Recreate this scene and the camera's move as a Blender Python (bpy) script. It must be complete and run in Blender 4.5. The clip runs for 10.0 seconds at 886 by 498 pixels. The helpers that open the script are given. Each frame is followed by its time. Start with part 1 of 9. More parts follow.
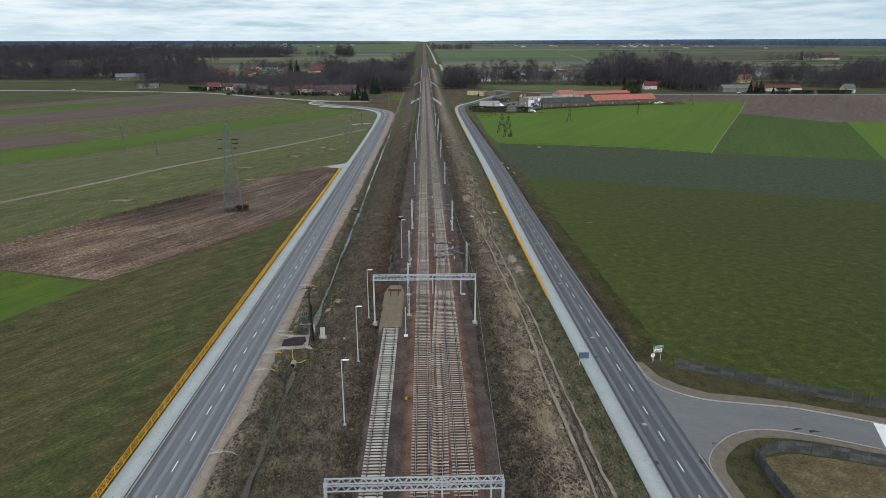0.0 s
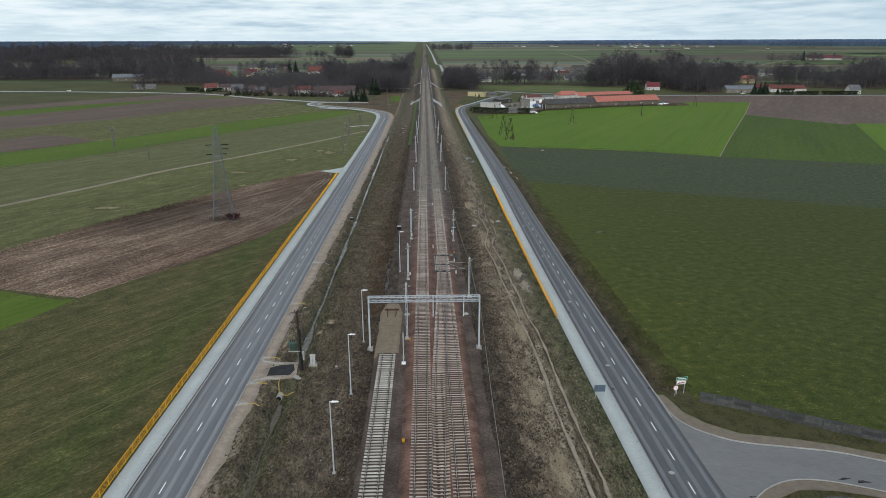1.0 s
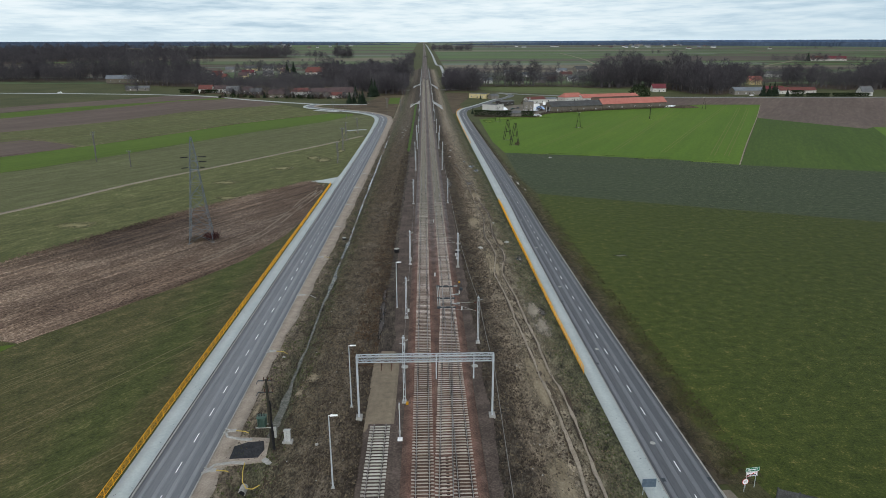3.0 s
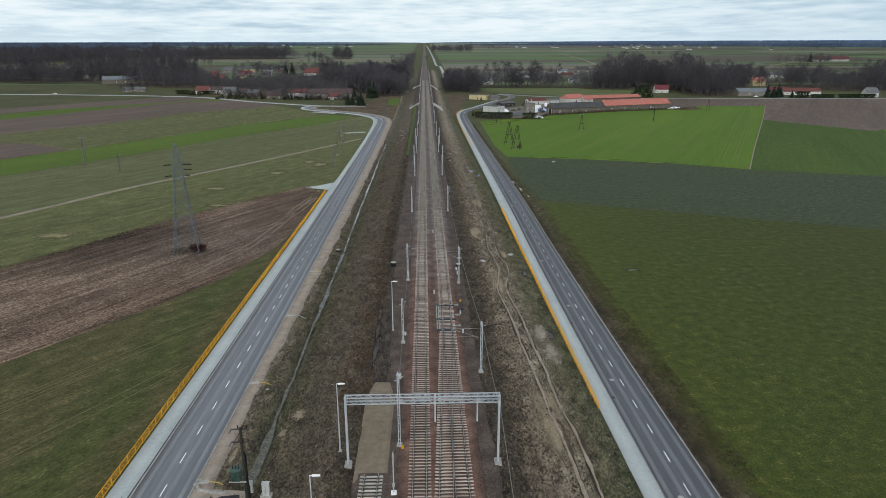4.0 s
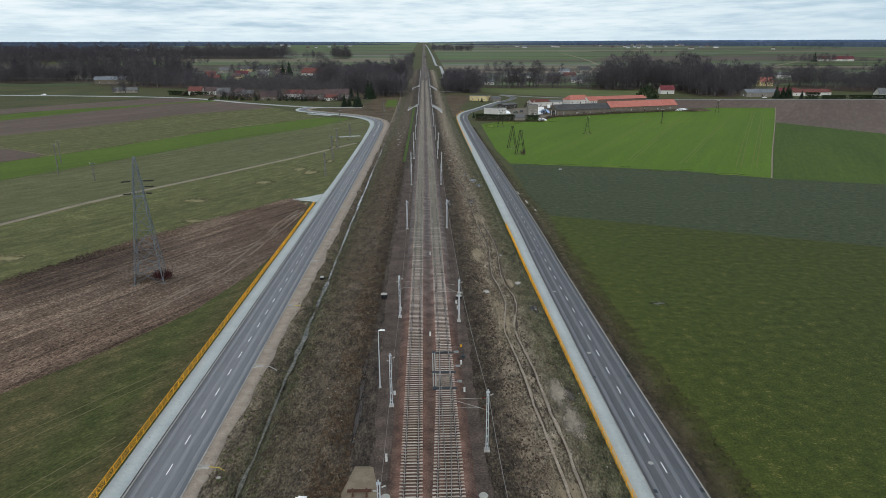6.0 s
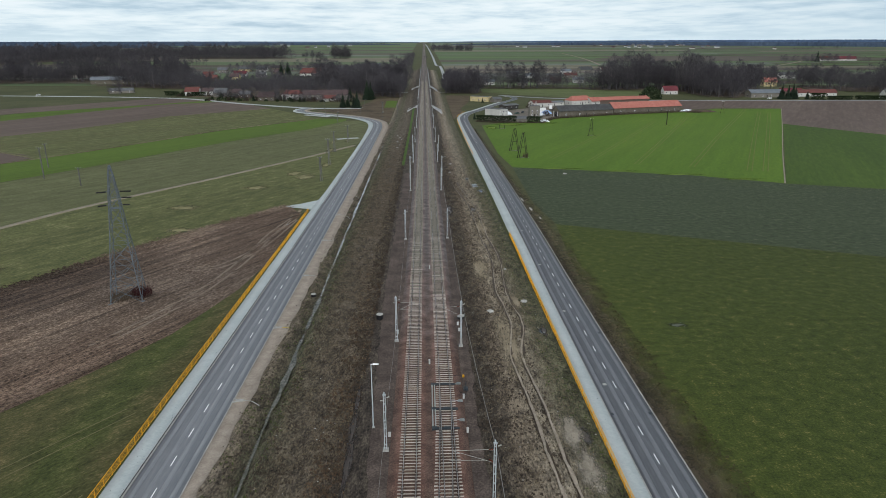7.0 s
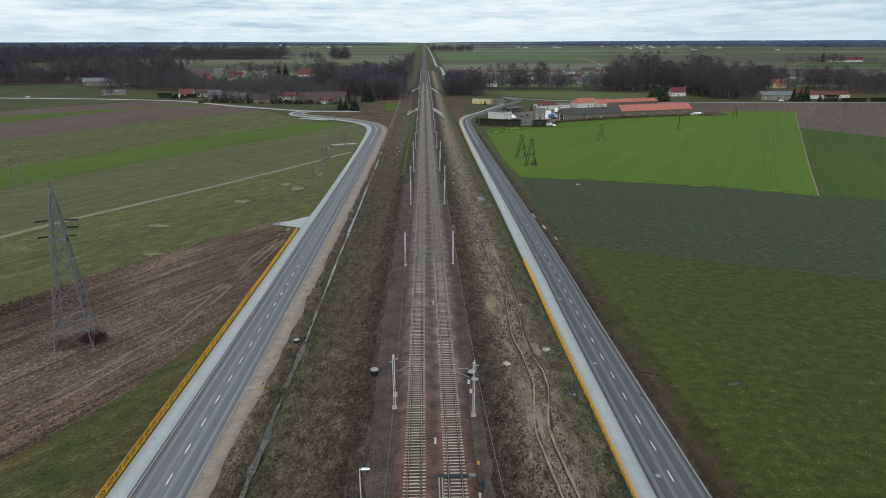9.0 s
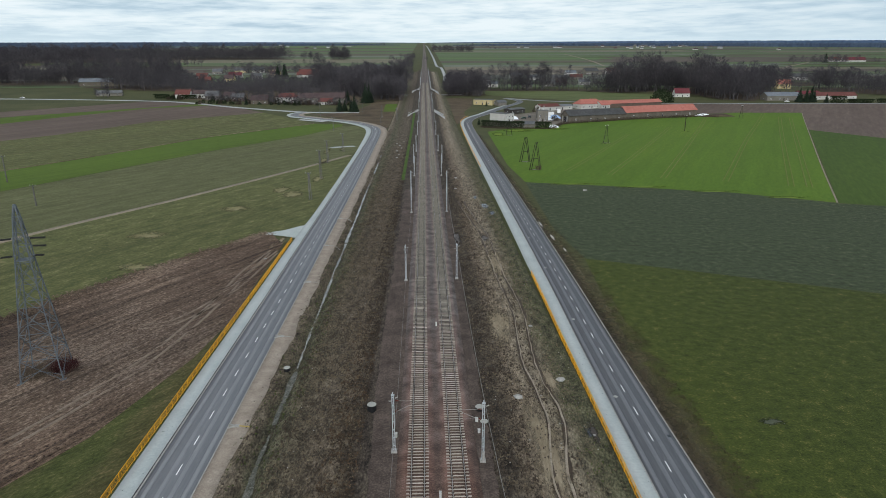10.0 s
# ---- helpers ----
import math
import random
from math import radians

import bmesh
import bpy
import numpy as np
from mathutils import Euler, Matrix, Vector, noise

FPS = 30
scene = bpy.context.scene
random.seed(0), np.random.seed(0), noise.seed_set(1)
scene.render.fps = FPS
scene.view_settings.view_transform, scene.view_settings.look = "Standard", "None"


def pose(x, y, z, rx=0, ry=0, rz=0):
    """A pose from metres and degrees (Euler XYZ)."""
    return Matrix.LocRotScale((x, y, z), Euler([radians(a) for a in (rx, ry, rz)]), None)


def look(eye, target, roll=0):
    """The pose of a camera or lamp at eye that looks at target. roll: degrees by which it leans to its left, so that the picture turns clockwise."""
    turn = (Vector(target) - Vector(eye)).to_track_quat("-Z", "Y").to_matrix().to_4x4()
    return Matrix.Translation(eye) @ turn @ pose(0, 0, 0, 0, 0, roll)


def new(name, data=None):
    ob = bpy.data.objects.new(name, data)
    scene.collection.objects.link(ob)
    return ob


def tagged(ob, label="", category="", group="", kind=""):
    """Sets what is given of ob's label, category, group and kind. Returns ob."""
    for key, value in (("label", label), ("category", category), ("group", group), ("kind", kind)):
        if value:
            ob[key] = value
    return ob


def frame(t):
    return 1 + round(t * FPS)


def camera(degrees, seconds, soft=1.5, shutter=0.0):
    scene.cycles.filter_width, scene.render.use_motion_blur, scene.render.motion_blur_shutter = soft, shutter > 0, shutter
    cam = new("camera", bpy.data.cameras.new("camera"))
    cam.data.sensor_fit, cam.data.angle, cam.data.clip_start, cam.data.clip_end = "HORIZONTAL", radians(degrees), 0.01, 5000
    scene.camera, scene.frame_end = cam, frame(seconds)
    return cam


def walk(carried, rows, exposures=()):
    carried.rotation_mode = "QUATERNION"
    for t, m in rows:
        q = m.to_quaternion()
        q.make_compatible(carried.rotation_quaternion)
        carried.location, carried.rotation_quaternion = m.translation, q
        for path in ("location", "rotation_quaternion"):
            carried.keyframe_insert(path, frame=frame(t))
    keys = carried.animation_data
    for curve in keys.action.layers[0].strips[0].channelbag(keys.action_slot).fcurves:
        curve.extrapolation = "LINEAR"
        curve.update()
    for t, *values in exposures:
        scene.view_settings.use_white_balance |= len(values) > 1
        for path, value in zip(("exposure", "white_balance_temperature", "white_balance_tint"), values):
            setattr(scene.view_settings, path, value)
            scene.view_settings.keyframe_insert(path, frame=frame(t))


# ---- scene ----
import itertools

# ------------------------------------------------------------------ camera
cam = camera(69.98, 10.0, soft=0.85)
PATH = [
    (0, (0.69, 0.01, 44.41), (3.38, 95.68, 15.42), -0.12),
    (0.5, (0.81, 4.63, 44.52), (3.50, 100.30, 15.54), -0.12),
    (1, (0.77, 9.38, 44.63), (3.46, 105.06, 15.68), -0.12),
    (1.5, (0.68, 14.21, 44.74), (3.38, 109.89, 15.80), -0.12),
    (2, (0.60, 19.06, 44.85), (3.30, 114.75, 15.91), -0.12),
    (2.5, (0.57, 23.92, 44.95), (3.28, 119.61, 16.02), -0.12),
    (4, (0.94, 38.43, 45.24), (3.65, 134.15, 16.43), -0.12),
    (4.5, (1.18, 43.26, 45.33), (3.90, 138.98, 16.51), -0.12),
    (5, (1.44, 48.11, 45.41), (4.14, 143.83, 16.60), -0.12),
    (5.5, (1.69, 53.00, 45.50), (4.40, 148.71, 16.66), -0.12),
    (7, (2.12, 67.99, 45.74), (4.82, 163.69, 16.85), -0.12),
    (7.5, (2.10, 73.12, 45.82), (4.80, 168.82, 16.95), -0.12),
    (8, (1.98, 78.28, 45.90), (4.69, 174.00, 17.08), -0.12),
    (8.5, (1.80, 83.45, 45.98), (4.50, 179.17, 17.18), -0.12),
    (9, (1.57, 88.57, 46.07), (4.27, 184.30, 17.26), -0.12),
    (9.5, (1.35, 93.58, 46.16), (4.04, 189.31, 17.36), -0.12),
    (10, (1.19, 98.39, 46.26), (3.89, 194.12, 17.47), -0.12),
]
walk(cam, [(t, look(eye, target, roll)) for t, eye, target, roll in PATH],
     exposures=[(0.0, 0.0, 6150, 7), (10.0, 0.0, 6150, 7)])

# ------------------------------------------------------------------ light: overcast spring day
world = bpy.data.worlds.new("overcast_sky")
scene.world = world
world.use_nodes = True
wn, wl = world.node_tree.nodes, world.node_tree.links
wn.clear()
sky = wn.new("ShaderNodeTexSky")
sky.sky_type = "NISHITA"
sky.sun_disc = False
sky.sun_elevation, sky.sun_rotation = radians(38), radians(205)
sky.air_density, sky.dust_density, sky.ozone_density = 1.0, 3.0, 1.0
grey = wn.new("ShaderNodeHueSaturation")
grey.inputs["Saturation"].default_value = 0.35
wbg = wn.new("ShaderNodeBackground")
wbg.inputs["Strength"].default_value = 0.15
wout = wn.new("ShaderNodeOutputWorld")
wl.new(sky.outputs[0], grey.inputs["Color"])
wl.new(grey.outputs[0], wbg.inputs["Color"])
wl.new(wbg.outputs[0], wout.inputs["Surface"])

sun = new("sun", bpy.data.lights.new("sun", "SUN"))
sun.data.energy, sun.data.angle, sun.data.color = 1.3, radians(25), (1.0, 0.97, 0.93)
# the sun stands behind the clouds, to the right and behind the viewer
sun.matrix_world = look((60, -80, 90), (0, 0, 0))

# ------------------------------------------------------------------ mesh helpers
rng = random.Random(7)


class Geo:
    """Collects vertices and faces, with a material index for each face."""

    def __init__(self):
        self.v, self.f, self.m = [], [], []

    def add(self, verts, faces, mi=0):
        n = len(self.v)
        self.v += [tuple(p) for p in verts]
        self.f += [tuple(i + n for i in f) for f in faces]
        self.m += [mi] * len(faces)
        return self

    def box(self, x0, y0, z0, x1, y1, z1, mi=0, bottom=True):
        v = [(x0, y0, z0), (x1, y0, z0), (x1, y1, z0), (x0, y1, z0), (x0, y0, z1), (x1, y0, z1), (x1, y1, z1), (x0, y1, z1)]
        f = [(4, 5, 6, 7), (0, 1, 5, 4), (1, 2, 6, 5), (2, 3, 7, 6), (3, 0, 4, 7)]
        return self.add(v, f + ([(3, 2, 1, 0)] if bottom else []), mi)

    def bar(self, p, q, w, h=None, mi=0, up=(0, 0, 1)):
        """A straight bar of a w by h section from p to q."""
        h = h or w
        p, q = Vector(p), Vector(q)
        d = (q - p).normalized()
        u = Vector(up)
        if abs(d.dot(u)) > 0.95:
            u = Vector((0, 1, 0))
        s = d.cross(u).normalized() * (w / 2)
        u = s.cross(d).normalized() * (h / 2)
        v = [c + a * s + b * u for c in (p, q) for a, b in ((-1, -1), (1, -1), (1, 1), (-1, 1))]
        return self.add(v, [(0, 1, 2, 3), (7, 6, 5, 4), (0, 4, 5, 1), (1, 5, 6, 2), (2, 6, 7, 3), (3, 7, 4, 0)], mi)

    def tube(self, p, q, r0, r1=None, n=8, mi=0, cap=True):
        r1 = r0 if r1 is None else r1
        p, q = Vector(p), Vector(q)
        d = (q - p).normalized()
        u = Vector((0, 0, 1)) if abs(d.z) < 0.9 else Vector((1, 0, 0))
        s = d.cross(u).normalized()
        u = s.cross(d)
        v = [c + r * (math.cos(k * math.tau / n) * s + math.sin(k * math.tau / n) * u) for c, r in ((p, r0), (q, r1)) for k in range(n)]
        f = [(k, (k + 1) % n, n + (k + 1) % n, n + k) for k in range(n)]
        if cap:
            f += [tuple(range(n))[::-1], tuple(range(n, 2 * n))]
        return self.add(v, f, mi)

    def path(self, pts, r, n=5, mi=0):
        pts = [Vector(p) for p in pts]
        rings = []
        for i, p in enumerate(pts):
            d = (pts[min(i + 1, len(pts) - 1)] - pts[max(i - 1, 0)]).normalized()
            u = Vector((0, 0, 1)) if abs(d.z) < 0.9 else Vector((1, 0, 0))
            s = d.cross(u).normalized()
            u = s.cross(d)
            rings += [p + r * (math.cos(k * math.tau / n) * s + math.sin(k * math.tau / n) * u) for k in range(n)]
        f = [(i * n + k, i * n + (k + 1) % n, (i + 1) * n + (k + 1) % n, (i + 1) * n + k) for i in range(len(pts) - 1) for k in range(n)]
        return self.add(rings, f + [tuple(range(n))[::-1], tuple(range(len(rings) - n, len(rings)))], mi)

    def mesh(self, name, mats, smooth=False):
        me = bpy.data.meshes.new(name)
        me.from_pydata(self.v, [], self.f)
        for m in mats if isinstance(mats, (list, tuple)) else [mats]:
            me.materials.append(m)
        me.polygons.foreach_set("material_index", self.m)
        if smooth:
            me.polygons.foreach_set("use_smooth", [True] * len(self.f))
        me.update()
        return me


def fast_mesh(name, verts, faces, mat, smooth=False):
    """A mesh from numpy arrays: verts n x 3, faces m x 3 or m x 4."""
    me = bpy.data.meshes.new(name)
    k = faces.shape[1]
    me.vertices.add(len(verts))
    me.vertices.foreach_set("co", np.ascontiguousarray(verts, np.float32).ravel())
    me.loops.add(faces.size)
    me.loops.foreach_set("vertex_index", np.ascontiguousarray(faces, np.int32).ravel())
    me.polygons.add(len(faces))
    me.polygons.foreach_set("loop_start", np.arange(len(faces), dtype=np.int32) * k)
    me.polygons.foreach_set("loop_total", np.full(len(faces), k, np.int32))
    if smooth:
        me.polygons.foreach_set("use_smooth", np.ones(len(faces), bool))
    me.materials.append(mat)
    me.update(calc_edges=True)
    return me


def part(name, geo, mats=None, parent=None, label="", at=None, smooth=False):
    """One mesh object, under a thing or a part where there is one."""
    ob = new(name, geo if isinstance(geo, bpy.types.Mesh) else geo.mesh(name, mats, smooth))
    if at is not None:
        ob.matrix_basis = at
    if parent is not None:
        ob.parent = parent
    return tagged(ob, label)


def thing(name, at, label, category, group=""):
    ob = new(name)
    ob.matrix_basis = at
    ob.empty_display_size = 0.3
    return tagged(ob, label, category, group)


NOISE_TABLES = {}


def smooth_noise(x, y, cell, seed=0):
    """Value noise on numpy arrays, -1 to 1."""
    if seed not in NOISE_TABLES:
        NOISE_TABLES[seed] = np.random.RandomState(seed).rand(256, 256) * 2 - 1
    tab = NOISE_TABLES[seed]
    u, v = x / cell, y / cell
    i, j = np.floor(u).astype(int), np.floor(v).astype(int)
    a, b = u - i, v - j
    a, b = a * a * (3 - 2 * a), b * b * (3 - 2 * b)
    g = lambda p, q: tab[p % 256, q % 256]
    return (g(i, j) * (1 - a) + g(i + 1, j) * a) * (1 - b) + (g(i, j + 1) * (1 - a) + g(i + 1, j + 1) * a) * b


# ------------------------------------------------------------------ materials
def srgb(r, g, b):
    return tuple(((c / 255) / 12.92 if c <= 10 else ((c / 255 + 0.055) / 1.055) ** 2.4) for c in (r, g, b)) + (1.0,)


def mixed(name, colours, coarse=8.0, fine=0.6, stretch=1.0, angle=0.0, rough=0.9, bump=0.3, bump_dist=0.05, metal=0.0,
          contrast=1.0, spec=0.2, per_object=0.0, gain=1.0, rows=None):
    """A surface whose colour wanders between three or more tones at two scales, with relief. stretch and angle draw the grain out along a direction."""
    m = bpy.data.materials.new(name)
    m.use_nodes = True
    nd, lk = m.node_tree.nodes, m.node_tree.links
    bsdf = nd["Principled BSDF"]
    bsdf.inputs["Roughness"].default_value, bsdf.inputs["Metallic"].default_value = rough, metal
    bsdf.inputs["Specular IOR Level"].default_value = spec
    tc = nd.new("ShaderNodeTexCoord")
    mp = nd.new("ShaderNodeMapping")
    mp.vector_type = "TEXTURE"
    mp.inputs["Rotation"].default_value = (0, 0, radians(angle))
    mp.inputs["Scale"].default_value = (stretch, 1, 1)
    lk.new(tc.outputs["Object"], mp.inputs["Vector"])
    n1, n2 = nd.new("ShaderNodeTexNoise"), nd.new("ShaderNodeTexNoise")
    for n, s, d in ((n1, coarse, 4), (n2, fine, 6)):
        n.inputs["Scale"].default_value, n.inputs["Detail"].default_value = 1.0 / s, d
        n.inputs["Roughness"].default_value = 0.62
        lk.new(mp.outputs[0], n.inputs["Vector"])
    add = nd.new("ShaderNodeMath")
    add.operation = "MULTIPLY_ADD"
    add.inputs[1].default_value = 0.55
    sc = nd.new("ShaderNodeMath")
    sc.operation = "MULTIPLY"
    sc.inputs[1].default_value = 0.45
    lk.new(n1.outputs[0], sc.inputs[0])
    lk.new(n2.outputs[0], add.inputs[0])
    lk.new(sc.outputs[0], add.inputs[2])
    val = add.outputs[0]
    if per_object:
        oi = nd.new("ShaderNodeObjectInfo")
        po = nd.new("ShaderNodeMath")
        po.operation = "MULTIPLY_ADD"
        po.inputs[1].default_value = per_object
        lk.new(oi.outputs["Random"], po.inputs[0])
        lk.new(val, po.inputs[2])
        sb = nd.new("ShaderNodeMath")
        sb.operation = "SUBTRACT"
        sb.inputs[1].default_value = per_object / 2
        lk.new(po.outputs[0], sb.inputs[0])
        val = sb.outputs[0]
    ramp = nd.new("ShaderNodeValToRGB")
    lk.new(val, ramp.inputs[0])
    el = ramp.color_ramp.elements
    lo, hi = 0.5 - 0.17 / contrast, 0.5 + 0.17 / contrast
    while len(el) < len(colours):
        el.new(0.5)
    for i, c in enumerate(colours):
        el[i].position = lo + (hi - lo) * i / max(1, len(colours) - 1)
        el[i].color = (c[0] * gain, c[1] * gain, c[2] * gain, 1)
    tone = ramp.outputs[0]
    for spacing, way, amount in rows or ():
        mw = nd.new("ShaderNodeMapping")
        mw.vector_type = "TEXTURE"
        mw.inputs["Rotation"].default_value = (0, 0, radians(way - 90))
        lk.new(tc.outputs["Object"], mw.inputs["Vector"])
        st = nd.new("ShaderNodeTexNoise")
        mw.inputs["Scale"].default_value = (1, 40, 1)
        st.inputs["Scale"].default_value, st.inputs["Detail"].default_value, st.inputs["Roughness"].default_value = 1.0 / spacing, 3, 0.75
        lk.new(mw.outputs[0], st.inputs["Vector"])
        rg = nd.new("ShaderNodeMapRange")
        rg.inputs["From Min"].default_value, rg.inputs["From Max"].default_value = 0.3, 0.7
        rg.inputs["To Min"].default_value, rg.inputs["To Max"].default_value = 1 - amount, 1 + amount
        lk.new(st.outputs[0], rg.inputs["Value"])
        ml = nd.new("ShaderNodeVectorMath")
        ml.operation = "SCALE"
        lk.new(tone, ml.inputs[0])
        lk.new(rg.outputs[0], ml.inputs["Scale"])
        tone = ml.outputs[0]
    lk.new(tone, bsdf.inputs["Base Color"])
    if bump:
        bp = nd.new("ShaderNodeBump")
        bp.inputs["Strength"].default_value, bp.inputs["Distance"].default_value = bump, bump_dist
        lk.new(n2.outputs[0], bp.inputs["Height"])
        lk.new(bp.outputs[0], bsdf.inputs["Normal"])
    return m


M = {}
M["meadow"] = mixed("meadow", [srgb(58, 64, 38), srgb(76, 80, 50), srgb(92, 92, 62)], 40, 1.2, bump=0.5, gain=0.80)
M["grass"] = mixed("grass", [srgb(38, 45, 17), srgb(52, 62, 24), srgb(60, 70, 28), srgb(74, 80, 36), srgb(114, 107, 64)], 1.7, 0.3, bump=0.8, bump_dist=0.14, contrast=1.15, gain=0.885, rows=[(40, 20, 0.04)])
M["verge_grass"] = mixed("verge_grass", [srgb(48, 49, 29), srgb(64, 65, 39), srgb(84, 80, 54), srgb(70, 72, 44)], 1.6, 0.25, bump=0.9, bump_dist=0.15, contrast=1.3, stretch=1.4, angle=90, gain=0.8)
M["asphalt"] = mixed("asphalt", [srgb(98, 101, 105), srgb(109, 112, 116), srgb(121, 124, 127)], 9, 0.25, stretch=10, angle=90, bump=0.15, bump_dist=0.01, rough=0.85, contrast=0.8)
M["asphalt_dark"] = mixed("asphalt_dark", [srgb(78, 81, 85), srgb(89, 92, 96), srgb(102, 105, 108)], 9, 0.25, stretch=10, angle=90, bump=0.15, bump_dist=0.01, rough=0.85, contrast=0.8)
M["worn"] = mixed("worn_wheel_path", [srgb(112, 116, 119), srgb(124, 128, 131), srgb(136, 139, 141)], 5, 0.3, stretch=14, angle=90, bump=0.1, bump_dist=0.01, rough=0.8)
M["paving"] = mixed("paving", [srgb(146, 154, 153), srgb(160, 168, 167), srgb(174, 181, 180)], 6, 0.3, bump=0.2, bump_dist=0.01, rough=0.85, per_object=0.1, contrast=0.8)
M["kerb"] = mixed("kerb", [srgb(128, 128, 124), srgb(150, 150, 146), srgb(168, 167, 162)], 3, 0.3, bump=0.2, bump_dist=0.01)
M["joint"] = mixed("joint", [srgb(48, 48, 50), srgb(64, 64, 66)], 3, 0.3, bump=0.2, bump_dist=0.01)
M["gravel"] = mixed("gravel_shoulder", [srgb(118, 109, 98), srgb(142, 132, 120), srgb(164, 155, 143)], 2, 0.16, bump=0.5, bump_dist=0.03)
M["paint"] = mixed("road_paint", [srgb(205, 208, 210), srgb(228, 230, 230), srgb(240, 240, 240)], 2, 0.2, bump=0.05, bump_dist=0.005, rough=0.6)
M["yellow"] = mixed("yellow_paint", [srgb(196, 140, 8), srgb(214, 156, 10), srgb(226, 170, 24)], 4, 0.4, bump=0.05, bump_dist=0.005, rough=0.5, spec=0.4)
M["soil"] = mixed("ploughed_soil", [srgb(46, 37, 31), srgb(84, 71, 60), srgb(106, 92, 79), srgb(146, 131, 116)], 30, 0.35, stretch=1.5, angle=63, bump=1.0, bump_dist=0.45, contrast=1.45, gain=0.94, rows=[(1.8, 61, 0.45), (0.8, 63, 0.35), (7, 60, 0.2)])
M["corridor"] = mixed("rough_ground", [srgb(44, 38, 32), srgb(66, 57, 47), srgb(86, 75, 62), srgb(104, 96, 72)], 5, 0.7, bump=0.9, bump_dist=0.2, stretch=1.8, angle=90, contrast=0.85)
M["path_gravel"] = mixed("dark_gravel", [srgb(56, 49, 44), srgb(75, 66, 60), srgb(96, 86, 79)], 4, 0.25, bump=0.8, bump_dist=0.06, contrast=1.5, gain=1.0, rows=[(1.5, 90, 0.16)])
M["concrete"] = mixed("sleeper_concrete", [srgb(152, 150, 142), srgb(176, 174, 166), srgb(198, 196, 188)], 1.5, 0.15, bump=0.2, bump_dist=0.01, per_object=0.35, gain=0.9)
M["concrete_dusty"] = mixed("dusty_sleeper_concrete", [srgb(150, 141, 131), srgb(172, 163, 153), srgb(194, 186, 177)], 1.5, 0.15, bump=0.2, bump_dist=0.01, per_object=0.35, gain=0.88)
M["concrete_old"] = mixed("weathered_sleeper_concrete", [srgb(126, 123, 112), srgb(149, 145, 133), srgb(170, 165, 153)], 1.5, 0.15, bump=0.2, bump_dist=0.01, per_object=0.3, gain=0.88)
M["rail_side"] = mixed("rusty_rail", [srgb(36, 29, 26), srgb(50, 41, 36)], 1.0, 0.1, bump=0.2, bump_dist=0.005, rough=0.8)
M["rail_top"] = mixed("rail_head", [srgb(136, 134, 131), srgb(162, 160, 157)], 1.0, 0.1, bump=0.05, bump_dist=0.002, rough=0.4, metal=0.5)
M["galv"] = mixed("galvanised_steel", [srgb(150, 158, 164), srgb(172, 180, 185), srgb(190, 197, 202)], 1.0, 0.15, bump=0.05, bump_dist=0.003, rough=0.5, metal=0.25, spec=0.5)
M["bark"] = mixed("bare_wood", [srgb(54, 46, 44), srgb(76, 66, 62), srgb(98, 88, 82)], 6, 1.0, bump=0.0, rough=0.95, contrast=0.8)
M["twigs"] = mixed("bare_twigs", [srgb(48, 41, 40), srgb(64, 55, 53), srgb(82, 71, 66)], 14, 1.5, bump=0.0, rough=0.95)


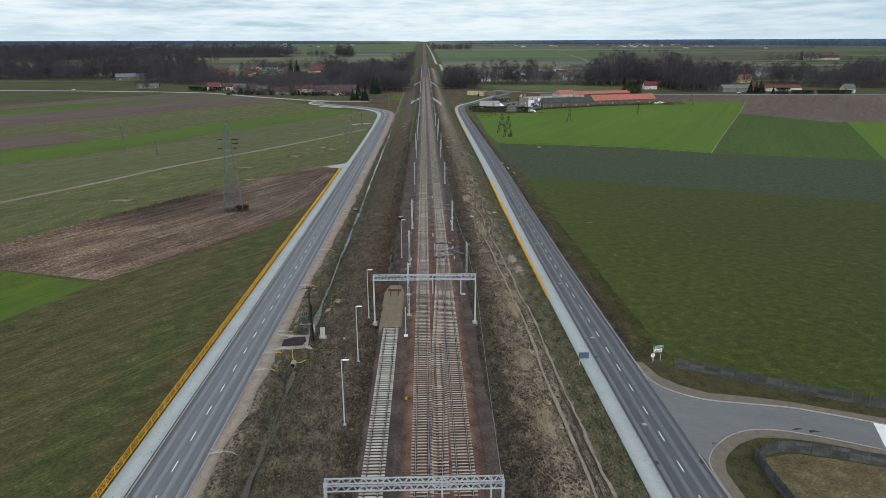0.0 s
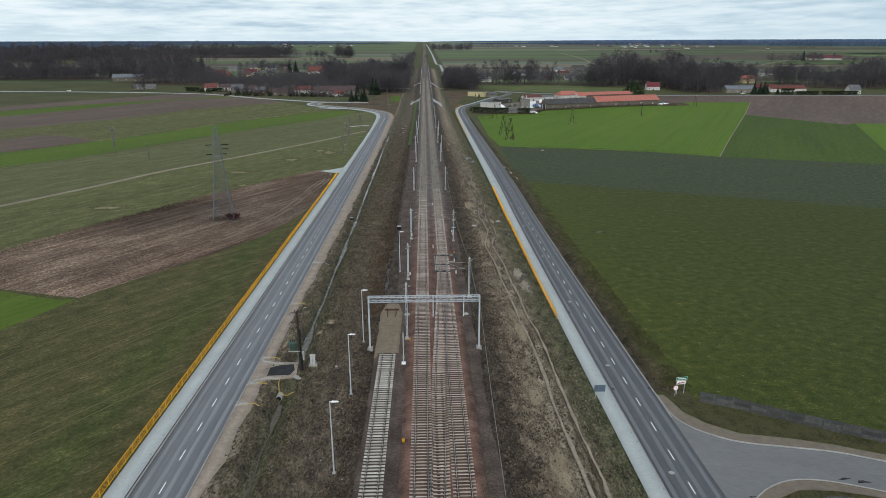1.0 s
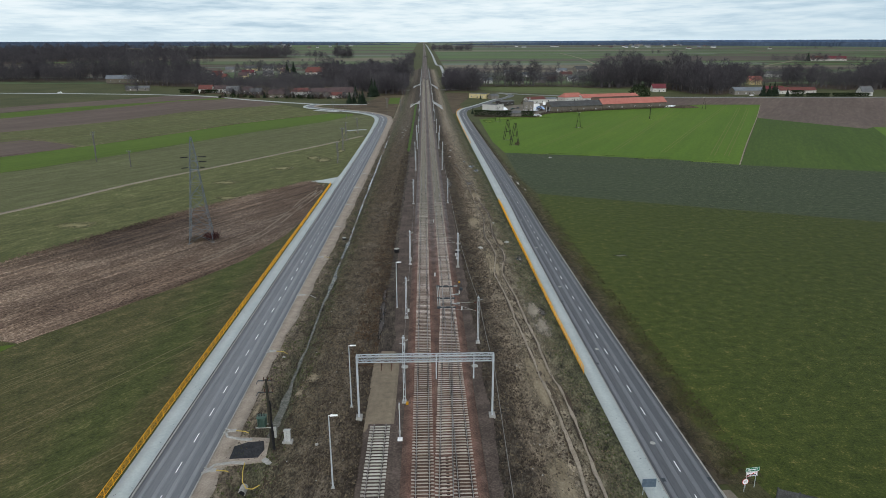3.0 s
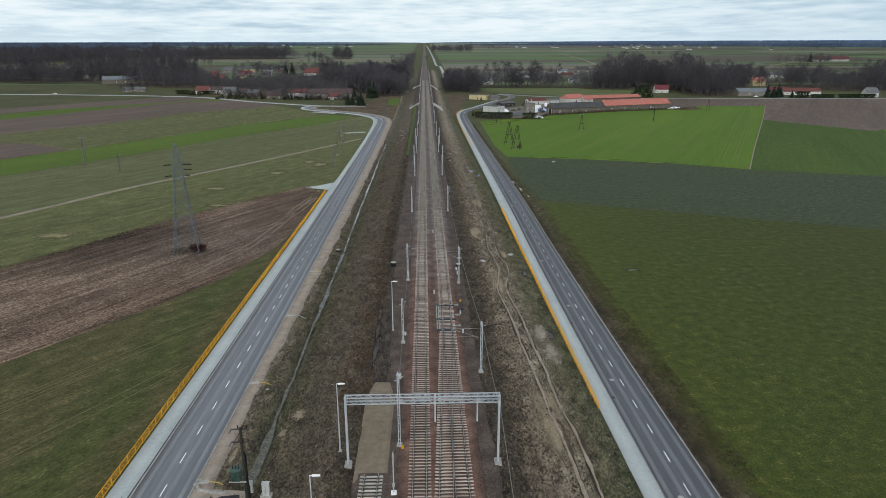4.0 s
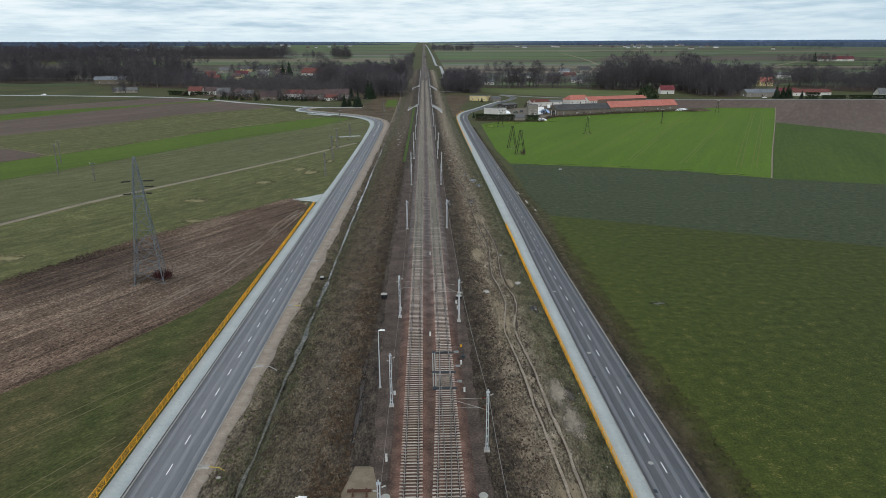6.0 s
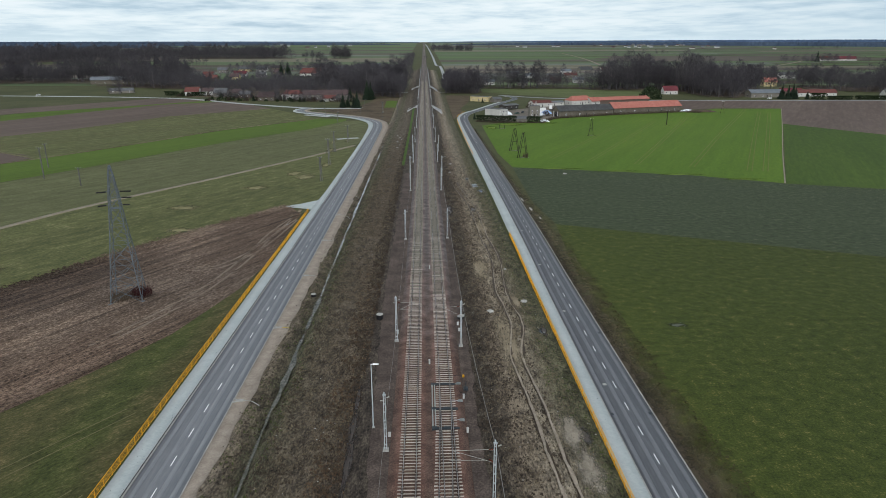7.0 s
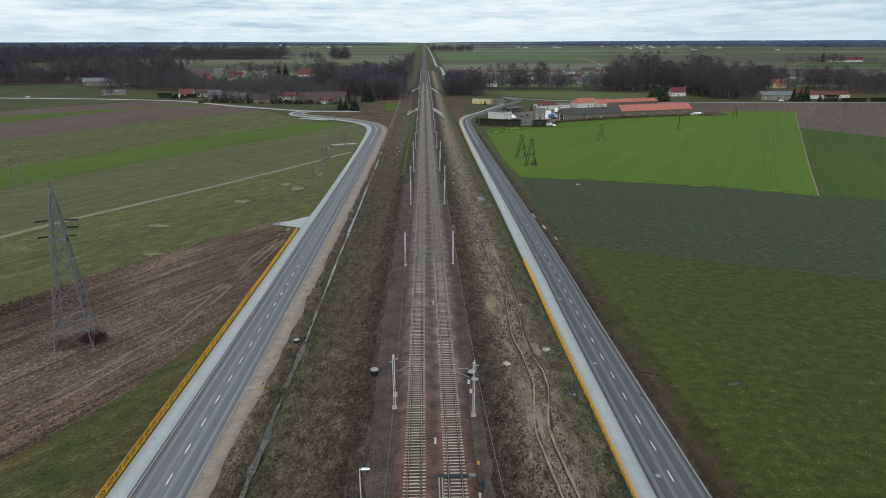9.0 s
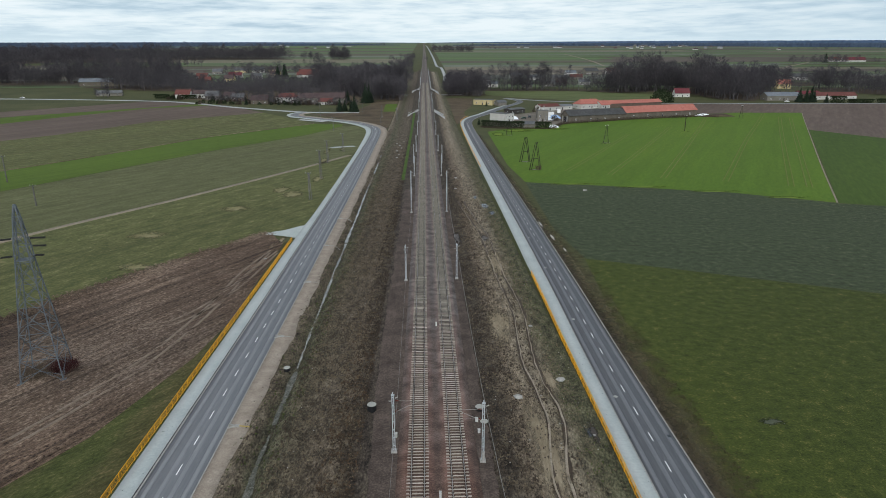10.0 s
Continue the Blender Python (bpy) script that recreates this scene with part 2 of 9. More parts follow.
def ballast_material():
    """Crushed stone: reddish where the points are new, greyer along the plain line."""
    m = mixed("ballast", [srgb(68, 51, 45), srgb(101, 77, 67), srgb(134, 106, 94)], 2.5, 0.16, bump=0.9, bump_dist=0.08, contrast=1.5)
    nd, lk = m.node_tree.nodes, m.node_tree.links
    bsdf = nd["Principled BSDF"]
    ramp = [n for n in nd if n.type == "VALTORGB"][0]
    tc = [n for n in nd if n.type == "TEX_COORD"][0]
    sep = nd.new("ShaderNodeSeparateXYZ")
    lk.new(tc.outputs["Object"], sep.inputs[0])
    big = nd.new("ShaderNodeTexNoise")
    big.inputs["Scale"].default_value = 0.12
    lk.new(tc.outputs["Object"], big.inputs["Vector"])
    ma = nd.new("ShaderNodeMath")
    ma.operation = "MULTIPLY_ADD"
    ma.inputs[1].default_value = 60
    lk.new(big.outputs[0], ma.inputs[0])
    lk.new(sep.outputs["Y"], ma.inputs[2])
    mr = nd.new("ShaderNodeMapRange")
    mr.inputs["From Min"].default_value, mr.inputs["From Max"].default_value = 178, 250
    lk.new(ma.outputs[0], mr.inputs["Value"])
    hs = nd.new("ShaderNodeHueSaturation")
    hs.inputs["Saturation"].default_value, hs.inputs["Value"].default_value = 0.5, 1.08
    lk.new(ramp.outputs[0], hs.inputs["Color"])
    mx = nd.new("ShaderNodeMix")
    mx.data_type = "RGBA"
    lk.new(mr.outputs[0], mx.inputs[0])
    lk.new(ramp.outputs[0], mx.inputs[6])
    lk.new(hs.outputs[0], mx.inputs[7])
    dist = []
    for c in (0.0, 4.65):
        sb = nd.new("ShaderNodeMath")
        sb.operation = "SUBTRACT"
        sb.inputs[1].default_value = c
        lk.new(sep.outputs["X"], sb.inputs[0])
        ab = nd.new("ShaderNodeMath")
        ab.operation = "ABSOLUTE"
        lk.new(sb.outputs[0], ab.inputs[0])
        dist.append(ab)
    mn = nd.new("ShaderNodeMath")
    mn.operation = "MINIMUM"
    lk.new(dist[0].outputs[0], mn.inputs[0])
    lk.new(dist[1].outputs[0], mn.inputs[1])
    # darker, less red stone towards each track's middle
    gauge_tone = nd.new("ShaderNodeMapRange")
    gauge_tone.inputs["From Min"].default_value, gauge_tone.inputs["From Max"].default_value = 0.8, 1.25
    gauge_tone.inputs["To Min"].default_value, gauge_tone.inputs["To Max"].default_value = 0.65, 0.0
    lk.new(mn.outputs[0], gauge_tone.inputs["Value"])
    ox = nd.new("ShaderNodeMix")
    ox.data_type = "RGBA"
    ox.blend_type = "MULTIPLY"
    ox.inputs[7].default_value = (0.5, 0.6, 0.56, 1)
    lk.new(gauge_tone.outputs[0], ox.inputs[0])
    lk.new(mx.outputs[2], ox.inputs[6])
    far = nd.new("ShaderNodeMapRange")
    far.inputs["From Min"].default_value, far.inputs["From Max"].default_value = 1.5, 2.1
    far.inputs["To Min"].default_value, far.inputs["To Max"].default_value = 0.0, 0.85
    lk.new(mn.outputs[0], far.inputs["Value"])
    fx = nd.new("ShaderNodeMix")
    fx.data_type = "RGBA"
    fx.blend_type = "MULTIPLY"
    fx.inputs[7].default_value = (0.62, 0.72, 0.74, 1)
    lk.new(far.outputs[0], fx.inputs[0])
    lk.new(ox.outputs[2], fx.inputs[6])
    lk.new(fx.outputs[2], bsdf.inputs["Base Color"])
    return m


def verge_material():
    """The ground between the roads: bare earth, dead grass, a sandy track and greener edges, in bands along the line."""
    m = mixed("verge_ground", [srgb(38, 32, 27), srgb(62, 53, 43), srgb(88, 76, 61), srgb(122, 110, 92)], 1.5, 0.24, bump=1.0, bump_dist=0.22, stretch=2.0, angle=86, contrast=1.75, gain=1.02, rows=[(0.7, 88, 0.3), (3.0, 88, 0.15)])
    nd, lk = m.node_tree.nodes, m.node_tree.links
    bsdf = nd["Principled BSDF"]
    ramp = [n for n in nd if n.type == "VALTORGB"][0]
    tc = [n for n in nd if n.type == "TEX_COORD"][0]
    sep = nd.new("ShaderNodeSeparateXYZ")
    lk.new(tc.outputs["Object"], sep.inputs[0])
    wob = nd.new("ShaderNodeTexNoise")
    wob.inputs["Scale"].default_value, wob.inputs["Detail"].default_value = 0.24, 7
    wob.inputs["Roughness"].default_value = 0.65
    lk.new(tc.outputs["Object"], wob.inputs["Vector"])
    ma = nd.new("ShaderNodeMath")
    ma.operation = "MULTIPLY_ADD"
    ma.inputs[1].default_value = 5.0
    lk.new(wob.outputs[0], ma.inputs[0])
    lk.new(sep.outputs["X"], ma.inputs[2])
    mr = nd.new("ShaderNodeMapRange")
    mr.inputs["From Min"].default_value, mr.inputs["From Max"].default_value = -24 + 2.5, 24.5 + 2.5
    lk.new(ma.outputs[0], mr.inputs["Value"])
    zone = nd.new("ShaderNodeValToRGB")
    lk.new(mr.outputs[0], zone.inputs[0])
    # darkest stops: heather bands, with the shade between clumps in the colour
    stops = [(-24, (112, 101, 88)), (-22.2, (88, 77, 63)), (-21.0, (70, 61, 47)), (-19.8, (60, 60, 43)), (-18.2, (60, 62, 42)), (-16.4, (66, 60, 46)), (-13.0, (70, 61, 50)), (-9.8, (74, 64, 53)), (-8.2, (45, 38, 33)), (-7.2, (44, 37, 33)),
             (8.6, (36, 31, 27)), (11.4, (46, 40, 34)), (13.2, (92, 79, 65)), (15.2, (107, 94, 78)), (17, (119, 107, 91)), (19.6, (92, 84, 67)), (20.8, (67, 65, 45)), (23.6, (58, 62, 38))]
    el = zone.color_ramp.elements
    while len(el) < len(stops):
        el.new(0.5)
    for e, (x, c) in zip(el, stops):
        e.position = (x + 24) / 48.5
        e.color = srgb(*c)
    mx = nd.new("ShaderNodeMix")
    mx.data_type = "RGBA"
    mx.blend_type = "OVERLAY"
    mx.inputs[0].default_value = 1.0
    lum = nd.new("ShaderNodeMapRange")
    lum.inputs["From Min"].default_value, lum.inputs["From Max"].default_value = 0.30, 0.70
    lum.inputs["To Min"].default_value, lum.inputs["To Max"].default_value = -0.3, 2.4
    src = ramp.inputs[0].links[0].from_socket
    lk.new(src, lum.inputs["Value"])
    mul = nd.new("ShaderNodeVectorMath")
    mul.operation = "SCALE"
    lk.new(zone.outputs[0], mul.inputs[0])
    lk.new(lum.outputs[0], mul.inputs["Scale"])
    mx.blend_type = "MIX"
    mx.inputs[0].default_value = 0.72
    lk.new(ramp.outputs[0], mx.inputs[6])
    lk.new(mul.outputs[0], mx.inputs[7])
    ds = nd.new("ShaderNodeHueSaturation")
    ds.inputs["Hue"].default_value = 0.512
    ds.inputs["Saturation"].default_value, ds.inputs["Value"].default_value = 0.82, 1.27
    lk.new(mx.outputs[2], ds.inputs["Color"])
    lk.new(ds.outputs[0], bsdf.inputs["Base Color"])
    return m


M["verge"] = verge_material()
M["ballast"] = ballast_material()


# ------------------------------------------------------------------ terrain
def terrain(y):
    """The height of the land: level along the roads, rising gently beyond the village to the horizon."""
    y = np.asarray(y, float)
    return np.where(y < 500, 0.0, np.where(y < 620, 0.036 * (y - 500) ** 2 / 240, 0.036 * (y - 560)))


def rail_level(y):
    """The height of the track bed: on an embankment near the two underpasses."""
    return terrain(y) + np.interp(y, [0, 330, 450, 600, 700, 800, 1000, 1400, 2000], [0.0, 0.0, 2.2, 5.4, 6.0, 6.4, 4.6, 2.0, 0.6])


CORRIDOR = (-23.7, 24.15)
xs = np.array([-4400, -3000, -2000, -1300, -800, -500, -300, -200, -120, -80, -50, -30, CORRIDOR[0] - 0.25, CORRIDOR[0], CORRIDOR[1], CORRIDOR[1] + 0.25, 40, 60, 90, 150, 250, 400, 600, 900, 1400, 2000, 3000, 4400], float)
ys = np.concatenate([np.arange(-400, 500, 50), np.arange(500, 640, 10), np.arange(640, 1400, 40), np.arange(1400, 4960, 150)])
gx, gy = np.meshgrid(xs, ys)
gz = terrain(gy)
sunk = (gx >= CORRIDOR[0]) & (gx <= CORRIDOR[1]) & (gy <= 1240)
gz = np.where(sunk, gz - 2.5, gz)


def grid_faces(rows, cols):
    i = np.arange((rows - 1) * cols).reshape(rows - 1, cols)[:, :-1].ravel()
    return np.stack([i, i + 1, i + cols + 1, i + cols], 1)


ground = part("ground", fast_mesh("ground", np.stack([gx, gy, gz], -1).reshape(-1, 3), grid_faces(*gx.shape), M["meadow"]), None)
tagged(ground, "flat farmland with dull winter grass", "ground", kind="structure")

# the railway strip between the two roads: rough ground, a ditch, wheel ruts and the embankment
cx = np.arange(CORRIDOR[0], CORRIDOR[1] + 0.01, 0.435)
cy = np.concatenate([np.arange(-60, 40, 2.0), np.arange(40, 240, 0.5), np.arange(240, 420, 1.2), np.arange(420, 700, 3), np.arange(700, 1250, 6)])
qx, qy = np.meshgrid(cx, cy)
RUT_A = [(40, 19.6), (56, 19.4), (64, 19.3), (75, 19.0), (85, 18.8), (93, 18.8), (105, 19.0), (114, 18.1), (122, 18.0), (132, 17.6), (143, 17.4), (152, 16.9), (161, 16.4), (171, 18.5), (178, 18.2), (186, 17.2), (195, 17.5), (207, 18.7), (216, 18.4), (229, 17.6), (246, 17.5), (258, 17.4), (268, 16.9), (279, 15.7), (289, 14.6), (308, 13.0)]


def corridor_height(x, y):
    base = terrain(y)
    dist = np.maximum(np.abs(x - 1.3) - 8.2, 0)
    bank = np.maximum(rail_level(y) - base - 0.05 - dist * 0.62, 0)
    edge = np.minimum(np.minimum((x - CORRIDOR[0]) / 3.2, (CORRIDOR[1] - x) / 1.5), 1).clip(0, 1)
    rough = 0.16 * smooth_noise(x, y, 3.2, 1) + 0.1 * smooth_noise(x, y, 1.1, 2) + 0.06 * smooth_noise(x, y, 0.55, 3) + 0.25 * smooth_noise(x, y, 14, 4)
    rough = np.where((x < -17.6) & (y > 91) & (y < 98.6), 0.0, rough)
    near_bed = (np.abs(x - 0.9) - 7.2).clip(0, 2) / 2
    dx = np.interp(y, [40, 110, 190, 260, 350, 420, 480], [-19.2, -19.3, -19.6, -20.2, -20.7, -21.2, -21.8])
    ditch = -1.25 * np.exp(-(((x - dx) / 1.15) ** 2)) * (y < 520) * np.where((y > 90.5) & (y < 97.5), 0.05, 1)
    rut = np.zeros_like(x)
    for off in (-0.95, 0.95):
        rx = np.interp(y, [k[0] for k in RUT_A], [k[1] for k in RUT_A]) + off
        rut += np.where((y > 40) & (y < 310), -0.18 * np.exp(-(((x - rx) / 0.3) ** 2)) + 0.07 * np.exp(-(((np.abs(x - rx) - 0.6) / 0.25) ** 2)), 0)
    return base + bank + edge * (near_bed * rough + ditch + rut * near_bed) - 0.02 - 0.05 * (1 - near_bed)


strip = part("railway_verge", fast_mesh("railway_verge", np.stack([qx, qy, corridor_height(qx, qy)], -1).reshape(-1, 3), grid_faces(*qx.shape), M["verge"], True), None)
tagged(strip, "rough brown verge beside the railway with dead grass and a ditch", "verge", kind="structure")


# ------------------------------------------------------------------ fields
def field(name, outline, mat, z, label, furrow=None):
    """A field as one sheet that follows the land."""
    bm = bmesh.new()
    bm.faces.new([bm.verts.new((x, y, 0)) for x, y in outline])
    bm.normal_update()
    lo, hi = min(p[1] for p in outline), max(p[1] for p in outline)
    for y in np.arange(500, min(hi, 634), 12.0):
        if y > lo:
            bmesh.ops.bisect_plane(bm, geom=bm.verts[:] + bm.edges[:] + bm.faces[:], plane_co=(0, y, 0), plane_no=(0, 1, 0))
    for v in bm.verts:
        v.co.z = float(terrain(v.co.y)) + z
    for f in bm.faces:
        if f.normal.z < 0:
            f.normal_flip()
    me = bpy.data.meshes.new(name)
    bm.to_mesh(me)
    bm.free()
    me.materials.append(mat)
    return tagged(new(name, me), label, "field", "fields", kind="structure")


M["crop_bright"] = mixed("winter_crop", [srgb(69, 94, 24), srgb(78, 105, 28), srgb(87, 113, 32), srgb(108, 123, 42)], 60, 1.2, stretch=4, angle=62, bump=0.4, bump_dist=0.1, contrast=0.8, gain=0.87, rows=[(3, 61.6, 0.07), (14, 61.6, 0.06)])
M["crop_dark"] = mixed("dark_crop", [srgb(57, 77, 26), srgb(67, 88, 30), srgb(78, 98, 36)], 40, 1.6, stretch=6, angle=62, bump=0.4, bump_dist=0.1, gain=0.80, rows=[(3, 61.6, 0.08)])
M["stubble"] = mixed("stubble", [srgb(40, 47, 31), srgb(54, 63, 43), srgb(66, 76, 53), srgb(98, 101, 80)], 1.6, 0.3, bump=0.8, bump_dist=0.12, contrast=1.25, gain=0.92, rows=[(0.7, -25, 0.1), (12, -25, 0.05)])
M["pasture"] = mixed("pasture", [srgb(47, 51, 28), srgb(66, 69, 39), srgb(83, 82, 51), srgb(116, 108, 78)], 2.4, 0.35, stretch=1.6, angle=52, bump=1.0, bump_dist=0.16, contrast=1.15, gain=0.95, rows=[(0.5, 52, 0.14), (3, 52, 0.08), (20, 50, 0.08)])


def tint_across(m, stops, wobble, cell, axis="X"):
    """Tone bands: the ground's tone shifts along x (or y), along a ragged line. stops: x (or y) and a factor for red,
    green and blue.
    """
    nd, lk = m.node_tree.nodes, m.node_tree.links
    bsdf = nd["Principled BSDF"]
    src = bsdf.inputs["Base Color"].links[0].from_socket
    tc = [n for n in nd if n.type == "TEX_COORD"][0]
    sep, nz, ma, mr, ramp, mul, twice = (nd.new("ShaderNode" + k) for k in ("SeparateXYZ", "TexNoise", "Math", "MapRange", "ValToRGB", "VectorMath", "VectorMath"))
    lk.new(tc.outputs["Object"], sep.inputs[0])
    lk.new(tc.outputs["Object"], nz.inputs["Vector"])
    nz.inputs["Scale"].default_value, nz.inputs["Detail"].default_value, nz.inputs["Roughness"].default_value = 1.0 / cell, 6, 0.65
    ma.operation = "MULTIPLY_ADD"
    ma.inputs[1].default_value = wobble
    lk.new(nz.outputs[0], ma.inputs[0])
    lk.new(sep.outputs[axis], ma.inputs[2])
    lo, hi = stops[0][0], stops[-1][0]
    mr.inputs["From Min"].default_value, mr.inputs["From Max"].default_value = lo + wobble / 2, hi + wobble / 2
    lk.new(ma.outputs[0], mr.inputs["Value"])
    lk.new(mr.outputs[0], ramp.inputs[0])
    el = ramp.color_ramp.elements
    while len(el) < len(stops):
        el.new(0.5)
    for e, (x, c) in zip(el, stops):
        e.position, e.color = (x - lo) / (hi - lo), (c[0] / 2, c[1] / 2, c[2] / 2, 1)
    mul.operation, twice.operation = "MULTIPLY", "SCALE"
    twice.inputs["Scale"].default_value = 2.0
    lk.new(src, mul.inputs[0])
    lk.new(ramp.outputs[0], mul.inputs[1])
    lk.new(mul.outputs[0], twice.inputs[0])
    lk.new(twice.outputs[0], bsdf.inputs["Base Color"])


tint_across(M["soil"], [(118, (1.34, 1.31, 1.28)), (164, (1.36, 1.33, 1.3)), (176, (1.02, 1.0, 0.98)), (188, (0.76, 0.75, 0.75)), (204, (0.78, 0.77, 0.77)), (218, (1.0, 0.98, 0.97)), (262, (1.06, 1.04, 1.03))], 20.0, 14.0, "Y")
tint_across(M["grass"], [(33, (1.2, 1.18, 1.04)), (46, (1.09, 1.1, 1.0)), (70, (1.02, 1.03, 0.98)), (110, (0.98, 0.98, 1.0)), (180, (0.93, 0.93, 0.96))], 16.0, 12.0)
tint_across(M["pasture"], [(-75, (0.88, 0.88, 0.86)), (-62, (1.0, 0.97, 0.95)), (-50, (1.06, 0.99, 1.0)), (-46, (0.95, 0.96, 0.88)), (-43, (0.82, 0.94, 0.72)), (-39.5, (0.82, 0.94, 0.72)), (-37.8, (0.95, 0.93, 0.9)), (-34, (0.95, 0.86, 0.86))], 9.0, 7.0)
M["dry_pasture"] = mixed("dry_pasture", [srgb(55, 60, 33), srgb(69, 74, 42), srgb(85, 87, 53), srgb(116, 110, 80)], 3, 0.5, stretch=2.2, angle=60, bump=0.8, bump_dist=0.12, contrast=1.1, gain=1.14, rows=[(0.6, 60, 0.13), (3, 60, 0.1), (16, 59, 0.14)])
M["crop_left"] = mixed("left_crop", [srgb(66, 84, 27), srgb(77, 97, 31), srgb(87, 107, 37)], 40, 1.2, stretch=6, angle=58, bump=0.4, bump_dist=0.1, gain=0.90, rows=[(2.5, 58, 0.09), (10, 58, 0.06)])
M["far_soil"] = mixed("far_soil", [srgb(84, 73, 66), srgb(98, 86, 78), srgb(114, 101, 92)], 40, 3.0, stretch=8, angle=58, bump=0.4, bump_dist=0.15, gain=0.84, rows=[(3, 58, 0.08)])
M["dirt"] = mixed("dirt_track", [srgb(112, 103, 88), srgb(130, 121, 106), srgb(146, 137, 122)], 5, 0.5, bump=0.4, bump_dist=0.05)

M["rough"] = mixed("waste_ground", [srgb(54, 47, 38), srgb(74, 64, 51), srgb(92, 81, 64), srgb(82, 80, 55)], 14, 1.2, bump=0.8, bump_dist=0.3, contrast=1.3, gain=0.95)
M["yard"] = mixed("yard_earth", [srgb(80, 74, 66), srgb(102, 96, 87), srgb(126, 120, 111)], 8, 1.0, bump=0.5, bump_dist=0.1)
field("green_meadow", [(33.5, -60), (420, -60), (420, 60), (122, 204), (39.5, 243), (35.3, 200), (34.5, 100)], M["grass"], 0.02, "wide dark green meadow beside the asphalt road")
field("stubble_field", [(39.6, 243), (122, 204.5), (420, 62), (420, 150), (205, 274.5), (138, 300), (111, 318), (80, 329), (40.2, 341), (37.5, 270)], M["stubble"], 0.04, "grey-green stubble field in a long strip")
field("bright_crop_field", [(40.3, 341.5), (80, 329.6), (111, 318.6), (138.3, 301), (182, 382), (258.5, 521.5), (316, 628), (258, 630), (217, 607), (116, 572), (66, 543), (42.4, 519), (38.6, 384)], M["crop_bright"], 0.06, "bright green winter crop with tractor lines")
field("dark_crop_field", [(138.6, 300.4), (205, 274.6), (302, 451), (290, 440), (259, 521)], M["crop_dark"], 0.05, "darker green winter crop")
field("bright_strip_field", [(205.2, 274.5), (420, 151), (520, 330), (324, 442), (302, 451)], M["crop_bright"], 0.07, "bright green strip of winter crop")
field("brown_field", [(259, 521.4), (290, 440.5), (302, 451.3), (324, 442.3), (520, 331), (640, 640), (471, 690), (318, 697), (300, 640), (316, 628)], M["far_soil"], 0.045, "bare brown ploughed field beside the village road")
field("pasture_field", [(-34.2, -60), (-34.2, 258), (-40, 268.6), (-51, 253.5), (-70, 221.7), (-90.5, 179.7), (-140, 60), (-260, 60), (-260, -60)], M["pasture"], 0.02, "dull green pasture with dry mowing lines")
field("ploughed_field", [(-36.2, 259), (-41.8, 268.4), (-51.1, 253.2), (-70.2, 221.5), (-90.4, 179.6), (-118, 118), (-92.7, 134.2), (-66.9, 126.3), (-50.5, 153), (-42, 170), (-36.6, 192), (-34.9, 208)], M["soil"], 0.05, "freshly ploughed brown field with wheel marks")
field("green_patch_field", [(-93, 134), (-70, 125.3), (-66.9, 126), (-74.4, 105), (-120, 40), (-170, 30), (-118, 117.6)], M["crop_left"], 0.045, "small bright green patch of grass")
field("upper_pasture_field", [(-40.2, 269), (-51.3, 254), (-70.5, 222), (-90.8, 180), (-118.5, 118.2), (-150, 45), (-330, 45), (-240, 90), (-160, 150), (-122.8, 231), (-107.9, 269), (-82.8, 316.8), (-54.2, 375.3), (-40.5, 410.5), (-34.3, 413), (-33.7, 345), (-33.4, 279)], M["dry_pasture"], 0.035, "pasture between the dirt track and the ploughed field")
M["green_grey"] = mixed("thin_crop", [srgb(62, 66, 40), srgb(80, 83, 54), srgb(98, 98, 70)], 4, 0.6, stretch=2, angle=58, bump=0.5, bump_dist=0.12, contrast=1.0, gain=1.16, rows=[(0.7, 60, 0.13), (4, 60, 0.1), (24, 59, 0.16)])
field("thin_crop_field", [(-35.5, 419), (-54.6, 379), (-83.4, 319.6), (-108.8, 271.6), (-124, 233), (-161, 152), (-241, 92), (-331, 47), (-420, 120), (-215, 239), (-167, 302), (-148, 343), (-129, 391), (-111, 434), (-75, 502), (-57, 555), (-48, 557), (-40, 545), (-36.5, 515), (-34.8, 440)], M["green_grey"], 0.03, "thin grey-green crop behind the dirt track")
field("left_bright_field", [(-57.4, 555.4), (-75.4, 502.5), (-111.4, 434.5), (-129.4, 391.5), (-148.4, 343.5), (-167.4, 302.5), (-215, 240), (-255, 270), (-197, 350), (-177, 387), (-154, 441), (-130, 503), (-80, 572), (-58, 566)], M["crop_left"], 0.05, "bright green strip of winter crop")
field("mid_green_field", [(-80, 573), (-130, 504), (-154, 441.8), (-177, 387.8), (-197, 350.8), (-290, 225), (-350, 330), (-264, 455), (-236, 512), (-205, 590), (-134, 645), (-108, 612)], M["dry_pasture"], 0.04, "dull green field in a long strip")
field("left_brown_field", [(-134, 645.5), (-205, 590.6), (-236, 512.6), (-264, 455.6), (-350, 331), (-430, 400), (-325, 552), (-290, 617), (-245, 680), (-187, 709)], M["far_soil"], 0.045, "bare brown ploughed strip")
field("far_bright_field", [(-188, 709.6), (-245, 680.6), (-290, 617.6), (-325, 552.6), (-430, 401), (-450, 450), (-350, 593), (-312, 650), (-262, 704), (-201, 716)], M["crop_left"], 0.04, "narrow bright green crop strip")

field("brown_strip_field", [(-202, 727), (-273, 667), (-340, 618), (-450, 452), (-480, 500), (-363, 655), (-314, 700), (-264, 748)], M["far_soil"], 0.05, "narrow bare brown strip beside the village road")
field("dark_soil_patch", [(-186, 378), (-196, 346), (-230, 300), (-262, 350), (-232, 405), (-198, 390)], M["far_soil"], 0.06, "bare dark patch in the green field")

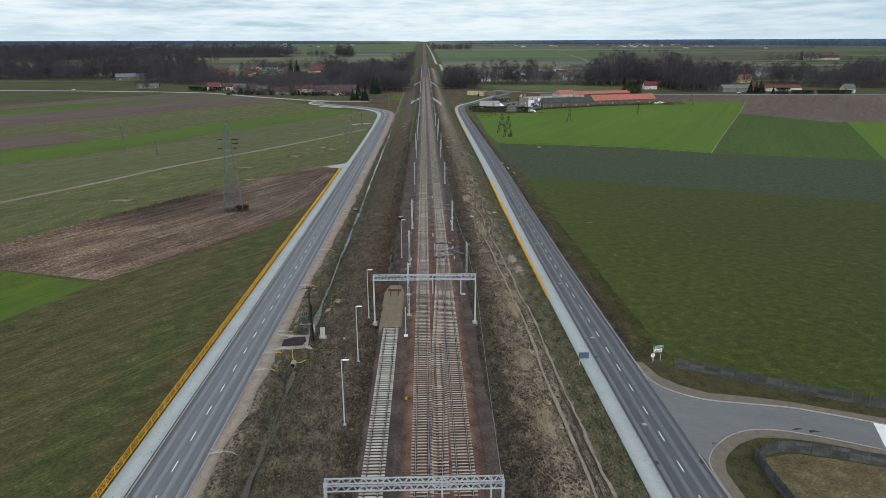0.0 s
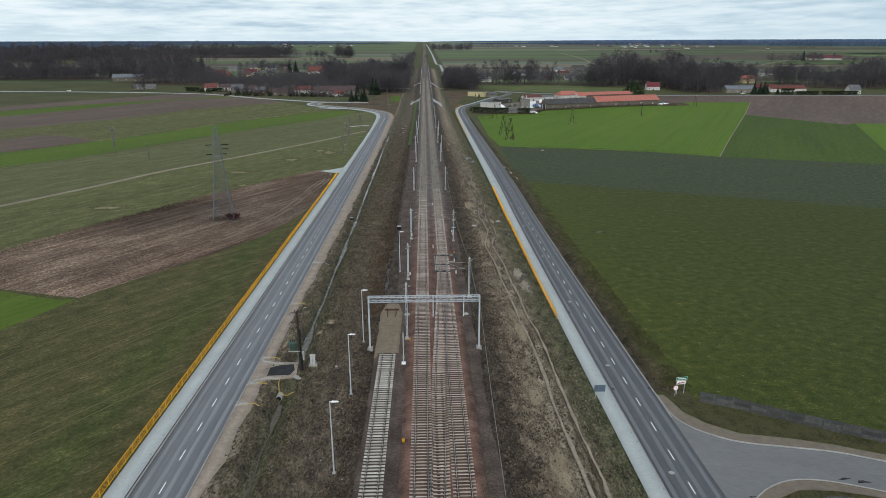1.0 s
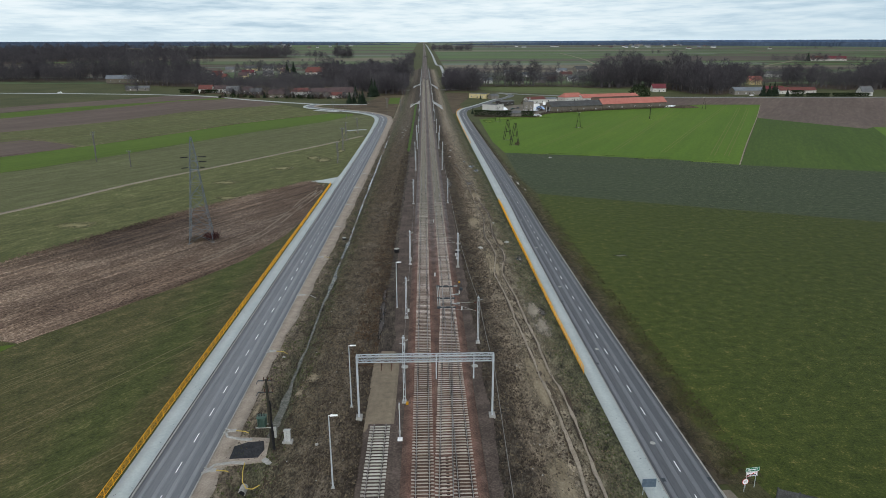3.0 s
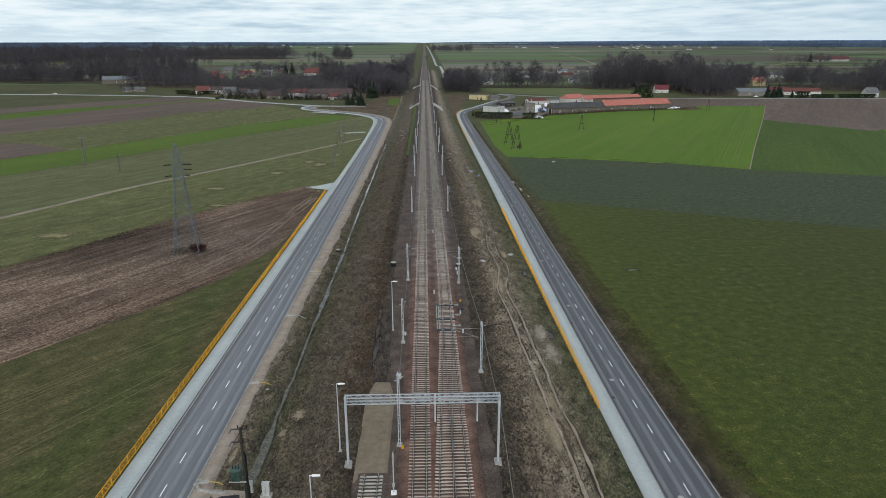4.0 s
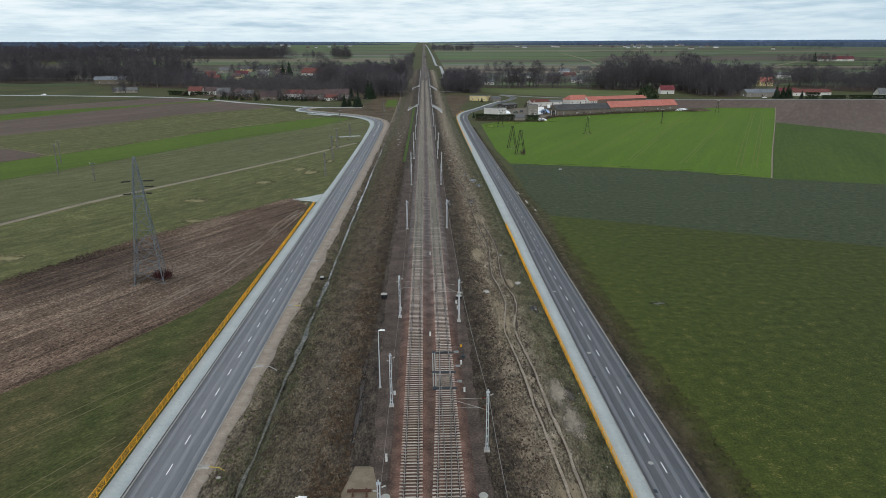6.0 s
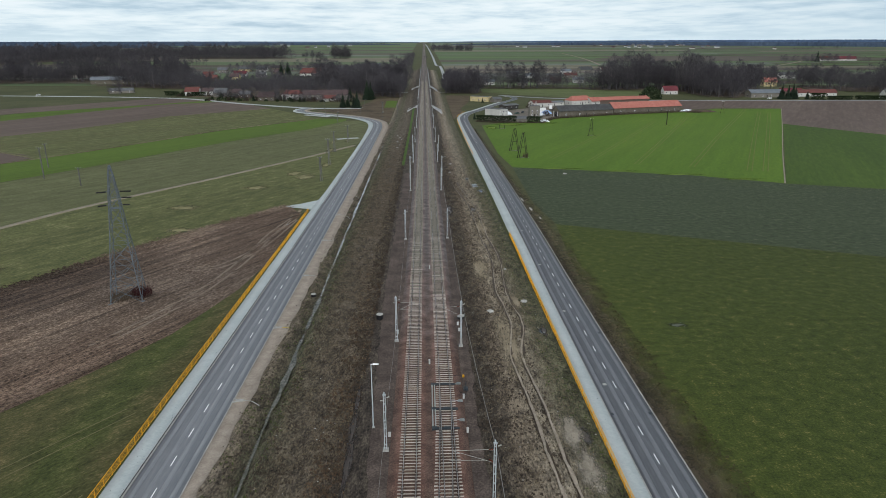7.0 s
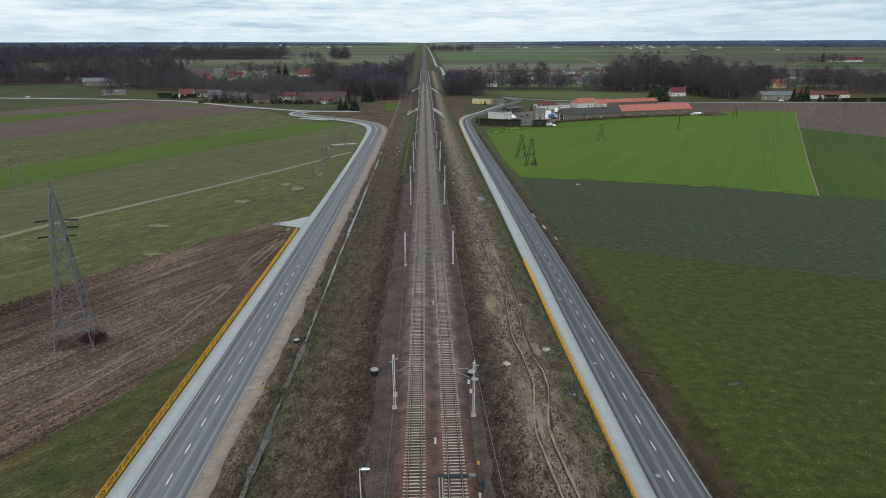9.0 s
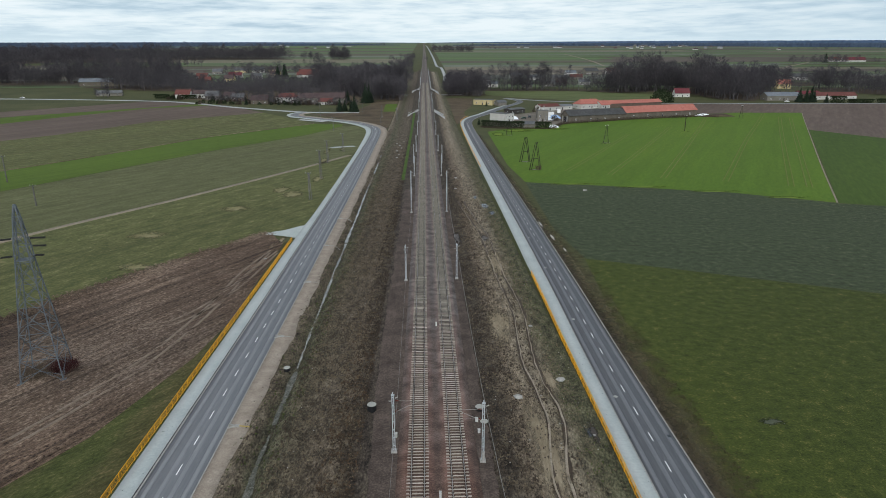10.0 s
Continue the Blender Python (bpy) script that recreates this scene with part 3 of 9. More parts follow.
field("rough_ground", [(-24, 540), (-27, 545), (-40, 566), (-62, 600), (-93, 631), (-62, 645), (-50, 700), (-48, 742), (-24, 742)], M["rough"], 0.05, "brown scrubby waste ground between the bend and the railway")
field("rough_ground", [(24.4, 560), (35, 612), (34, 640), (46, 700), (50, 760), (24.4, 765)], M["rough"], 0.05, "brown scrubby waste ground beside the embankment")
M["back_grass"] = mixed("back_grass", [srgb(72, 82, 48), srgb(86, 95, 58), srgb(100, 107, 70)], 14, 1.5, stretch=3, bump=0.4, bump_dist=0.1, gain=0.9, rows=[(5, 10, 0.07)])
field("back_meadow", [(70, 848), (120, 844), (178, 843), (212, 815), (250, 800), (240, 730), (150, 738), (100, 770), (66, 800)], M["back_grass"], 0.06, "dull green meadow behind the farm")
field("grass_plot", [(-34, 649), (-24, 649), (-24, 709), (-35, 709)], M["crop_left"], 0.1, "small fresh green grass plot beside the bank")
field("brown_headland", [(230, 623), (258, 631.5), (316, 629), (317, 696), (243, 700), (228, 690)], M["far_soil"], 0.055, "bare brown headland behind the crop")
field("farmyard", [(45, 560), (68, 543), (92, 541), (104, 570), (160, 595), (172, 640), (178, 668), (120, 660), (75, 625), (50, 590)], M["yard"], 0.05, "grey-brown earth of the farmyard")
field("garden_ground", [(-262, 768), (-215, 750), (-180, 742), (-140, 715), (-60, 700), (-50, 742), (-60, 775), (-112, 850), (-262, 850)], M["rough"], 0.05, "brown winter gardens round the village houses")

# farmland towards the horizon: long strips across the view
# tones shifted towards blue-grey: the haze is part of the colour
hazed_far_tones = {"a": mixed("far_green", [srgb(70, 84, 56), srgb(82, 95, 66), srgb(93, 105, 77)], 120, 12, stretch=6, bump=0),
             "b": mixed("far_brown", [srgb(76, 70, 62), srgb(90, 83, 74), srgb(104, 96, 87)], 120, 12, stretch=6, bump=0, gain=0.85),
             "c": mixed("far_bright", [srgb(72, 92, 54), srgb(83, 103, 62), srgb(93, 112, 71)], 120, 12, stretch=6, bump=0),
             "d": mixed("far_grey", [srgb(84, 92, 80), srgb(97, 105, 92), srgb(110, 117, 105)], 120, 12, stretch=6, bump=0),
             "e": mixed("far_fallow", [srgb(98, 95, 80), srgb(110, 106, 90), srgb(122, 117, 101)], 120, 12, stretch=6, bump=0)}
fr = random.Random(5)
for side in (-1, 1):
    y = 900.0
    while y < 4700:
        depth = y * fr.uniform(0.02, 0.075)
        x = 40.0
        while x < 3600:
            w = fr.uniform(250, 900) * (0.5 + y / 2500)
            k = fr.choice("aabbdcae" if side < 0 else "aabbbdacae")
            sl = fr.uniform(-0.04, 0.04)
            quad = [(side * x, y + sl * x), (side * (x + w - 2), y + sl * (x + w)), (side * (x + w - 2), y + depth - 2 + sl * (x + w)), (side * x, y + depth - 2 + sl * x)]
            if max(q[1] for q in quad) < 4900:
                field("far_field", quad if side > 0 else quad[::-1], hazed_far_tones[k], 0.3, "distant strip of farmland")
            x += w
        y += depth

# ------------------------------------------------------------------ roads
def spline(points, step):
    """A smooth line through points, about one vertex every step metres."""
    p = [np.array(q, float) for q in points]
    p = [2 * p[0] - p[1]] + p + [2 * p[-1] - p[-2]]
    out = []
    for a, b, c, d in zip(p, p[1:], p[2:], p[3:]):
        n = max(2, int(np.linalg.norm(c - b) / step))
        for i in range(n):
            t = i / n
            out.append(0.5 * (2 * b + (c - a) * t + (2 * a - 5 * b + 4 * c - d) * t * t + (3 * b - a - 3 * c + d) * t ** 3))
    return np.array(out + [p[-2]])


def normals(line):
    d = np.gradient(line, axis=0)
    d /= np.linalg.norm(d, axis=1, keepdims=True)
    return np.stack([d[:, 1], -d[:, 0]], 1)


def ribbon(name, line, left, right, z, mat, depth=0.12, skip=None):
    """A band along a line, from left to right of it (metres to its right), with a thickness."""
    n = normals(line)
    k = len(line)
    lo = np.broadcast_to(left, (k,))[:, None]
    hi = np.broadcast_to(right, (k,))[:, None]
    a, b = line + n * lo, line + n * hi
    ta, tb = terrain(a[:, 1])[:, None] + z, terrain(b[:, 1])[:, None] + z
    v = np.concatenate([np.hstack([a, ta]), np.hstack([b, tb]), np.hstack([a, ta - depth]), np.hstack([b, tb - depth])])
    i = np.arange(k - 1)
    if skip is not None:
        i = np.array([j for j in i if not skip(line[j])])
    f = np.concatenate([np.stack([i, i + k, i + k + 1, i + 1], 1), np.stack([i + 1, i + 2 * k + 1, i + 2 * k, i], 1), np.stack([i + k, i + 3 * k, i + 3 * k + 1, i + k + 1], 1)])
    return fast_mesh(name, v, f, mat)


LEFT = spline([(-28.0, -60), (-28.0, 60), (-28.0, 130), (-28.05, 180), (-28.1, 223), (-28.25, 257), (-28.35, 300), (-28.5, 345), (-28.9, 400), (-29.4, 453), (-29.9, 495), (-31.0, 524), (-34.0, 546), (-40.8, 563), (-50.3, 577.5), (-64.3, 590.5), (-78.5, 600.5), (-91, 611), (-100.5, 618.5), (-104.6, 628), (-103.2, 639), (-97, 646)], 2.0)
RIGHT = spline([(29.2, -60), (29.2, 60), (29.25, 126), (29.55, 165), (29.9, 195), (30.4, 221), (30.75, 255), (31.0, 300), (31.2, 384), (31.35, 447), (31.8, 520), (32.6, 565), (35.5, 590), (41, 608), (48.5, 623), (57, 643), (72, 677), (91, 716), (94, 738), (84, 762)], 2.0)
lw = np.interp(LEFT[:, 1], [250, 275, 290, 430, 500, 555, 600], [-5.7, -5.5, -5.2, -5.3, -6.2, -7.4, -6.4])
rw = np.interp(RIGHT[:, 1], [190, 240, 420, 560], [-5.1, -5.8, -5.7, -5.3])

road = part("road", ribbon("road_left", LEFT, -3.05, 3.15, 0.10, M["asphalt"]), None)
tagged(road, "two-lane grey asphalt road with paler wheel paths", "road", kind="structure")
road_r = part("road", ribbon("road_right", RIGHT, -2.9, 2.95, 0.10, M["asphalt_dark"]), None)
tagged(road_r, "two-lane darker asphalt road beside the meadow", "road", kind="structure")
for line, rd in ((LEFT, road), (RIGHT, road_r)):
    for c in (-2.25, -0.75, 0.75, 2.25):
        part("wheel_path", ribbon("wheel_path", line, c - 0.28, c + 0.28, 0.104, M["worn"] if rd is road else M["asphalt"], 0.002), None, rd)
pav_l = part("pavement", ribbon("pavement_left", LEFT, lw, -3.22, 0.20, M["paving"], 0.25), None)
tagged(pav_l, "pale grey concrete footway beside the road", "footway", kind="structure")
part("joint_line", ribbon("joint", LEFT, -3.36, -3.22, 0.204, M["joint"], 0.01), None, pav_l)
part("kerb", ribbon("kerb", LEFT, -3.22, -3.05, 0.215, M["kerb"], 0.25), None, pav_l)
pav_r = part("pavement", ribbon("pavement_right", RIGHT, rw, -3.05, 0.20, M["paving"], 0.25, skip=lambda p: p[1] > 690), None)
tagged(pav_r, "pale grey concrete footway beside the darker road", "footway", kind="structure")
part("kerb", ribbon("kerb", RIGHT, -3.05, -2.9, 0.215, M["kerb"], 0.25), None, pav_r)
shoulder = part("gravel_shoulder", ribbon("gravel_shoulder", LEFT, 3.15, np.interp(LEFT[:, 1], [0, 66, 74, 90, 120, 160, 200, 300, 450, 520], [4.3, 4.4, 5.3, 5.2, 4.9, 5.6, 6.0, 6.2, 6.9, 7.2]) + 0.3 * smooth_noise(LEFT[:, 1], LEFT[:, 1] * 0, 5.0, 77) + 0.2 * smooth_noise(LEFT[:, 1], LEFT[:, 1] * 0, 2.1, 78), 0.085, M["gravel"]), None)
tagged(shoulder, "sandy gravel shoulder at the road's edge", "shoulder", kind="structure")
edge = part("road_edge", ribbon("edge_left", LEFT, 3.02, 3.17, 0.13, M["kerb"], 0.1), None)
tagged(edge, "worn pale concrete edging along the road", "kerb", kind="structure")
edge_r = part("road_edge", ribbon("edge_right", RIGHT, 2.95, 3.12, 0.17, M["kerb"], 0.2, skip=lambda p: 60 < p[1] < 79), None)
tagged(edge_r, "worn concrete kerb along the meadow side", "kerb", kind="structure")
part("joint_line", ribbon("joint", RIGHT, 3.12, 3.24, 0.12, M["joint"], 0.1, skip=lambda p: 60 < p[1] < 84), None, edge_r)


def along(line):
    s = np.concatenate([[0], np.cumsum(np.linalg.norm(np.diff(line, axis=0), axis=1))])
    return s


def dashes(line, marks, step, last, rd):
    """Centre-line dashes, two metres long. marks: (number, y) of some of them; past the last mark one every step metres."""
    me = Geo().box(-0.06, -1.0, 0, 0.06, 1.0, 0.006, bottom=False).mesh("dash", M["paint"])
    k = -10
    while True:
        num, at_y = [m[0] for m in marks], [m[1] for m in marks]
        y = float(np.interp(k, num, at_y)) if num[0] <= k <= num[-1] else (at_y[0] + 6.0 * (k - num[0]) if k < num[0] else at_y[-1] + step * (k - num[-1]))
        if y > last:
            break
        x0, x1 = np.interp([y - 1, y + 1], line[:, 1][:240], line[:, 0][:240])
        part("dash", me, None, rd, at=pose((x0 + x1) / 2, y, float(terrain(y)) + 0.1045, 0, 0, math.degrees(math.atan2(x0 - x1, 2))))
        k += 1


dashes(LEFT, [(0, 62.4), (17, 163.0), (24, 204.9)], 6.0, 440, road)
dashes(RIGHT, [(0, 60.6), (17, 161.8), (23, 198.8)], 6.0, 440, road_r)
part("solid_line", ribbon("solid_line", LEFT[(LEFT[:, 1] > 442) & (LEFT[:, 0] > -60)], -0.06, 0.06, 0.106, M["paint"], 0.003), None, road)
part("solid_line", ribbon("solid_line", RIGHT[(RIGHT[:, 1] > 442) & (RIGHT[:, 1] < 600)], -0.06, 0.06, 0.106, M["paint"], 0.003), None, road_r)

# roads of the village and field tracks
M["old_asphalt"] = mixed("old_asphalt", [srgb(112, 114, 118), srgb(128, 130, 134), srgb(142, 144, 148)], 20, 2, bump=0.1)
M["pale_concrete"] = mixed("pale_concrete", [srgb(160, 164, 166), srgb(182, 186, 188), srgb(200, 203, 204)], 12, 1.5, bump=0.1, gain=0.72)
VILL_L = spline([(-54, 643), (-72, 643), (-96, 646), (-121, 658), (-150, 675), (-180, 694), (-216, 722), (-250, 741), (-310, 757), (-370, 767), (-430, 775), (-700, 800)], 8)
VILL_R = spline([(84, 762), (120, 735), (180, 712), (230, 704), (318, 701), (471, 695), (700, 690)], 8)
tagged(part("village_road", ribbon("village_road_left", VILL_L, -3, 3, 0.12, M["pale_concrete"])), "pale village road along the fields", "road", kind="structure")
tagged(part("village_road", ribbon("village_road_right", VILL_R, -2.6, 2.6, 0.12, M["old_asphalt"])), "narrow village road behind the fields", "road", kind="structure")
tagged(part("paved_yard", ribbon("paved_yard", spline([(-70, 590), (-80, 596), (-92, 603)], 2), -9, -3.2, 0.14, M["pale_concrete"])), "pale concrete apron beside the bend", "paved yard", kind="structure")
TRACK = spline([(-36.5, 417), (-54.2, 376.5), (-82.8, 318), (-107.9, 270), (-122.8, 232), (-160, 150)], 4)
tagged(part("dirt_track", ribbon("dirt_track", TRACK, -1.3, 1.3, 0.07, M["dirt"])), "sandy farm track between fields", "track", kind="structure")
tagged(part("farm_access", ribbon("farm_access", spline([(-37.5, 451), (-44, 449), (-50, 445)], 1), -2, 2, 0.13, M["pale_concrete"])), "short paved access to the fields", "access", kind="structure")
acc = [(-33.9, 263.8), (-36.4, 265.4), (-39.8, 266.8), (-43.2, 267.2), (-42.6, 269.2), (-38.6, 271.6), (-34.6, 276.5), (-33.4, 277.0)]
tagged(part("farm_access", Geo().add([(x, y, 0.17) for x, y in acc] + [(x, y, 0.0) for x, y in acc], [tuple(range(8))] + [(i, 8 + i, 8 + (i + 1) % 8, (i + 1) % 8) for i in range(8)]), M["paving"]), "paved access beside the ploughed field", "access", kind="structure")
SIDE = spline([(30, 1015), (33, 1100), (34, 1390), (27, 1420), (26, 2000), (20, 3100), (12, 3900)], 30)
tagged(part("service_road", ribbon("service_road", SIDE, -2.5, 2.5, 0.5, M["pale_concrete"])), "pale service road beside the far railway", "road", kind="structure")

# ------------------------------------------------------------------ railway
MAIN_R = 4.65


def crossover(y):
    """Where the crossover's middle lies between the two main tracks."""
    return float(np.interp(y, [20, 40, 58.6, 76.6, 94.7, 118.5, 132, 142, 152], [0.0, 0.65, 1.45, 2.2, 2.85, 3.75, 4.25, 4.52, 4.65]))


ry = np.concatenate([np.arange(-60, 340, 4.0), np.arange(340, 1500, 10), np.arange(1500, 4700, 80)])


def bed(name, profile, mat, y0, y1, lift=0.0):
    rows = [y for y in ry if y0 <= y <= y1]
    k = len(profile)
    v = np.array([(x, y, float(rail_level(y)) + z + lift) for y in rows for x, z in profile])
    return fast_mesh(name, v, grid_faces(len(rows), k), mat)


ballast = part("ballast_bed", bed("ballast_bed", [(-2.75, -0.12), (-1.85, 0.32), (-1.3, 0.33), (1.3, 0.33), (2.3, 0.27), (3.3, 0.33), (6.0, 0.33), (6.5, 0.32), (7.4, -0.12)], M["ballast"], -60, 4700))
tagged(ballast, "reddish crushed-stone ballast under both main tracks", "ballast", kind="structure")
siding_bed = part("ballast_bed", bed("siding_bed", [(-7.5, -0.12), (-6.9, 0.26), (-3.9, 0.26), (-3.4, 0.0)], M["path_gravel"], -60, 100))
tagged(siding_bed, "dark stone ballast under the siding", "ballast", kind="structure")
for x0, x1, ya, yb in ((-4.6, -2.5, -60, 120), (-5.6, -2.5, 118, 330), (9.0, 7.2, -60, 330)):
    rows_ = np.arange(ya, yb, 1.0)
    x_ = x0 + (np.interp(rows_, [118, 135, 180], [1.0, 0.6, -0.8]) if yb - ya < 300 and x0 < -5 else 0.0) + 0.3 * smooth_noise(rows_, rows_ * 0, 3.0, 41) + 0.15 * smooth_noise(rows_, rows_ * 0, 1.2, 42)
    zz_ = rail_level(rows_)
    pv = np.concatenate([np.stack([x_ + (x1 - x_) * f_, rows_, zz_ + h_], 1) for f_, h_ in ((0.0, -0.06), (0.12, 0.05), (1.0, 0.06))])
    n_ = len(rows_)
    q_ = np.arange(n_ - 1)
    pf = np.concatenate([np.stack([q_ + k * n_, q_ + (k + 1) * n_, q_ + (k + 1) * n_ + 1, q_ + k * n_ + 1], 1) for k in (0, 1)])
    tagged(part("gravel_path", fast_mesh("gravel_path", pv, pf, M["path_gravel"])), "dark gravel walkway beside the track", "gravel path", kind="structure")
M["sand"] = mixed("sandy_earth", [srgb(98, 90, 75), srgb(117, 107, 91), srgb(138, 128, 112)], 0.8, 0.12, bump=0.5, bump_dist=0.05)
pad = Geo()
pad.add([(-7.5, 98.6, 0.0), (-3.6, 98.6, 0.0), (-3.5, 117, 0.0), (-4.4, 121.5, 0.0), (-6.6, 121.6, 0.0), (-7.6, 117, 0.0), (-7.1, 99.2, 0.22), (-4.1, 99.2, 0.22), (-4.0, 117, 0.24), (-4.7, 120.7, 0.22), (-6.3, 120.8, 0.22), (-7.1, 117, 0.24)],
        [(6, 7, 8, 9, 10, 11)] + [(i, (i + 1) % 6, 6 + (i + 1) % 6, 6 + i) for i in range(6)])
tagged(part("sand_bed", pad, M["sand"]), "sandy earth bed where the siding ends", "sand bed", kind="structure")


def rail_mesh(name, xf, y0, y1):
    """A rail: foot, web and head, following the track."""
    prof = [(-0.075, 0.0), (-0.075, 0.02), (-0.012, 0.04), (-0.012, 0.12), (-0.038, 0.13), (-0.038, 0.17), (0.038, 0.17), (0.038, 0.13), (0.012, 0.12), (0.012, 0.04), (0.075, 0.02), (0.075, 0.0)]
    rows = [y for y in np.unique(np.concatenate([ry, [y0, y1]])) if y0 <= y <= y1]
    g = Geo()
    k = len(prof)
    g.v = [(xf(y) + a, float(y), float(rail_level(y)) + 0.415 + b) for y in rows for a, b in prof]
    for r in range(len(rows) - 1):
        for c in range(k - 1):
            g.f.append((r * k + c + 1, r * k + c, (r + 1) * k + c, (r + 1) * k + c + 1))
            g.m.append(1 if c == 5 else 0)
    return g.mesh(name, [M["rail_side"], M["rail_top"]])


def sleeper_mesh(name, length, width=0.19, seats=None, mat="concrete_dusty"):
    """A concrete sleeper, sunk towards its middle, with two dark rail seats widened to take in shade."""
    g = Geo()
    h, w = length / 2, width / 2
    st = [(-h, 0.405), (-0.95, 0.42), (-0.45, 0.385), (0.45, 0.385), (0.95, 0.42), (h, 0.405)]
    v = []
    for x, z in st:
        v += [(x, -w, 0.25), (x, -w * 0.72, z), (x, w * 0.72, z), (x, w, 0.25)]
    f = []
    for i in range(len(st) - 1):
        for c in range(3):
            f.append((i * 4 + c, i * 4 + c + 1, i * 4 + c + 5, i * 4 + c + 4)[::-1])
    n = len(v)
    f += [(0, 1, 2, 3)[::-1], (n - 4, n - 3, n - 2, n - 1)]
    g.add(v, f)
    # seats reach past the fastenings, painting the shade beside each rail
    for x in (seats or (-0.753, 0.753)):
        g.box(x - 0.165, -w * 0.7, 0.38, x + 0.165, w * 0.7, 0.432, 1, bottom=False)
    return g.mesh(name, [M[mat], M["rail_side"]])


SLEEPER = sleeper_mesh("sleeper", 2.55)
CLEAN_SLEEPER = sleeper_mesh("sleeper", 2.55, mat="concrete")
OLD_SLEEPER = sleeper_mesh("sleeper", 2.55, mat="concrete_old")
long_cache = {}


def add_track(name, xf, y0, y1, label, spans=None, near=(50, 230), plain=None):
    """A track: two rails, single sleepers where the camera passes near, the others joined."""
    track = thing(name, pose(0, 0, 0), label, "railway track", "railway tracks")
    for s in (-0.753, 0.753):
        part("rail", rail_mesh("rail", lambda y, s=s: xf(y) + s, y0, y1), None, track)
    y = y0 + 0.3
    rest_v, rest_f = [], []
    sv = np.array([v.co for v in SLEEPER.vertices])
    sf = [tuple(p.vertices) for p in SLEEPER.polygons]
    while y < min(y1, 900):
        z = float(rail_level(y))
        lo_hi = spans(y) if spans else (xf(y) - 1.275, xf(y) + 1.275)
        if lo_hi:
            mid, ln = (lo_hi[0] + lo_hi[1]) / 2, lo_hi[1] - lo_hi[0]
            sc = ln / 2.55
            j = rng.uniform(-0.012, 0.012)
            if near[0] <= y <= near[1]:
                key = round(ln, 1)
                if abs(ln - 2.55) < 0.06:
                    me = plain or (OLD_SLEEPER if y > rng.uniform(176, 214) else SLEEPER)
                else:
                    me = long_cache.setdefault(key, sleeper_mesh("long_sleeper", key, seats=(-key / 2 + 0.55, key / 2 - 0.55)))
                part("sleeper", me, None, track, at=pose(mid, y, z + j * 0.4, 0, 0, j * 40))
            else:
                n = len(rest_v) * len(sv)
                rest_v.append(sv * [sc, 1, 1] + [mid, y, z])
                rest_f += [tuple(i + n for i in f) for f in sf]
        y += 0.6
    if rest_v:
        g = Geo()
        g.v, g.f = [tuple(p) for p in np.concatenate(rest_v)], rest_f
        g.m = [p.material_index for p in SLEEPER.polygons] * len(rest_v)
        tagged(part("track_base", g, [M["concrete"] if plain else M["concrete_old"] if y > 230 else M["concrete_dusty"], M["rail_side"]], track), kind="stuff")
    return track


add_track("main_track", lambda y: 0.0, -60, 4700, "main railway track on concrete sleepers with worn shiny rails",
          spans=lambda y: (-1.3, crossover(y) + 1.3) if 20 < y < 56 else (-1.275, 1.275))
add_track("main_track", lambda y: MAIN_R, -60, 4700, "second main railway track meeting the crossover",
          spans=lambda y: (crossover(y) - 1.3, MAIN_R + 1.3) if 93 < y < 150 else (MAIN_R - 1.275, MAIN_R + 1.275))
add_track("crossover_track", crossover, 22, 151, "crossover track between the two main tracks",
          spans=lambda y: (max(crossover(y) - 1.275, 1.32), min(crossover(y) + 1.275, MAIN_R - 1.3)) if 56 < y < 93 else None)
add_track("siding_track", lambda y: -5.4, -60, 99.5, "disused siding on pale concrete sleepers that ends in sand", plain=CLEAN_SLEEPER)

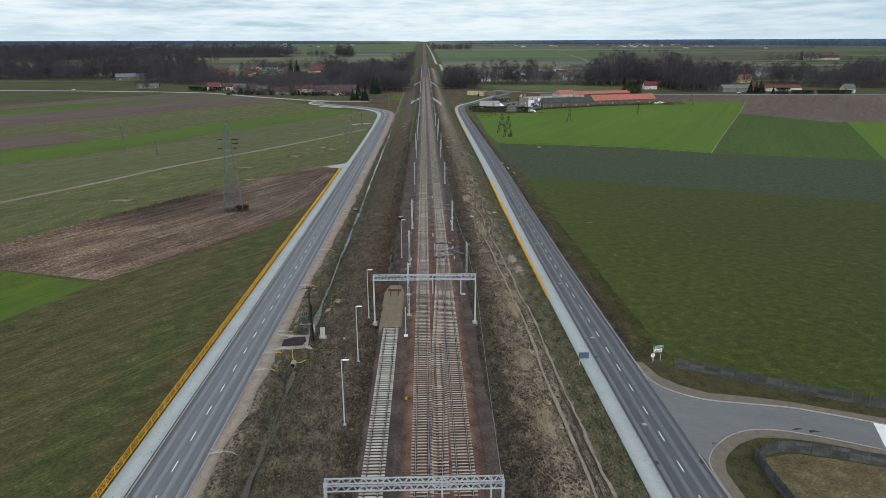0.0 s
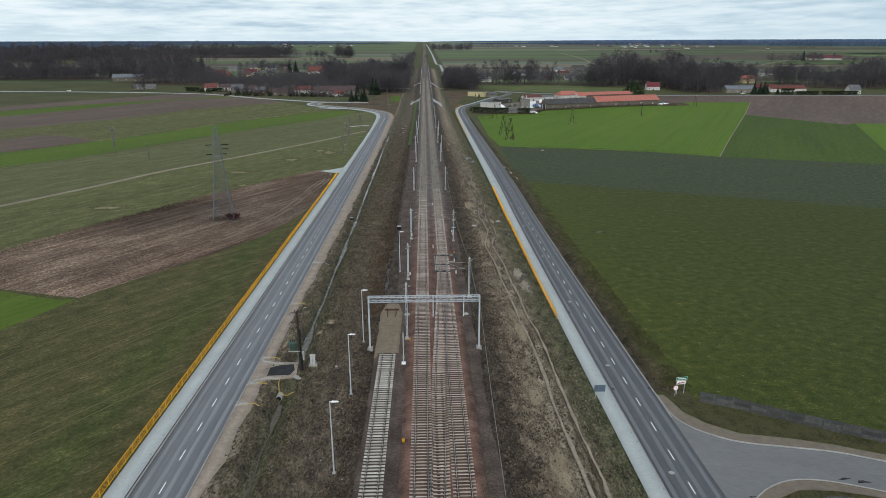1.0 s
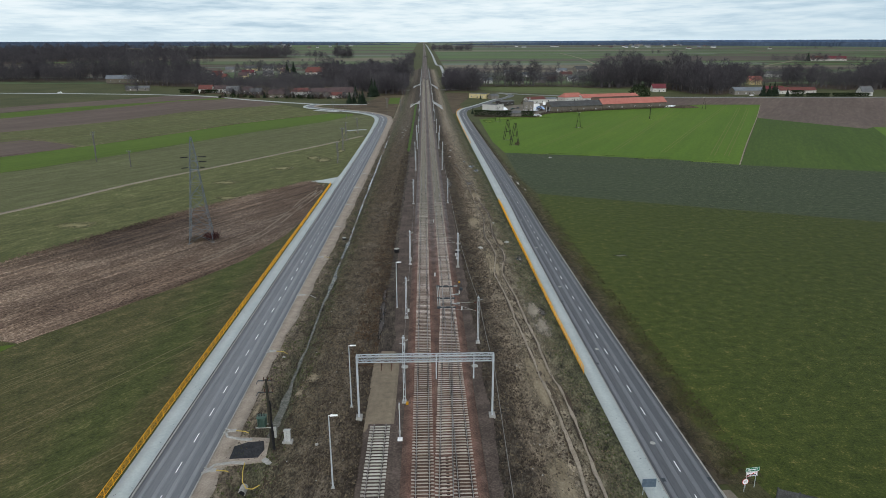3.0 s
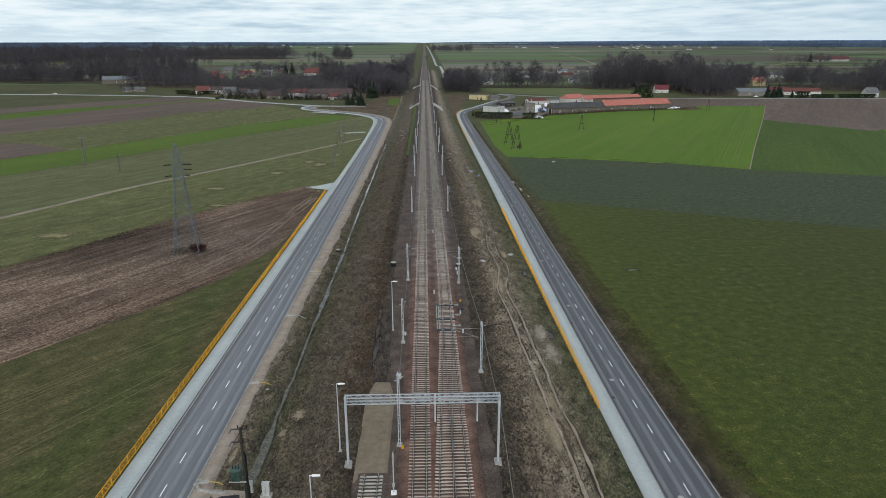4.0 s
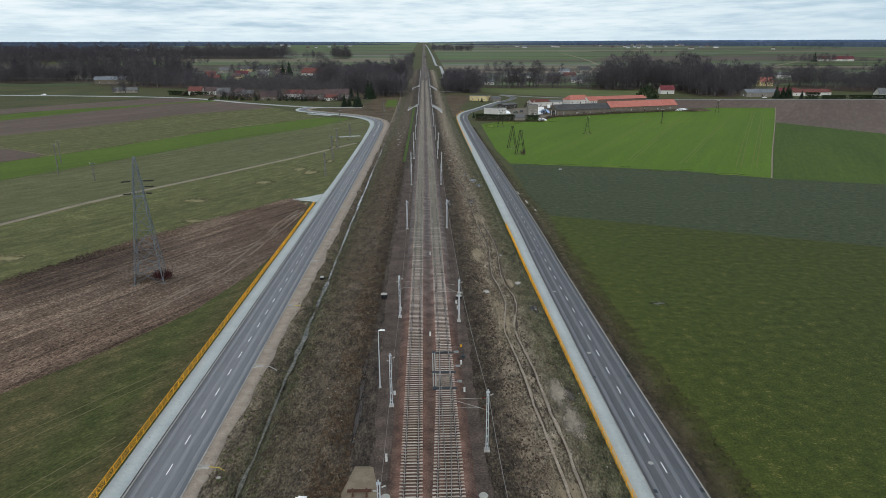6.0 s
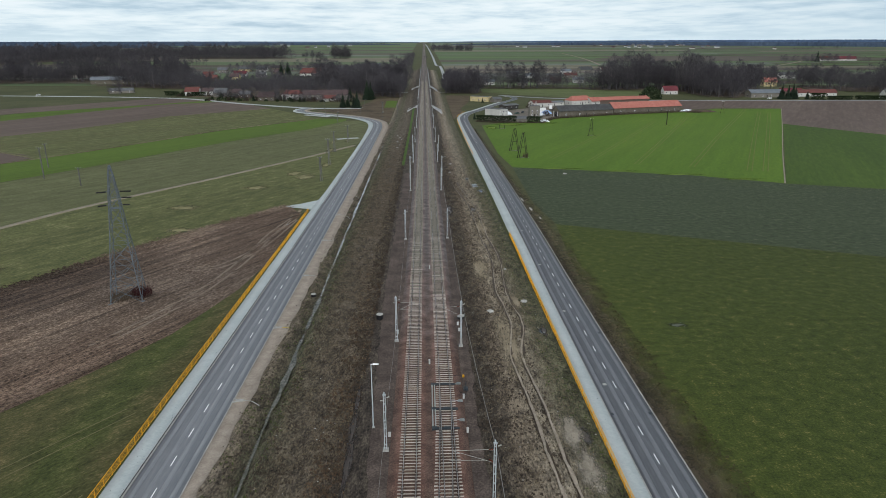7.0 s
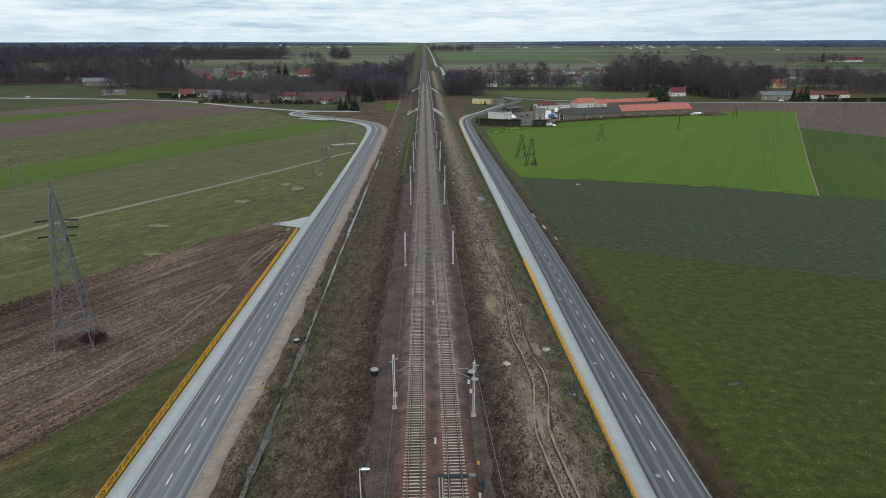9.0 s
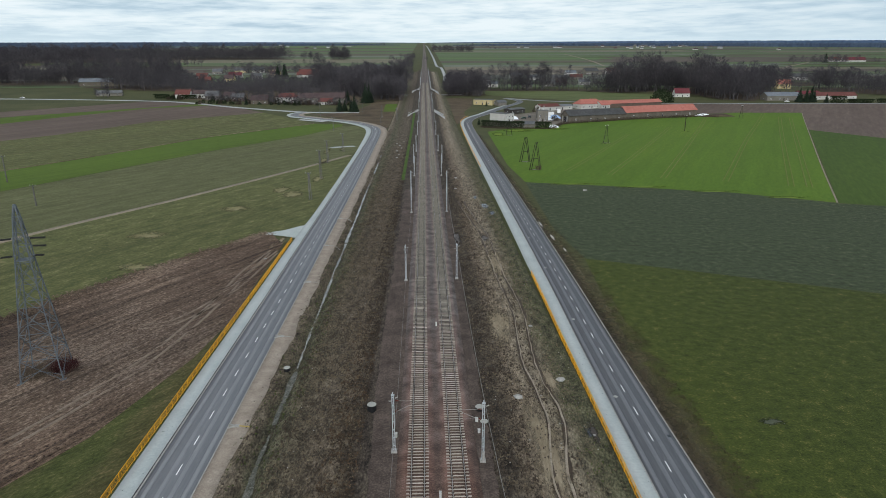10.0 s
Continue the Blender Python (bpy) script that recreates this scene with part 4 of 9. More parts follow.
# ------------------------------------------------------------------ distance and sky
def cloud_backdrop():
    m = bpy.data.materials.new("cloud_cover")
    m.use_nodes = True
    nd, lk = m.node_tree.nodes, m.node_tree.links
    nd.clear()
    out, em = nd.new("ShaderNodeOutputMaterial"), nd.new("ShaderNodeEmission")
    tc, mp = nd.new("ShaderNodeTexCoord"), nd.new("ShaderNodeMapping")
    sep, far_in = nd.new("ShaderNodeSeparateXYZ"), nd.new("ShaderNodeMapRange")
    lk.new(tc.outputs["Object"], sep.inputs[0])
    lk.new(tc.outputs["Object"], mp.inputs["Vector"])
    mp.inputs["Scale"].default_value = (1 / 330, 1 / 330, 1 / 34)
    n1, n2, mixn, ramp, em_col = (nd.new("ShaderNode" + k) for k in ("TexNoise", "TexNoise", "Math", "ValToRGB", "Mix"))
    n1.inputs["Scale"].default_value, n1.inputs["Detail"].default_value, n1.inputs["Roughness"].default_value = 1.0, 7, 0.58
    n2.inputs["Scale"].default_value, n2.inputs["Detail"].default_value, n2.inputs["Roughness"].default_value = 0.3, 4, 0.5
    mixn.operation, mixn.inputs[1].default_value = "MULTIPLY_ADD", 0.8
    half = nd.new("ShaderNodeMath")
    half.operation, half.inputs[1].default_value = "MULTIPLY", 0.6
    for n in (n1, n2):
        lk.new(mp.outputs[0], n.inputs["Vector"])
    lk.new(n2.outputs[0], half.inputs[0])
    lk.new(n1.outputs[0], mixn.inputs[0])
    lk.new(half.outputs[0], mixn.inputs[2])
    lk.new(mixn.outputs[0], ramp.inputs[0])
    el = ramp.color_ramp.elements
    el[0].position, el[0].color = 0.54, srgb(190, 208, 219)
    el[1].position, el[1].color = 0.84, srgb(240, 246, 247)
    el.new(0.66).color = srgb(214, 227, 234)
    el.new(0.74).color = srgb(228, 238, 241)
    far_in.inputs["From Min"].default_value, far_in.inputs["From Max"].default_value = 130, 260
    far_in.inputs["To Min"].default_value, far_in.inputs["To Max"].default_value = 0.85, 0.0
    lk.new(sep.outputs["Z"], far_in.inputs["Value"])
    em_col.data_type = "RGBA"
    em_col.inputs[7].default_value = srgb(224, 236, 240)
    lk.new(far_in.outputs[0], em_col.inputs[0])
    lk.new(ramp.outputs[0], em_col.inputs[6])
    side, shade = nd.new("ShaderNodeMapRange"), nd.new("ShaderNodeMix")
    side.inputs["From Min"].default_value, side.inputs["From Max"].default_value = 900, 3400
    side.inputs["To Min"].default_value, side.inputs["To Max"].default_value = 0.0, 0.5
    lk.new(sep.outputs["X"], side.inputs["Value"])
    shade.data_type = "RGBA"
    shade.inputs[7].default_value = srgb(184, 203, 215)
    lk.new(side.outputs[0], shade.inputs[0])
    lk.new(em_col.outputs[2], shade.inputs[6])
    lk.new(shade.outputs[2], em.inputs["Color"])
    lk.new(em.outputs[0], out.inputs["Surface"])
    return m


def arc_wall(name, radius, z0, z1, mat, span=52, n=80, y0=50.0):
    v, f = [], []
    for i in range(n + 1):
        a = radians(-span + 2 * span * i / n)
        x, y = radius * math.sin(a), y0 + radius * math.cos(a)
        v += [(x, y, z0), (x, y, z1)]
        if i:
            f.append((2 * i - 2, 2 * i - 1, 2 * i + 1, 2 * i))
    g = Geo().add(v, f)
    return part(name, g, mat)


tagged(arc_wall("backdrop", 4840, 60, 640, cloud_backdrop()), "bright overcast sky with pale cloud bands", "sky", kind="structure")
# distance haze is put into the forest's base colour as blue
M["hazy_far_wood"] = mixed("far_forest", [srgb(50, 66, 88), srgb(62, 79, 102), srgb(76, 92, 114)], 200, 30, bump=0)


def forest_arc(a0, a1, heights, mat, label, radius=4600.0, seed=1):
    """A distant forest edge along the horizon: a thick band with an uneven top."""
    r = random.Random(seed)
    g = Geo()
    n = int((a1 - a0) * 9)
    rows = 4
    for i in range(n + 1):
        a = a0 + (a1 - a0) * i / n
        h = float(np.interp(a, [k[0] for k in heights], [k[1] for k in heights]))
        for k in range(rows):
            rad = radius + k * 22 + r.uniform(-5, 5)
            x, y = rad * math.sin(radians(a)), 50 + rad * math.cos(radians(a))
            g.v.append((x, y, float(terrain(y)) + (h * r.uniform(0.93, 1.04) if k else -2.0)))
        if i:
            for k in range(rows - 1):
                b = (i - 1) * rows + k
                g.f.append((b, b + rows, b + rows + 1, b + 1))
                g.m.append(0)
    return tagged(part("far_forest", g, mat), label, "forest", kind="stuff")


# nearer belts: darker, with the same haze blue painted in
M["hazy_mid_wood"] = mixed("hazed_forest", [srgb(42, 53, 68), srgb(52, 64, 80), srgb(63, 75, 90)], 160, 24, bump=0)
forest_arc(-45, -0.35, [(-45, 20), (-34, 17), (-20, 12), (-10, 8), (-3, 5), (-0.3, 3)], M["hazy_far_wood"], "distant forest along the horizon, coloured blue for haze", 4620, 1)
forest_arc(0.35, 45, [(0.3, 3), (4, 7), (12, 11), (20, 16), (34, 24), (45, 28)], M["hazy_far_wood"], "distant forest along the horizon, coloured blue for haze", 4620, 2)
forest_arc(2.5, 45, [(2.5, 3), (6, 8), (14, 11), (24, 13), (34, 16), (45, 18)], M["hazy_mid_wood"], "distant woods across the fields, coloured blue for haze", 3700, 7)
forest_arc(-19, -2, [(-19, 12), (-12, 10), (-6, 8), (-2, 3)], M["hazy_mid_wood"], "distant woods across the fields, coloured blue for haze", 3800, 8)
forest_arc(-45, -19, [(-45, 20), (-36, 17), (-28, 12), (-22, 7), (-19, 3)], M["hazy_mid_wood"], "dark distant forest beyond the fields", 3300, 5)
forest_arc(-45, -12, [(-45, 18), (-30, 14), (-20, 9), (-12, 3)], M["hazy_mid_wood"], "dark distant forest beyond the fields", 3750, 6)
forest_arc(-45, -8, [(-45, 24), (-30, 18), (-22, 14), (-14, 8), (-8, 3)], M["hazy_mid_wood"], "dark distant forest below the horizon", 4200, 3)
forest_arc(9, 45, [(9, 3), (16, 7), (26, 12), (45, 18)], M["hazy_mid_wood"], "dark distant forest below the horizon", 4250, 4)

# ------------------------------------------------------------------ materials for the things
M["white"] = mixed("white_paint", [srgb(205, 208, 208), srgb(225, 227, 227), srgb(238, 239, 239)], 1.0, 0.1, bump=0.05, bump_dist=0.003, rough=0.5)
M["dark_metal"] = mixed("dark_metal", [srgb(40, 46, 50), srgb(54, 61, 66), srgb(68, 76, 80)], 0.8, 0.1, bump=0.1, bump_dist=0.004, rough=0.55, metal=0.2)
M["black"] = mixed("black_plastic", [srgb(22, 22, 24), srgb(34, 34, 36)], 0.8, 0.1, bump=0.1, bump_dist=0.004, rough=0.6)
M["rust"] = mixed("rusty_steel", [srgb(52, 36, 29), srgb(72, 51, 42), srgb(90, 67, 56)], 0.8, 0.08, bump=0.3, bump_dist=0.006, rough=0.85)
M["fence_concrete"] = mixed("fence_concrete", [srgb(54, 56, 55), srgb(68, 70, 69), srgb(86, 88, 87)], 1.2, 0.18, bump=0.3, bump_dist=0.015, per_object=0.2)
M["pole_concrete"] = mixed("pole_concrete", [srgb(104, 102, 96), srgb(124, 122, 116), srgb(140, 138, 132)], 2.0, 0.2, bump=0.2, bump_dist=0.01)
M["timber"] = mixed("tarred_timber", [srgb(36, 35, 31), srgb(48, 47, 41), srgb(62, 60, 52)], 1.5, 0.15, bump=0.3, bump_dist=0.01)
M["sign_green"] = mixed("sign_green", [srgb(10, 92, 62), srgb(16, 106, 72)], 1, 0.2, bump=0, rough=0.4)
M["sign_red"] = mixed("sign_red", [srgb(170, 30, 34), srgb(186, 40, 42)], 1, 0.2, bump=0, rough=0.4)
M["sign_back"] = mixed("sign_back", [srgb(72, 86, 98), srgb(84, 98, 110), srgb(96, 110, 120)], 1, 0.2, bump=0.05, bump_dist=0.003, rough=0.5, metal=0.2)
M["machine"] = mixed("machine_grey", [srgb(140, 142, 136), srgb(160, 162, 156)], 0.8, 0.1, bump=0.1, bump_dist=0.004, rough=0.5)
M["blue"] = mixed("blue_paint", [srgb(30, 70, 150), srgb(40, 84, 168)], 0.8, 0.1, bump=0, rough=0.5)
M["amber_tube"] = mixed("yellow_tube", [srgb(158, 138, 60), srgb(178, 158, 80)], 0.8, 0.1, bump=0, rough=0.5)
M["insulator"] = mixed("brown_glass", [srgb(70, 32, 24), srgb(92, 44, 32)], 0.5, 0.05, bump=0, rough=0.25, spec=0.5)
M["trafo"] = mixed("transformer_green", [srgb(60, 80, 72), srgb(76, 96, 88)], 0.8, 0.1, bump=0.1, bump_dist=0.004, rough=0.5)


# ------------------------------------------------------------------ yellow railings
def railing(line, off, y0, y1, label):
    """A yellow pedestrian railing along a road: posts two metres apart, two rails, upright bars between them."""
    nrm = normals(line)
    pts = line + nrm * np.broadcast_to(off, (len(line),))[:, None]
    s = along(pts)
    m = (pts[:, 1] >= y0) & (pts[:, 1] <= y1)
    a, b = s[m][0], s[m][-1]
    at = lambda d: np.array([np.interp(d, s, pts[:, 0]), np.interp(d, s, pts[:, 1])])
    n = int((b - a) / 2)
    root = thing("railing", pose(0, 0, 0), label, "railing", "yellow railings")
    post = Geo().tube((0, 0, 0), (0, 0, 1.1), 0.04, n=6).mesh("post", M["yellow"])
    top, low, bars = Geo(), Geo(), Geo()
    for i in range(n + 1):
        p = at(a + 2 * i)
        z = float(terrain(p[1])) + 0.03
        part("post", post, None, root, at=pose(p[0], p[1], z))
        if i < n:
            q = at(a + 2 * i + 2)
            zq = float(terrain(q[1])) + 0.03
            top.tube((*p, z + 1.1), (*q, zq + 1.1), 0.04, n=6)
            low.tube((*p, z + 0.16), (*q, zq + 0.16), 0.035, n=6)
            if p[1] < 300:
                for k in range(1, 12):
                    r = p + (q - p) * k / 12
                    bars.bar((*r, z + 0.16), (*r, z + 1.1), 0.016)
            else:
                low.tube((*p, z + 0.6), (*q, zq + 0.6), 0.03, n=6)
    part("top_rail", top, M["yellow"], root)
    part("bottom_rail", low, M["yellow"], root)
    if bars.v:
        tagged(part("infill", bars, M["yellow"], root), kind="stuff")
    return root


railing(LEFT, -6.05, 40, 263.5, "long yellow steel railing between the footway and the fields")
railing(RIGHT, np.interp(RIGHT[:, 1], [113, 170, 233], [-5.3, -5.45, -5.95]), 113, 233, "yellow steel railing between the footway and the railway verge")
railing(RIGHT, -5.5, 376, 612, "yellow steel railing round the far bend")


# ------------------------------------------------------------------ catenary gantries and masts
def lattice_beam(root, x0, x1, y, z, h, w, bays):
    """A box truss: four chords, zigzag web on every side."""
    chords = [(y - w / 2, z), (y - w / 2, z + h), (y + w / 2, z), (y + w / 2, z + h)]
    for cy_, cz in chords:
        part("chord", Geo().bar((x0, cy_, cz), (x1, cy_, cz), 0.1), M["galv"], root)
    web = [(chords[0], chords[1]), (chords[2], chords[3]), (chords[1], chords[3]), (chords[0], chords[2])]
    me = {}
    step = (x1 - x0) / bays
    for k, (a, b) in enumerate(web):
        for i in range(bays):
            p, q = (a, b) if i % 2 == 0 else (b, a)
            key = (k, i % 2)
            if key not in me:
                me[key] = Geo().bar((0, *p), (step, *q), 0.05).mesh("brace", M["galv"])
            part("brace", me[key], None, root, at=pose(x0 + i * step, 0, 0))


def gantry(y, xl, xr, top, label, drops=(), height=0.78):
    root = thing("catenary_gantry", pose(0, 0, 0), label, "gantry", "catenary gantries")
    z = top - height
    for x in (xl, xr):
        part("leg", Geo().bar((x, y - 0.28, 0.3), (x, y - 0.2, top), 0.2, 0.1).bar((x, y + 0.28, 0.3), (x, y + 0.2, top), 0.2, 0.1), M["galv"], root)
        lac = Geo()
        for i in range(int(top / 0.9)):
            s = 1 if i % 2 else -1
            lac.bar((x, y - 0.25 * s, 0.4 + i * 0.9), (x, y + 0.25 * s, 1.3 + i * 0.9), 0.04)
        tagged(part("lacing", lac, M["galv"], root), kind="stuff")
        part("foundation", Geo().box(x - 0.4, y - 0.55, -0.4, x + 0.4, y + 0.55, 0.3).box(x - 0.3, y - 0.42, 0.3, x + 0.3, y + 0.42, 0.34, 0), M["kerb"], root)
    lattice_beam(root, xl - 0.1, xr + 0.1, y, z, height, 0.7, 32)
    for dx, dz in drops:
        g = Geo().bar((dx, y, top + 0.1), (dx, y, top - dz), 0.16, 0.1)
        part("drop_post", g, M["galv"], root)
    return root


gantry(47.0, -8.3, 7.25, 9.2, "galvanised lattice gantry spanning three tracks", drops=((1.9, 3.3), (6.2, 3.3)))
gantry(101.9, -8.3, 9.1, 8.95, "galvanised lattice gantry beside the end of the siding", drops=((1.8, 3.4), (6.6, 3.4)))


def cantilever(root, x, y, z, reach, s):
    """A hinged bracket over the track: strut, stay and registration arm with insulators."""
    g = Geo()
    g.tube((x, y, z + 1.6), (x + s * reach, y, z + 1.5), 0.02, n=6)
    g.tube((x, y, z), (x + s * reach, y, z + 1.5), 0.022, n=6)
    g.tube((x + s * 0.7, y, z + 0.3), (x + s * (reach + 0.3), y, z + 0.35), 0.016, n=6)
    part("bracket", g, M["machine"], root)
    ins = Geo().tube((x + s * 0.15, y, z + 1.6), (x + s * 0.6, y, z + 1.59), 0.07, n=8).tube((x + s * 0.15, y, z + 0.1), (x + s * 0.5, y, z + 0.42), 0.07, n=8)
    part("insulator", ins, M["insulator"], root)


def mast(x, y, h, label, base=True, arm=0, reach=3.2, wide=0.34):
    """A catenary mast of two channels laced together, on a concrete block."""
    root = thing("catenary_mast", pose(x, y, float(rail_level(y))), label, "mast", "catenary masts")
    for s in (-1, 1):
        part("upright", Geo().bar((s * wide * 0.36, 0, 0.3), (s * wide * 0.3, 0, h), 0.1, 0.15), M["galv"], root)
    for i in range(int(h / 1.1)):
        part("batten", Geo().box(-wide * 0.3, -0.085, 0.9 + i * 1.1, wide * 0.3, -0.075, 1.05 + i * 1.1), M["galv"], root)
    part("insulator", Geo().tube((0.28, 0, h - 0.35), (0.62, 0, h - 0.2), 0.07, n=8).tube((-0.2, 0.1, h - 0.8), (-0.5, 0.1, h - 0.8), 0.06, n=8), M["machine"], root)
    part("cap", Geo().box(-0.2, -0.12, h, 0.2, 0.12, h + 0.12).tube((0, 0, h + 0.1), (0, 0, h + 0.4), 0.07, n=8), M["galv"], root)
    part("foundation", Geo().box(-0.35, -0.35, -0.4, 0.35, 0.35, 0.3), M["kerb"], root)
    if arm:
        cantilever(root, 0.1 * arm, 0, h - 2.3, reach, arm)
    return root


mast(-2.5, 105.6, 9.6, "tall galvanised mast standing behind the gantry")
mast(-3.0, 134.8, 7.6, "galvanised catenary mast beside the walkway")
mast(9.05, 124.2, 7.9, "galvanised mast with a bracket over the track", arm=-1, reach=4.3)
mast(-2.95, 165.8, 7.8, "galvanised catenary mast with brackets over the track", arm=1, reach=3.0)
mast(7.75, 163.6, 7.8, "galvanised catenary mast with a ring of counterweights", arm=-1, reach=3.0)
for y in [228.5, 292.0, 355.0, 418.0, 481.0, 545.0, 610.0, 675.0, 740.0, 805.0, 870.0, 940.0, 1020.0, 1110.0]:
    mast(-3.2, y, 7.8, "galvanised catenary mast beside the track")
    mast(7.85, y + 0.8, 7.8, "galvanised catenary mast beside the other track")
for y in (322.0, 386.0):
    mast(-3.9, y, 7.8, "spare galvanised mast standing beside another")
    mast(8.9, y, 7.8, "spare galvanised mast standing beside another")


def weights(x, y, z, label):
    root = thing("tension_weight", pose(x, y, z), label, "tensioner")
    part("ring", Geo().tube((0, 0, 0), (0, 0, 0.1), 0.45, n=20), M["machine"], root)
    part("rod", Geo().tube((0, 0, -5.4), (0, 0, 0.0), 0.05, n=6), M["galv"], root)
    for i in range(6):
        part("weight", Geo().tube((0, 0, -5.3 + i * 0.22), (0, 0, -5.12 + i * 0.22), 0.17, n=10), M["kerb"], root)
    return root


# wires that run from mast to mast along both sides
M["wire_grey"] = mixed("wire_grey", [srgb(104, 104, 102), srgb(124, 124, 121)], 1.0, 0.2, bump=0, rough=0.6)


def wire(points, label, sag=0.5, r=0.02):
    pts = [Vector(points[0])]
    for a, b in zip(points, points[1:]):
        a, b = Vector(a), Vector(b)
        for i in range(1, 9):
            t = i / 8
            p = a.lerp(b, t)
            p.z -= sag * 4 * t * (1 - t)
            pts.append(p)
    return tagged(part("overhead_wire", Geo().path(pts, r, 4), M["wire_grey"]), label, "wire", "overhead wires")


wire([(7.4, 47, 7.2), (9.2, 101.9, 7.4), (9.2, 124.2, 7.2), (8.2, 163.6, 6.2), (8.0, 229.3, 6.4), (8.0, 292.8, 6.6)], "thin dark feeder wire strung along the masts", 0.7, 0.035)
wire([(-2.6, 105.6, 7.0), (-2.7, 134.8, 6.2), (-2.5, 165.8, 6.4), (-2.8, 228.5, 6.4), (-2.8, 292, 6.6)], "thin grey wire strung along the masts", 0.6, 0.016)


# ------------------------------------------------------------------ lamps, signal post, cabinets
def lamp(x, y, h, label):
    root = thing("street_lamp", pose(x, y, 0.02), label, "street lamp", "yard lamps")
    part("base_plate", Geo().box(-0.2, -0.2, 0, 0.2, 0.2, 0.12), M["kerb"], root)
    part("pole", Geo().tube((0, 0, 0), (0, 0, h), 0.1, 0.055, n=10), M["galv"], root)
    head = part("lamp_head", Geo().bar((-0.05, 0, h + 0.02), (0.28, 0, h + 0.04), 0.07).add(
        [(0.2, -0.16, h), (0.95, -0.13, h + 0.02), (0.95, 0.13, h + 0.02), (0.2, 0.16, h), (0.2, -0.13, h + 0.11), (0.92, -0.1, h + 0.09), (0.92, 0.1, h + 0.09), (0.2, 0.13, h + 0.11)],
        [(4, 5, 6, 7), (0, 1, 5, 4), (1, 2, 6, 5), (2, 3, 7, 6), (3, 0, 4, 7), (3, 2, 1, 0)]), M["white"], root, "white flat lamp head")
    part("lens", Geo().box(0.3, -0.1, h - 0.02, 0.85, 0.1, h + 0.004), M["machine"], head)
    return root


for x, y in ((-9.8, 70.4), (-9.8, 87.8), (-9.6, 104.7)):
    lamp(x, y, 9.0, "tall galvanised lamp post with a white flat head")
lamp(-4.9, 139.9, 9.0, "tall galvanised lamp post beside the gravel walkway")


def small_signal(x, y):
    root = thing("signal_post", pose(x, y, 0), "slim signal post with white boxes beside the siding", "signal")
    part("post", Geo().tube((0, 0, 0.1), (0, 0, 5.2), 0.06, n=8), M["galv"], root)
    part("foundation", Geo().box(-0.3, -0.3, -0.3, 0.3, 0.3, 0.25), M["white"], root)
    part("box", Geo().box(-0.14, -0.2, 1.0, 0.14, 0.05, 1.35), M["machine"], root)
    part("signal_head", Geo().box(-0.1, -0.14, 4.3, 0.1, 0.06, 5.0), M["machine"], root)
    return root


small_signal(-2.8, 96.7)


M["yellow_box"] = mixed("yellow_box", [srgb(168, 124, 20), srgb(186, 140, 26)], 1, 0.1, bump=0.05, bump_dist=0.005, rough=0.6)
M["off_white"] = mixed("off_white", [srgb(150, 152, 150), srgb(172, 174, 172), srgb(190, 192, 190)], 0.6, 0.08, bump=0.05, bump_dist=0.004)


def yellow_box(x, y, label):
    root = thing("track_box", pose(x, y, 0.05), label, "junction box", "yellow track boxes")
    part("housing", Geo().box(-0.16, -0.22, 0.2, 0.16, 0.22, 0.44).box(-0.1, -0.15, 0.44, 0.1, 0.15, 0.5), M["yellow_box"], root)
    part("stand", Geo().box(-0.06, -0.06, 0, 0.06, 0.06, 0.2), M["dark_metal"], root)
    part("cable", Geo().path([(0.2, 0, 0.35), (0.6, 0.15, 0.42), (1.0, -0.1, 0.4), (1.7, 0.05, 0.36)], 0.03), M["black"], root)
    return root


yellow_box(-2.2, 76.0, "yellow junction box with a cable to the track")
yellow_box(-2.1, 104.8, "yellow junction box near the gantry")
b = yellow_box(7.5, 152.7, "yellow junction box beside the points")
b.matrix_basis = pose(7.5, 152.7, 0.05, 0, 0, 180)


def bollard(x, y, z, h, w, mat, label, name="track_cabinet", shade=True):
    root = thing(name, pose(x, y, z), label, "cabinet", "small trackside cabinets")
    part("body", Geo().box(-w, -w * 0.8, 0, w, w * 0.8, h), mat, root)
    part("lid", Geo().box(-w * 1.12, -w * 0.95, h, w * 1.12, w * 0.95, h + 0.06), M["off_white"], root)
    return root


bollard(2.5, 156.9, 0.3, 0.7, 0.13, M["off_white"], "white post box between the tracks")
bollard(2.9, 203.3, 0.3, 0.7, 0.13, M["off_white"], "white post box between the tracks farther off")
bollard(7.2, 146.8, 0.05, 0.6, 0.13, M["off_white"], "white cabinet beside the points")
bollard(7.2, 138.4, 0.05, 0.6, 0.13, M["off_white"], "white cabinet at the heel of the points")
bollard(7.7, 172.3, 0.05, 0.5, 0.18, M["off_white"], "white cabinet beside the mast")
bollard(7.8, 169.6, 0.05, 0.5, 0.16, M["off_white"], "small white cabinet beside the mast")
bollard(-2.9, 168.9, 0.05, 0.6, 0.2, M["machine"], "grey cabinet at the mast's foot")
bollard(-3.0, 122.4, 0.05, 0.9, 0.13, M["off_white"], "white and black post beside the sand bed")
bollard(-2.7, 137.8, 0.05, 0.5, 0.16, M["off_white"], "white cabinet at the mast's foot")


def tub(x, y, label, r=0.62, h=0.9):
    """A round cable well: dark ring and pale lid."""
    root = thing("cable_well", pose(x, y, 0), label, "cable well", "cable wells")
    part("ring", Geo().tube((0, 0, -0.2), (0, 0, h), r, n=20), M["black"], root)
    part("lid", Geo().tube((0, 0, h), (0, 0, h + 0.1), r * 1.05, r * 0.9, n=20), M["machine"], root, "pale grey-green lid")
    return root


